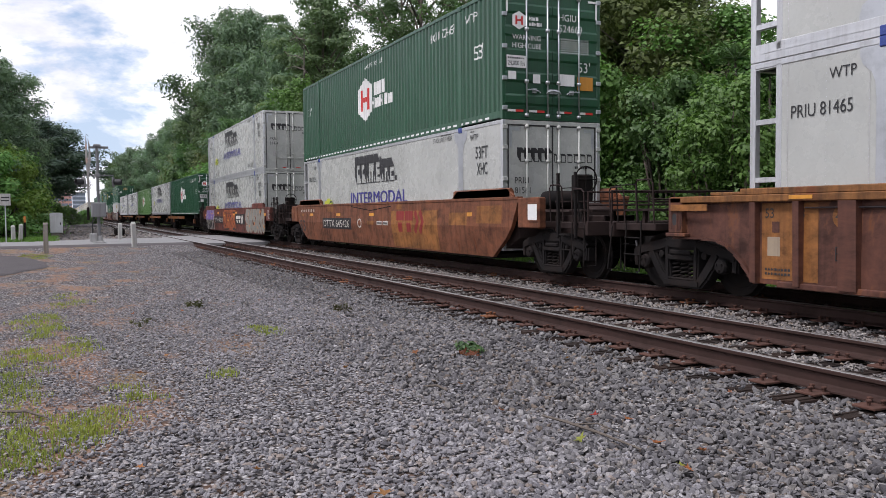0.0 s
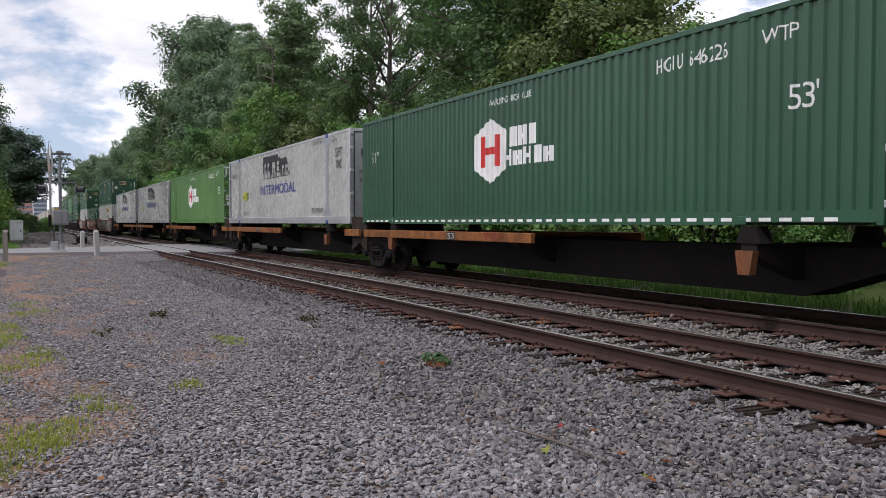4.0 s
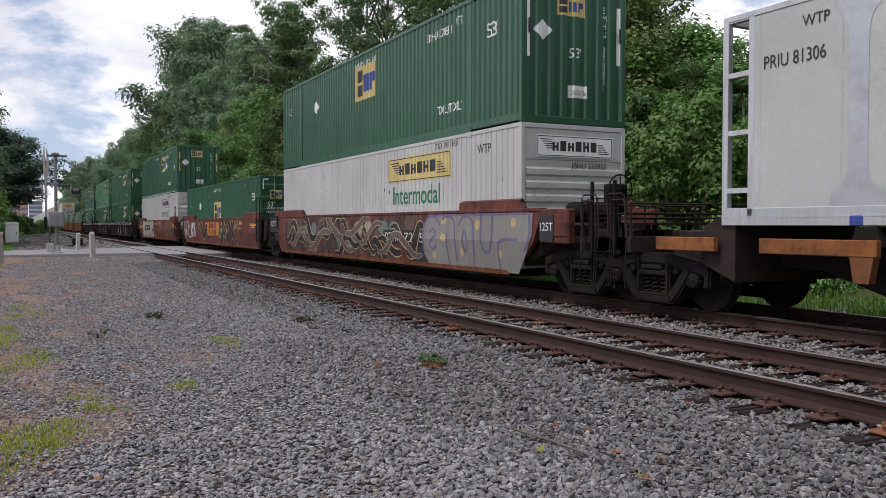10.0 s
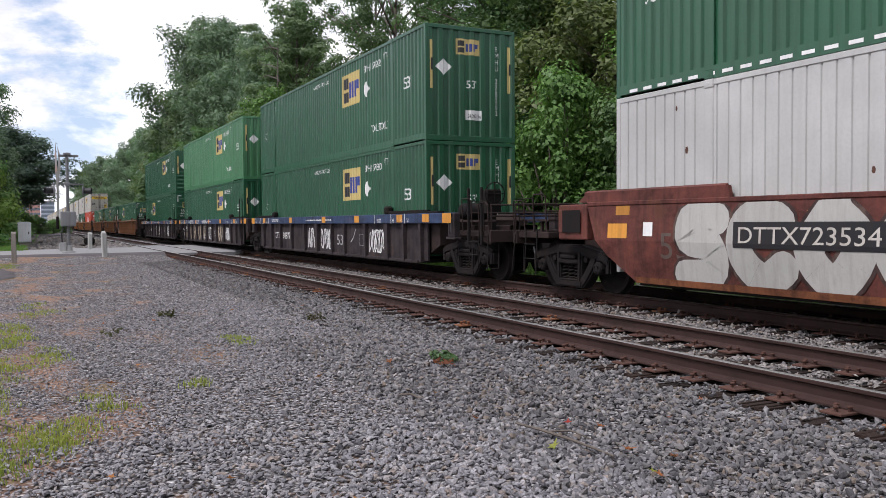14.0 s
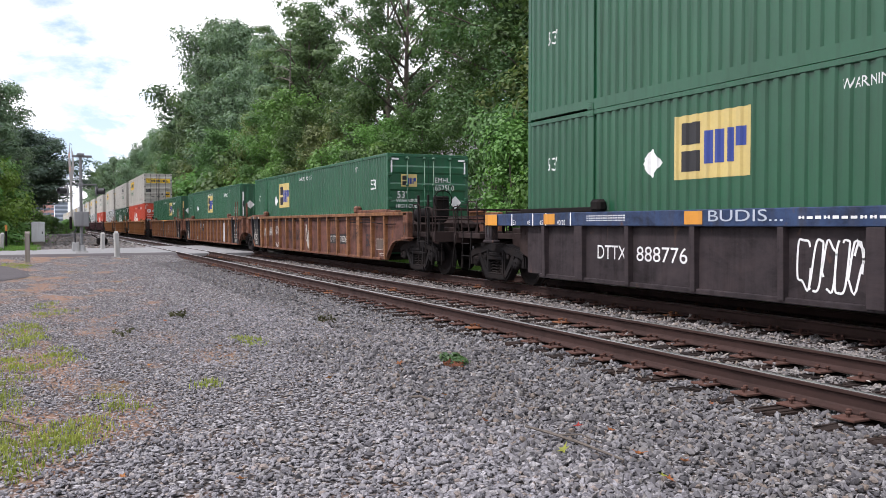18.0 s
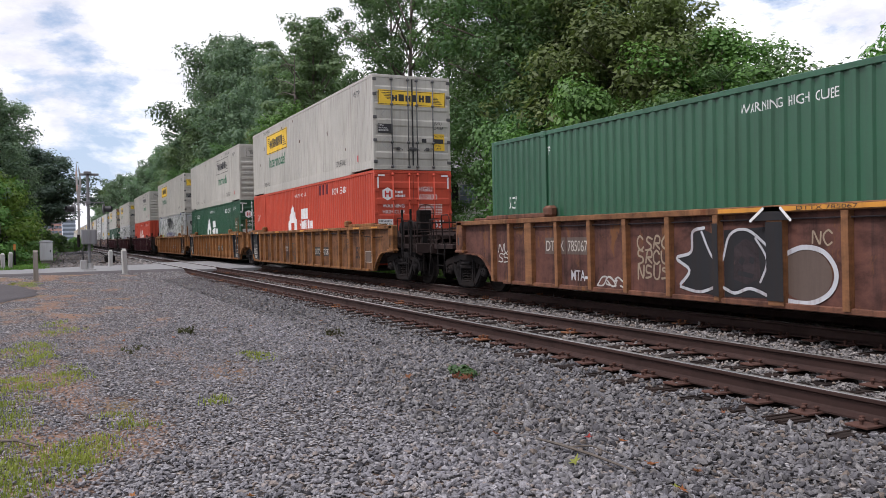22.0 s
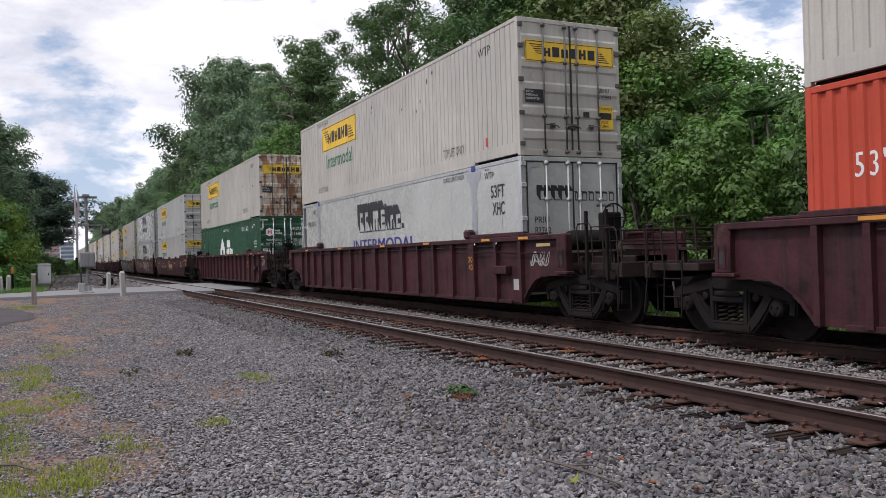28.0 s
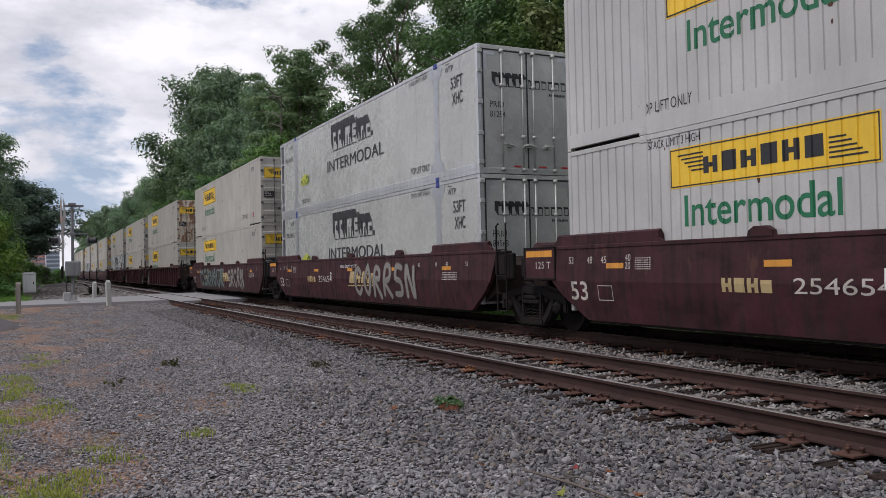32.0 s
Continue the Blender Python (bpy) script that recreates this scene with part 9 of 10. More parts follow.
    for w, rows in ((0.075, ((0.0, 0.3), (0.0, 0.75), (0.05, 1.0))), (0.085, ((0.25, 0.93), (0.18, 0.80), (0.10, 0.74), (0.08, 0.5), (0.12, 0.27), (0.17, 0.23), (0.20, 0.34))), (0.05, ((0.25, 0.95), (0.29, 0.7), (0.285, 0.4), (0.29, 0.08))),
                    (0.06, ((0.28, 0.98), (0.32, 0.6), (0.36, 0.42))), (0.055, ((0.40, 0.98), (0.44, 0.75), (0.40, 0.5))), (0.06, ((0.48, 0.95), (0.46, 0.72), (0.50, 0.70), (0.52, 0.85), (0.49, 0.96))),
                    (0.06, ((0.56, 0.97), (0.58, 0.74), (0.65, 0.72), (0.57, 0.56), (0.62, 0.35), (0.66, 0.08))), (0.06, ((0.72, 0.47), (0.84, 0.64), (0.79, 0.42), (0.86, 0.3), (0.92, 0.05))),
                    (0.055, ((0.76, 0.99), (0.83, 0.88), (0.97, 0.86))), (0.09, ((1.0, 0.72), (0.955, 0.55), (0.98, 0.25), (0.92, 0.01))), (0.05, ((0.05, 0.06), (0.2, 0.08), (0.3, 0.06), (0.43, 0.12), (0.45, 0.02))), (0.02, ((0.05, 0.9), (0.4, 0.82), (0.75, 0.86), (1.0, 0.95)))):
        art(c, held(stroke(flow([spot(*p) for p in rows]), w)), "panelblack", smooth_y, proud=0.005)
    art(c, splash(spot(0.73, 0.06)[0], 0.36, 0.75, 0.2, 2, 4), "panelblack", smooth_y, proud=0.004)
    for u, v, w in ((0.08, 0.70, 0.30), (0.40, 0.46, 0.36), (0.83, 0.74, 0.52)):
        x, z = spot(u, v)
        art(c, bar(x, z, x + w, z + 0.09), "amber", smooth_y, "reflective_tape", proud=0.012)
    x, z = spot(0.02, 0.22)
    art(c, [[(x, z - 0.1), (x + 0.015, z - 0.015), (x + 0.1, z), (x + 0.015, z + 0.015), (x, z + 0.1), (x - 0.015, z + 0.015), (x - 0.1, z), (x - 0.015, z - 0.015)]], "lettering", smooth_y, proud=0.012)
    art(c, bar(1.5, 0.74, 4.02, 1.30), "panelblack", smooth_y, "number_panel", proud=0.002)
    triple(c, 1.7, 0.82, 2.1, 0.38, "stencil", 0.006)
    letters(c, 4.2, 0.36, 8.7, 1.56, 5, "silver_wash", "sand", 0.30, 0.05, 6, smooth_y)
    for x, z in ((5.1, 1.2), (5.0, 0.6), (6.3, 0.7), (8.4, 0.6), (7.6, 1.3), (7.0, 0.5)):
        art(c, splash(x, z, 0.22, 0.2, 1, int(x * 9)), "dull_orange", smooth_y, proud=0.009)
    art(c, bar(8.2, 1.2, 8.98, 1.33), "amber", smooth_y, "reflective_tape", proud=0.006)
    art(c, scrawl(9.5, 1.05, 0.3, 0.45, 2, 0.02, 8), "lettering", -1.47)
    spine = (("hub", "doors", "646226"), ("prime", "doors", "82500"), ("lime", "doors", "68352"), ("prime", "doors", "81963"), ("prime", "doors", "81306"))
    for i, (xi, load) in enumerate(zip((-61.05, -78.55, -96.2, -113.65, -132.2), spine)):
        add_unit(xi, "spine", "orange", i == 0, i == 4, load, None, "black spine car with orange side steps", "753198")
    wells = ((-153.9, ("jbh", "ribs", "232955"), ("emp", "vertical", "270831", -0.85)), (-173.75, ("emp", "doors", "265257", -0.8), None), (-193.6, ("jbh_plain", "ribs", "282582"), ("emp", "vertical", "271451")))
    for i, (xi, lo, up) in enumerate(wells):
        c = add_unit(xi, "smooth", "rustred", i == 0, i == 2, lo, up, "rust red articulated well car with spray-painted graffiti")
        if i == 0:
            piece(c, -7.6, 0.36, 3.9, 1.55, "wash_dark", 12)
            for x, z, w, h, tone in ((-5.2, 0.95, 1.0, 0.5, "teal"), (-2.2, 0.5, 1.6, 0.6, "teal"), (1.2, 1.0, 1.2, 0.45, "teal"), (-4.1, 0.6, 0.9, 0.5, "old_brown"), (-0.6, 0.9, 1.2, 0.6, "sand"), (2.2, 0.5, 1.1, 0.4, "old_brown")):
                art(c, held(splash(x, z, w, h, 2, int(z * 90 + x * 7))), tone, smooth_y, proud=0.004)
            flares(c, -7.4, 0.4, 3.8, 1.5, 15, "panelblack", "straw", 0.24, 12, smooth_y, 0.007)
            flares(c, -6.6, 0.5, 3.4, 1.5, 9, "umber", "sand", 0.17, 13, smooth_y, 0.012)
            art(c, splash(3.5, 0.33, 1.0, 0.5, 2, 25), "ink", smooth_y, proud=0.003)
            # a pale silver piece with violet outlines
            art(c, [[(3.95, 0.62), (4.2, 0.34), (8.15, 0.34), (8.5, 0.75), (8.72, 1.1), (8.72, 1.54), (4.25, 1.54), (4.0, 1.25)]], "silver_wash", smooth_y, label="dull silver sprayed piece with violet outlines", proud=0.012)
            for w, rows in ((0.07, ((3.98, 0.6), (3.98, 1.2), (4.25, 1.5), (4.6, 1.48), (4.85, 1.3))), (0.06, ((4.3, 1.12), (4.5, 1.22), (4.62, 1.08), (4.45, 0.98), (4.3, 0.86), (4.5, 0.74), (4.66, 0.86))), (0.06, ((4.95, 1.42), (5.15, 1.5), (5.5, 1.42), (5.6, 1.0), (5.62, 0.5))), (0.06, ((5.25, 0.36), (5.2, 0.8), (5.22, 1.12))),
                            (0.06, ((5.75, 1.3), (6.0, 1.5), (6.35, 1.4), (6.45, 1.0), (6.4, 0.5), (6.3, 0.36))), (0.055, ((6.02, 1.2), (5.95, 0.95), (6.05, 0.72), (6.16, 0.95), (6.04, 1.2))), (0.06, ((6.75, 1.52), (6.78, 0.95), (7.0, 0.72), (7.2, 0.95), (7.22, 1.52))), (0.06, ((7.5, 0.36), (7.45, 0.8), (7.6, 1.0), (8.2, 1.02))), (0.07, ((8.6, 1.52), (8.64, 1.1), (8.45, 0.8))), (0.05, ((4.2, 1.53), (8.6, 1.53)))):
                art(c, held(stroke(flow(list(rows)), w), 0.34), "umber_lilac", smooth_y, proud=0.017)
            for x, z in ((4.4, 0.5), (5.0, 1.3), (5.8, 0.6), (6.6, 1.2), (7.4, 0.6), (7.9, 1.25), (4.9, 0.9)):
                art(c, held(splash(x, z, 0.2, 0.22, 1, int(x * 11))), "straw", smooth_y, proud=0.0145)

            art(c, bar(1.5, 0.80, 5.2, 1.18), "panelblack", smooth_y, "number_panel", proud=0.006)
            art(c, line("DTTX", 1.65, 0.88, 0.23, 0.85) + line("723534", 2.85, 0.88, 0.23, 1.75), "stencil", smooth_y, "car_number", proud=0.010)
        elif i == 1:
            for pts, w in (([(-8.46, 1.54), (-8.30, 1.05), (-8.14, 0.60)], 0.13), ([(-8.06, 0.62), (-7.98, 1.05), (-7.94, 1.44)], 0.12), ([(-7.94, 1.42), (-7.86, 1.0), (-7.62, 0.74), (-7.38, 0.92), (-7.28, 1.28), (-7.32, 1.46), (-7.74, 1.5)], 0.10), ([(-6.72, 1.26), (-7.06, 1.2), (-7.22, 0.92), (-6.95, 0.62), (-6.4, 0.66)], 0.09)):
                art(c, stroke(flow(pts), w), "sprayed_white", smooth_y, proud=0.004)
            art(c, scrawl(-6.3, 0.62, 1.2, 0.8, 3, 0.08, 14), "sprayed_white", smooth_y)
            flares(c, -4.3, 0.5, -1.7, 1.5, 6, "panelblack", "straw", 0.34, 15, smooth_y)
            art(c, held(splash(0.9, 0.6, 1.5, 0.75, 2, 16)), "teal", smooth_y, proud=0.003)
            flares(c, 0.8, 0.45, 4.4, 1.5, 8, "panelblack", "straw", 0.38, 17, smooth_y, 0.006)
            art(c, held(taper([(1.75, 0.95), (2.1, 1.2), (2.5, 1.0), (2.7, 0.85)], 0.34)), "straw", smooth_y, proud=0.011)
            art(c, held(taper([(1.78, 0.95), (2.1, 1.18), (2.48, 0.99), (2.66, 0.86)], 0.27)), "old_brown", smooth_y, proud=0.014)
            art(c, bar(-1.78, 0.77, 0.95, 1.42), "sign_ochre", smooth_y, "paint_patch", "ochre yellow panel", proud=0.013)
            triple(c, -1.45, 0.82, 2.0, 0.55, "deepred", 0.017)
            art(c, scrawl(4.0, 1.1, 1.4, 0.4, 4, 0.025, 19), "straw", smooth_y)
            art(c, line("40", 5.78, 1.46, 0.1) + line("20", 5.78, 1.32, 0.1) + line("48", 6.4, 1.46, 0.1), "ink", smooth_y)
        else:
            letters(c, -6.8, 0.36, -1.2, 1.54, 5, "cyanpaint", "wash_dark", 0.46, 0.05, 17, smooth_y)
            art(c, bar(-5.6, 0.92, -2.7, 1.28), "panelblack", smooth_y, "number_panel", proud=0.014)
            art(c, line("DTTX723534", -5.5, 0.99, 0.22, 2.15), "stencil", smooth_y, "car_number", proud=0.018)
            for pts in ([(0.06, 1.28), (0.45, 1.43), (0.85, 1.47)], [(0.5, 1.42), (0.6, 1.15), (0.74, 0.95)], [(1.36, 1.5), (1.12, 1.36), (1.03, 1.1), (1.08, 0.93), (1.34, 1.0)], [(1.08, 1.22), (1.35, 1.27)], [(1.62, 1.05), (1.68, 1.52), (1.86, 1.12), (2.06, 1.5), (2.24, 0.98)], [(2.36, 0.95), (2.42, 1.35), (2.5, 1.52), (2.66, 1.53), (2.68, 1.36), (2.45, 1.2), (2.75, 1.08), (3.0, 0.98), (3.15, 0.97), (3.28, 1.1)]):
                art(c, stroke(flow(pts), 0.028), "stencil", smooth_y)
            for k, word in enumerate(("FILLS", "R", "DOPE!")):
                art(c, line(word, -1.0 + 0.1 * k, 0.84 - 0.17 * k, 0.12), "lettering", smooth_y)
            art(c, splash(1.75, 0.82, 0.3, 0.5, 1, 22) + splash(1.2, 0.8, 1.3, 0.07, 3, 23), "ochre", smooth_y, "paint_patch", proud=0.001)
            letters(c, 3.7, 0.46, 6.85, 1.52, 4, "gold_wash", "gold_line", 0.30, 0.028, 31, smooth_y)
            art(c, stroke([(3.98, 1.05), (3.66, 0.98), (3.58, 0.8), (3.72, 0.62), (3.98, 0.66)], 0.026) + stroke([(6.6, 0.98), (6.86, 0.86), (6.84, 0.66), (6.6, 0.58)], 0.022), "gold_line", smooth_y, proud=0.004)
            art(c, scrawl(8.02, 1.36, 0.34, 0.12, 4, 0.007, 71) + scrawl(8.03, 1.1, 0.34, 0.12, 4, 0.007, 72), "lettering", smooth_y, proud=0.006)
            art(c, bar(-8.4, 1.02, -7.9, 1.26), "amber", smooth_y, "reflective_tape")
            art(c, bar(-8.2, 1.4, -7.85, 1.55), "sign_ochre", smooth_y, "paint_patch")
            art(c, bar(-7.5, 1.06, -7.28, 1.28), "lettering", smooth_y, "placard")
            art(c, line("53", -7.1, 0.72, 0.4, 0.6), "umber", smooth_y)
            art(c, bar(-9.7, 1.1, -9.15, 1.5), "frame", -1.475, "hatch")
            art(c, scrawl(3.3, 1.15, 1.3, 0.25, 5, 0.02, 24), "ink", smooth_y)
        if i == 0:
            art(c, bar(8.99, 1.0, 9.44, 1.5), "ink", -1.47, "black_panel")
            art(c, line("125T", 9.02, 1.2, 0.15, 0.4), "lettering", -1.474, "lettering")
        if i != 2:
            art(c, bar(-9.64, 1.035, -8.63, 1.595), "panelblack", -1.474, "black_panel")
            art(c, line("125T", -9.44, 1.25, 0.2, 0.64, 0.01), "stencil", -1.478, "lettering")
        art(c, bar(-7.74, 0.302, 7.74, 0.40), "edge_rust", smooth_y, "lower_edge", "rust brown lower edge", proud=0.02)
        art(c, bar(7.02, 1.25, 7.92, 1.35), "amber", smooth_y, "reflective_tape", proud=0.006)
        art(c, bar(7.18, 1.175, 7.72, 1.225), "stencil", smooth_y, "placard", proud=0.006)
        art(c, [q for k in range(4) for q in blocks(7.2, 0.96 + k * 0.045, 7.85, 0.975 + k * 0.045, 9, 0.3, k)], "umber", smooth_y, "data_text", proud=0.001)
    deep = ((-217.55, ("emp", "vertical", "277800"), ("emp", "vertical", "278262")), (-237.35, ("emp", "vertical", "651806"), ("pale", "vertical", "262147")), (-257.2, ("emp", "doors", "647386"), ("emp", "ribs", "686286")))
    for i, (xi, lo, up) in enumerate(deep):
        c = add_unit(xi, "deep", "blue", i == 0, i == 2, lo, up, "blue and grey articulated well car with scribbled tags")
        if i != 1:
            art(c, line("DTTX", -5.92, 0.70, 0.24, 0.8) + line("888776", -4.85, 0.70, 0.24, 1.2), "lettering", -1.36, "car_number")
        if i == 1:
            for x in (-5.35, -3.45, -1.3):
                art(c, scrawl(x, 1.30, 1.15, 0.2, 5, 0.03, int(x * 10)), "lettering", -1.47)
            for k, x in enumerate((-5.85, -4.8, -3.75, -2.7, -1.65, 1.95, 3.0)):
                lean = 0.05 * (k % 3) - 0.05
                art(c, fat([(x + 0.2, 1.10), (x + 0.14 + lean, 0.8), (x + 0.24, 0.47)], 0.21) + fat([(x + 0.72, 1.05), (x + 0.66 - lean, 0.78), (x + 0.82, 0.47)], 0.22) + (fat([(x + 0.3, 0.5), (x + 0.42, 0.85), (x + 0.66, 1.1)], 0.07) if k % 2 == 0 else fat([(x + 0.2, 0.76), (x + 0.5, 0.84), (x + 0.76, 0.72)], 0.1)), "sand", -1.36)
                art(c, fat([(x + 0.24, 1.1), (x + 0.22 + lean, 0.8), (x + 0.3, 0.5)], 0.018) + fat([(x + 0.3, 0.46), (x + 0.46, 0.86), (x + 0.76, 1.06), (x + 0.72 - lean, 0.75), (x + 0.9, 0.46)], 0.018), "stencil", -1.365)
            art(c, line("1 800", -8.5, 0.86, 0.18, 0.62), "lettering", -1.36)
            art(c, line("ParT", -8.3, 0.56, 0.17, 0.5), "lettering", -1.36)
            art(c, line("I25-T", -7.4, 0.5, 0.25, 0.8, 0.012), "sand", -1.36, "lettering")
            art(c, stroke(flow([(-7.45, 1.12), (-7.36, 0.96), (-7.28, 1.14), (-7.2, 1.0), (-6.9, 1.06), (-6.72, 1.02)]), 0.03) + stroke(flow([(-7.28, 0.86), (-7.05, 0.96), (-6.85, 0.88), (-6.62, 0.9)]), 0.03), "lettering", -1.36)
            art(c, line("C", -6.47, 0.84, 0.22, 0.2, 0.012), "stencil", -1.47, "lettering")
        if i == 2:
            art(c, line("BUDIS...", -3.1, 1.345, 0.16, 1.35), "chalk", -1.472)
        art(c, line("53", 1.5, 0.60, 0.32, 0.55), "silver", -1.36, "lettering")
        art(c, scrawl(-1.6, 0.42, 0.95, 0.72, 5, 0.03, 30 + i), "lettering", -1.36)
        art(c, scrawl(-0.12, 0.42, 1.05, 0.7, 5, 0.03, 33 + i), "lettering", -1.36)
        art(c, scrawl(4.35, 0.42, 1.2, 0.7, 5, 0.035, 36 + i), "lettering", -1.36)
        art(c, ring(3.5, 0.62, 3.84, 0.96, 0.012) + stroke(flow([(2.75, 0.7), (3.0, 0.85), (3.2, 1.1)]), 0.04), "silver", -1.36)
        for k, x in enumerate((-8.73, -7.92, -7.45, -6.62)):
            art(c, bar(x, 1.275, x + 0.035, 1.515), "lettering", -1.47, "tick_mark")
            art(c, line(("53", "48", "45", "40/20")[k], x + (0.06, -0.2, -0.2, -0.42)[k], 1.29, 0.09), "lettering", -1.47, "lettering")
        art(c, [q for k in range(3) for q in blocks(-6.1, 1.36 + k * 0.04, -5.0, 1.38 + k * 0.04, 16, 0.3, k)], "lettering", -1.47, "data_text")
        art(c, blocks(-1.5, 1.37, 1.3, 1.41, 22, 0.3, 1) + bar(5.0, 1.27, 5.03, 1.52) + bar(6.2, 1.27, 6.23, 1.52) + bar(7.1, 1.27, 7.13, 1.52) + line("40/20", 5.2, 1.3, 0.1) + line("45", 6.3, 1.3, 0.1) + line("48", 6.85, 1.3, 0.1) + line("53", 7.25, 1.3, 0.1), "lettering", -1.47, "lettering", proud=0.003)
    for i, (xi, lo) in enumerate(((-281.3, ("emp", "doors", "652500")), (-301.1, ("emp", "vertical", "261351", -0.85)), (-320.95, ("emp", "vertical", "265421")))):
        c = add_unit(xi, "ribbed", "tan", i == 0, i == 2, lo, None, "rust brown ribbed articulated well car with tags")
        nx, nw = ((3.01, 4.03), (3.01, 4.03), (-6.12, -5.36))[i]
        for q, word in ((nx, "DTTX"), (nw, "785067")) if i != 1 else ():
            up, wide = (0.26, 0.72) if i == 2 else (0.0, 0.86)
            art(c, bar(q, 0.66 + up, q + wide, 0.98 + up), "umber" if i == 2 else "panelblack", -1.36, "number_panel")
            art(c, line(word, q + 0.05, 0.72 + up, 0.2, wide - 0.1), "stencil", -1.364, "car_number")
        art(c, line("53", 6.5 if i == 0 else 6.22, 0.64, 0.36, 0.5, 0.02) + line("45", 6.85, 1.16, 0.13, 0.2) + line("48", 7.3, 1.14, 0.13, 0.2) + line("53", 7.9, 1.12, 0.12, 0.2) + ring(5.4, 0.86, 5.68, 1.14, 0.012), "panelblack", -1.36, "lettering")
        if i == 0:
            art(c, bar(7.38, 0.58, 7.9, 0.86), "umber", -1.36, "placard")
            art(c, ring(7.36, 0.56, 7.92, 0.88, 0.012) + [q for k in range(2) for q in blocks(7.6, 0.40 + k * 0.05, 8.05, 0.42 + k * 0.05, 6, 0.3, k)], "stencil", -1.365, "data_text")
        if i == 2:
            art(c, [[(-2.2, 0.42), (-1.45, 0.36), (-1.45, 1.24), (-1.72, 1.34), (-1.95, 1.28), (-1.98, 0.98), (-2.28, 0.92), (-2.05, 0.7)], [(-1.3, 0.36), (-0.42, 0.38), (-0.42, 1.36), (-1.3, 1.32)]], "panelblack", -1.36)
            art(c, [[(0.12 + 0.42 * math.cos(q * math.tau / 18), 0.72 + 0.34 * math.sin(q * math.tau / 18)) for q in range(18)]], "umber", -1.36)
            art(c, [[(-1.12, 0.62), (-0.86, 0.55), (-0.62, 0.66), (-0.66, 1.12), (-0.9, 1.2), (-1.1, 1.08)]], "greybrown", -1.362)
            art(c, [[(-1.02, 0.86), (-0.95, 0.82), (-0.90, 0.9), (-0.97, 0.95)], [(-0.82, 0.86), (-0.75, 0.84), (-0.72, 0.92), (-0.8, 0.95)], [(-1.04, 0.68), (-0.76, 0.64), (-0.74, 0.7), (-1.02, 0.75)]], "panelblack", -1.364)
            for pts, w in (([(-2.22, 0.5), (-2.02, 0.72), (-2.3, 0.9), (-1.98, 1.0), (-1.94, 1.3), (-1.7, 1.36)], 0.05), ([(-2.22, 0.46), (-1.8, 0.40), (-1.4, 0.5), (-1.1, 0.42), (-0.8, 0.5), (-0.45, 0.4)], 0.045), ([(-1.75, 1.3), (-1.55, 0.95), (-1.35, 0.85), (-1.18, 1.25), (-0.85, 1.32), (-0.5, 1.1)], 0.04), ([(-0.62, 0.6), (-0.5, 0.9), (-0.7, 1.2)], 0.035),
                           ([(-0.28, 0.38), (0.2, 0.36), (0.52, 0.52), (0.6, 0.78), (0.42, 1.02), (0.1, 1.08), (-0.2, 0.98)], 0.065)):
                art(c, fat(pts, w), "sprayed_white", -1.367)
            for x in (-1.37, -0.28):
                w = 0.14 if x > -1 else 0.055
                art(c, bar(x - w, 0.36, x + w, 1.42), "panelblack", lambda z: -1.452 - 0.016 * z, "rib_paint", proud=0.002)
            art(c, [[(-0.62, 1.44), (-0.45, 1.62), (-0.18, 1.62), (-0.05, 1.44)]], "panelblack", -1.474)
            art(c, fat([(-0.68, 1.44), (-0.46, 1.60)], 0.04) + fat([(-0.16, 1.60), (0.0, 1.44)], 0.04), "lettering", -1.478)
            tag(c, -3.28, 0.55, -2.5, 1.26, 3, 4, "sand", 0.035, 77)
            tag(c, 2.02, 0.66, 2.78, 1.24, 2, 4, "sprayed_white", 0.036, 78)
            art(c, fat([(2.38, 0.52), (2.5, 0.6), (2.4, 0.66), (2.3, 0.56), (2.42, 0.46), (2.56, 0.52)], 0.03), "sprayed_white", -1.36)
            tag(c, 3.15, 0.72, 3.55, 1.2, 2, 3, "sand", 0.016, 79)
            tag(c, 0.22, 1.12, 0.55, 1.3, 1, 2, "sand", 0.025, 80)
            tag(c, -8.05, 0.72, -7.55, 1.14, 2, 2, "cyanpaint", 0.026, 81)
            art(c, line("MTA", -5.22, 0.44, 0.19, 0.45, 0.01) + stroke([(-4.78, 0.5), (-4.5, 0.5)], 0.05), "sprayed_white", -1.36)
            art(c, bar(-1.3, 1.56, 1.6, 1.62), "amber", -1.474, "reflective_tape")
            art(c, line("DTTX 785067", 0.1, 1.565, 0.05, 0.9), "ink", -1.478, "car_number")
        elif i == 1:
            art(c, [[(4.08, 0.38), (4.9, 0.34), (4.9, 1.37), (4.14, 1.38)]], "sprayed_white", -1.36)
            art(c, fat([(4.32, 1.3), (4.34, 0.6), (4.5, 0.48), (4.75, 0.5)], 0.05) + fat([(4.5, 0.8), (4.62, 0.95), (4.78, 0.88), (4.74, 0.7), (4.56, 0.66), (4.5, 0.8)], 0.06) + fat([(4.62, 1.34), (4.58, 1.16), (4.76, 1.1), (4.84, 1.28)], 0.05), "silver", -1.363)
            art(c, fat([(4.6, 0.78), (4.66, 0.86), (4.7, 0.78), (4.62, 0.74)], 0.03), "panelblack", -1.367)
            tag(c, 5.12, 0.55, 5.75, 1.24, 1, 5, "panelblack", 0.028, 41)
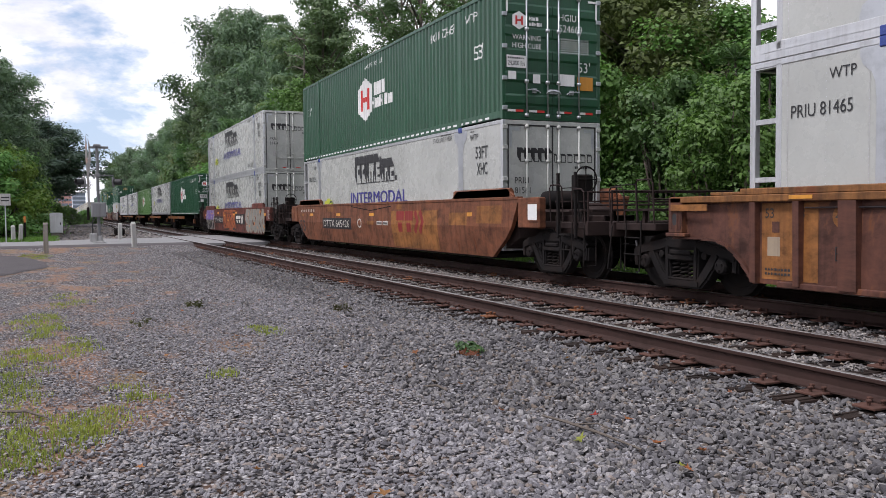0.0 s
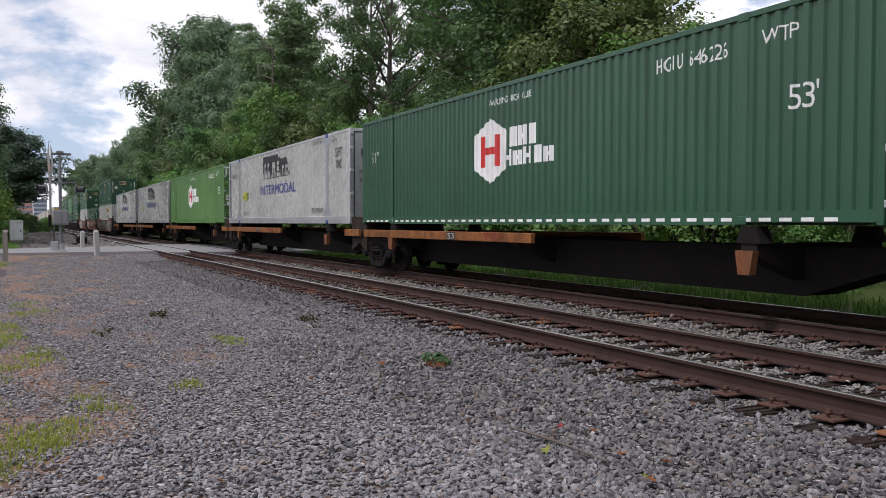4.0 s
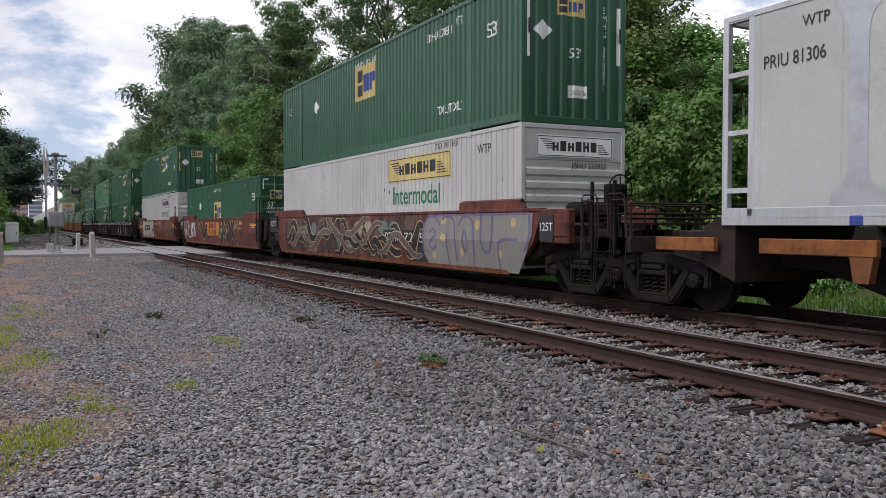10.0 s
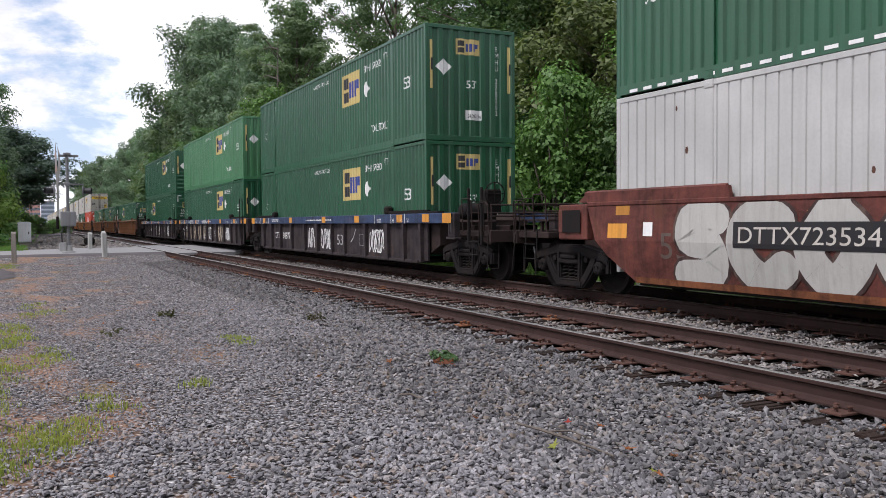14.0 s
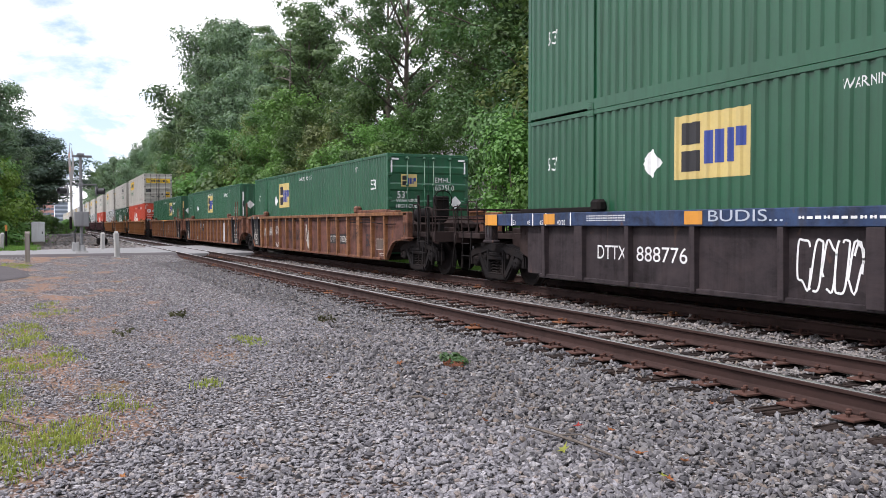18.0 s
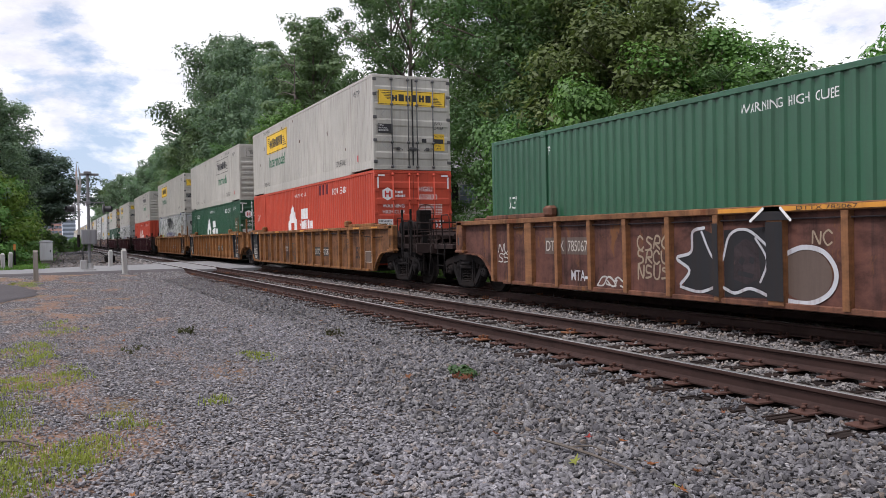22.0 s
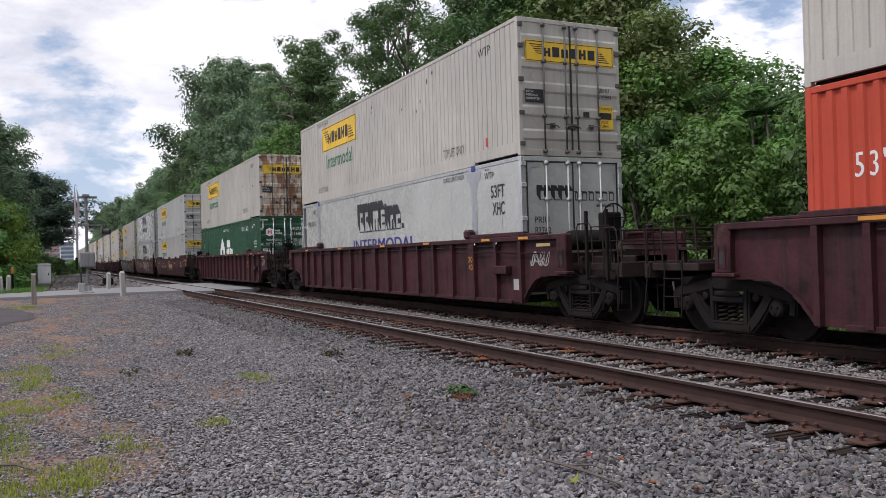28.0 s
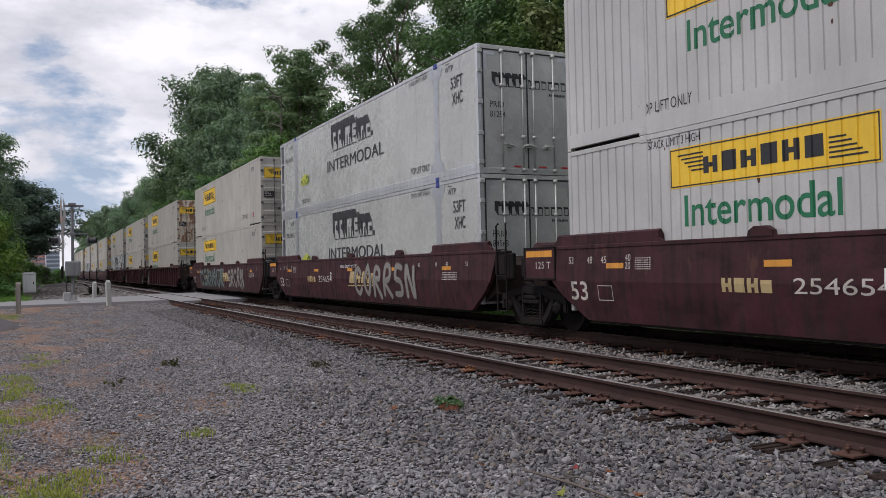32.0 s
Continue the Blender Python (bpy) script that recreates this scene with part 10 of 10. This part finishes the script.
            art(c, bar(0.74, 1.06, 1.02, 1.11) + bar(0.85, 0.84, 0.91, 1.06) + bar(1.08, 1.06, 1.34, 1.11) + bar(1.18, 0.84, 1.24, 1.06) + stroke([(1.42, 0.84), (1.7, 1.11)], 0.06) + stroke([(1.42, 1.11), (1.7, 0.84)], 0.06), "umber", -1.36, "faded_mark")
            tag(c, 2.1, 0.9, 2.75, 1.3, 1, 5, "panelblack", 0.02, 42)
            for x0, x1, z0, z1, rows, n, seed in ((-3.25, -2.85, 1.1, 1.34, 1, 4, 43), (-2.3, -1.95, 1.08, 1.34, 1, 3, 44), (-7.28, -6.8, 0.6, 1.2, 2, 4, 45)):
                tag(c, x0, z0, x1, z1, rows, n, "sprayed_white", 0.028, seed)
            part("air_hose", Shape().tube([(-2.27, -1.44, 1.40), (-2.1, -1.47, 1.15), (-1.88, -1.48, 0.98), (-1.71, -1.48, 0.92), (-1.58, -1.48, 0.98), (-1.42, -1.47, 1.16), (-1.31, -1.44, 1.40)], 0.022, 7), "ink", c, "black hanging air hose")
        else:
            art(c, scrawl(0.1, 0.4, 0.6, 0.95, 2, 0.05, 40), "cyanpaint", -1.36)
            for k, x in enumerate((-7.3, -6.35, -5.4, -4.35)):
                art(c, scrawl(x, 0.72 + 0.05 * k, 0.62, 0.36, 3, 0.03, 90 + k), "cyanpaint", -1.36)
            for k, x in enumerate((-2.25, -1.2)):
                art(c, scrawl(x, 0.7, 0.7, 0.4, 4, 0.022, 95 + k), "panelblack", -1.36)
        art(c, scrawl(-4.4, 0.37, 0.8, 0.18, 3, 0.03, 46 + i), "cyanpaint", -1.36)
        art(c, line("20", 5.94, 1.14, 0.13, 0.2) + line("40", 5.94, 0.96, 0.13, 0.2), "panelblack", -1.474, "lettering")
    yellow = ((-344.83, ("red", "doors", "635830"), ("jbh", "doors", "234566")), (-364.6, ("hub_old", "doors", "508557"), ("jbh_plain", "ribs", "285422")), (-384.4, ("prime", "doors", "82207"), ("jbh", "doors", "315809")))
    for i, (xi, lo, up) in enumerate(yellow):
        c = add_unit(xi, "ribbed", "ochre", i == 0, i == 2, lo, up, "ochre yellow ribbed articulated well car with rust")
        art(c, bar(1.9, 0.66, 2.75, 0.98) + bar(2.95, 0.66, 3.8, 0.98), "panelblack", -1.36, "number_panel")
        art(c, line("DTTX", 1.95, 0.72, 0.2, 0.72) + line("721287", 2.95, 0.72, 0.2, 0.72), "stencil", -1.364, "car_number")
        art(c, line("53", 6.5 if i == 0 else 6.22, 0.64, 0.36, 0.5, 0.02), "greybrown", -1.36, "lettering")
        art(c, scrawl(-2.6, 0.45, 2.2, 0.7, 5, 0.03, 50 + i), "ink", -1.36)
        art(c, ring(-3.4, 0.78, -2.98, 1.02, 0.02) if i else ring(5.3, 0.86, 5.6, 1.14, 0.012), "old_brown", -1.36, "data_frame")
        art(c, [q for k in range(4) for q in blocks(-2.35, 0.8 + k * 0.06, -1.9, 0.825 + k * 0.06, 6, 0.3, k)], "stencil", -1.36, "data_text")
        art(c, blocks(-5.15, 0.62, -4.6, 0.66, 8, 0.3, 9), "umber", -1.36, "data_text")
        if i == 0:
            art(c, bar(7.4, 0.55, 7.9, 0.86), "umber", -1.36, "placard")
            art(c, ring(7.38, 0.53, 7.92, 0.88, 0.015), "stencil", -1.364, "placard_frame")
            art(c, line("45", 6.85, 1.2, 0.12, 0.2) + line("48", 7.35, 1.2, 0.12, 0.2), "umber", -1.36, "lettering")
        art(c, line("20", 5.94, 1.14, 0.13, 0.2) + line("40", 5.94, 0.96, 0.13, 0.2), "ink", -1.474, "lettering")
    for i, (xi, lo, up) in enumerate(((-408.4, ("red", "vertical", "639154"), ("jbh_plain", "ribs", "284118")), (-432.03, ("prime", "doors", "82742"), ("jbh", "doors", "310393")), (-455.65, ("hub_old", "doors", "516801"), ("jbh_rusty", "doors", "239794")))):
        c = add_unit(xi, "ribbed", "maroon", True, True, lo, up, "maroon ribbed single well car with dull paint")
        part("brake_valve", kept("brake valve", lambda: Shape().box(7.15, 7.72, -1.52, -1.36, 0.88, 1.06, 0.015), "maroon"), "maroon", c)
        art(c, bar(7.78, 0.55, 8.0, 0.78), "silver", -1.36, "placard")
        art(c, bar(8.9, 1.44, 9.4, 1.5), "straw", -1.474, "paint_patch")
        art(c, line("20", 5.94, 1.14, 0.13, 0.2) + line("40", 5.94, 0.96, 0.13, 0.2), "amber", -1.474)
        art(c, scrawl(8.5, 1.05, 0.7, 0.3, 4, 0.02, 63 + i), "silver", -1.36)
        for x in (6.2, 7.2, -6.6, -7.4):
            art(c, bar(x, 1.525, x + 0.05, 1.605), "lettering", -1.452, "tick_mark")
        if i == 0:
            art(c, scrawl(-1.4, 0.4, 3.8, 0.95, 7, 0.12, 60), "silver", -1.36)
    wine = ((-479.45, ("jbh", "doors", "242001"), ("jbh", "doors", "233315")), (-499.3, ("prime", "doors", "84563"), ("prime", "doors", "81284")), (-519.1, ("jbh", "doors", "256120"), ("jbh", "doors", "241877")))
    for i, (xi, lo, up) in enumerate(wine):
        c = add_unit(xi, "smooth", "maroon", i == 0, i == 2, lo, up, "maroon smooth-sided articulated well car with gold mark")
        art(c, line("254654", -3.22, 0.86, 0.2, 1.4) + line("53", -8.15, 0.66, 0.32, 0.5, 0.02) + line("40", 5.0, 1.3, 0.1) + line("45", 6.0, 1.3, 0.1) + line("48", 6.6, 1.3, 0.1) + line("53", 7.6, 1.3, 0.1) + line("53", -8.2, 1.3, 0.12) + line("48", -7.65, 1.3, 0.12) + line("45", -7.25, 1.3, 0.12) + line("40", -6.6, 1.33, 0.11) + line("20", -6.6, 1.2, 0.11), "stencil", smooth_y, "lettering")
        for x in (-3.75, 0.0, 3.75):
            part("lug", kept("chord lug %.1f" % x, lambda x=x: Shape().prism([(x - 0.22, 1.62), (x + 0.22, 1.62), (x + 0.2, 1.70), (x + 0.1, 1.76), (x - 0.1, 1.76), (x - 0.2, 1.70)], "y", -1.46, -1.36), "maroon"), "maroon", c)
        art(c, line("B", -1.95, 0.94, 0.24), "lettering", smooth_y)
        art(c, line("WELL LD LMT 119,700", -1.0, 1.32, 0.085, 1.55), "lettering", smooth_y)
        art(c, bar(-9.64, 1.035, -8.63, 1.595), "maroon", -1.474, "end_panel")
        if i == 0:
            art(c, bar(8.98, 0.99, 9.83, 1.58), "maroon", -1.474, "end_panel")
            art(c, bar(9.35, 1.30, 9.75, 1.54), "amber", -1.478, "reflective_tape")
            for k, x in enumerate((8.3, 8.75, 9.05)):
                art(c, blocks(x, 1.38 - 0.02 * k, x + 0.2, 1.5, 2, 0.3, k), "stencil", -1.478 if x > 8.9 else smooth_y, "data_text")
            art(c, [q for k in range(4) for q in blocks(9.05, 1.06 + k * 0.05, 9.6, 1.08 + k * 0.05, 8, 0.3, k)], "stencil", -1.478, "data_text")
        art(c, bar(-9.6, 1.44, -8.7, 1.56), "amber", -1.478, "reflective_tape")
        art(c, line("125 T", -9.25, 1.22, 0.13, 0.5), "stencil", -1.478, "lettering")
        art(c, blocks(-4.46, 0.86, -3.52, 1.06, 4, 0.2, 21), "straw", smooth_y, "reporting_mark")
        art(c, [q for k in range(6) for q in blocks(-6.35, 1.19 + k * 0.035, -5.95, 1.205 + k * 0.035, 7, 0.3, k)] + [q for k in range(5) for q in blocks(6.4, 0.98 + k * 0.04, 7.2, 0.998 + k * 0.04, 12, 0.3, k)] + ring(-7.35, 0.66, -6.95, 0.92, 0.012), "stencil", smooth_y, "data_text")
        art(c, [[(u + (w - 0.75) * 0.5, w) for u, w in q] for q in blocks(-0.2, 0.85, 1.9, 1.2, 4, 0.16, 9)] + stroke([(-0.3, 0.76), (2.0, 0.8)], 0.04), "straw", smooth_y, "logo_shape")
        if i == 1:
            letters(c, 0.3, 0.42, 4.9, 1.42, 6, "silver_wash", "wash_dark", 0.15, 0.04, 70, smooth_y)
        if i == 2:
            letters(c, -6.0, 0.42, 0.6, 1.42, 7, "teal", "panelblack", 0.2, 0.05, 72, smooth_y)
            letters(c, 1.6, 0.42, 5.2, 1.42, 5, "silver_wash", "wash_dark", 0.15, 0.04, 74, smooth_y)
    xi = -542.9
    loads = ((("jbh", "doors", "1"), ("jbh_rusty", "doors", "2")), (("jbh", "doors", "1"), ("jbh", "doors", "2")), (("prime", "doors", "3"), ("jbh", "doors", "4")))
    for i in range(9):
        lo, up = loads[i % 3]
        add_unit(xi, "ribbed" if i < 3 else "smooth", "maroon", i % 3 == 0, i % 3 == 2, lo, up, "maroon articulated well car at the far end")
        xi -= 23.8 if i % 3 == 2 else 19.8


train()


# ---- what moves ----
def motions():
    start = {}
    for ob, x, z in MOVED:
        walk(ob, [(t, pose(x + speed_way(t), TY, z)) for t in range(0, 33, 2)])
        start[ob] = x
    # wheels roll while they pass in front of the eye
    for ob, car, along in AXLES:
        x0 = start[car] + along
        place = ob.location.copy()
        rows, last = [], None
        for f in range(0, 961):
            t = f / FPS
            x = x0 + speed_way(t)
            near = -38 < x < -3
            if f in (0, 960) or near:
                turn = (max(min(x, -3), -38) + 38) / WHEEL
                rows.append((t, Matrix.Translation(place) @ Matrix.Rotation(turn, 4, "Y")))
        walk(ob, rows)


motions()
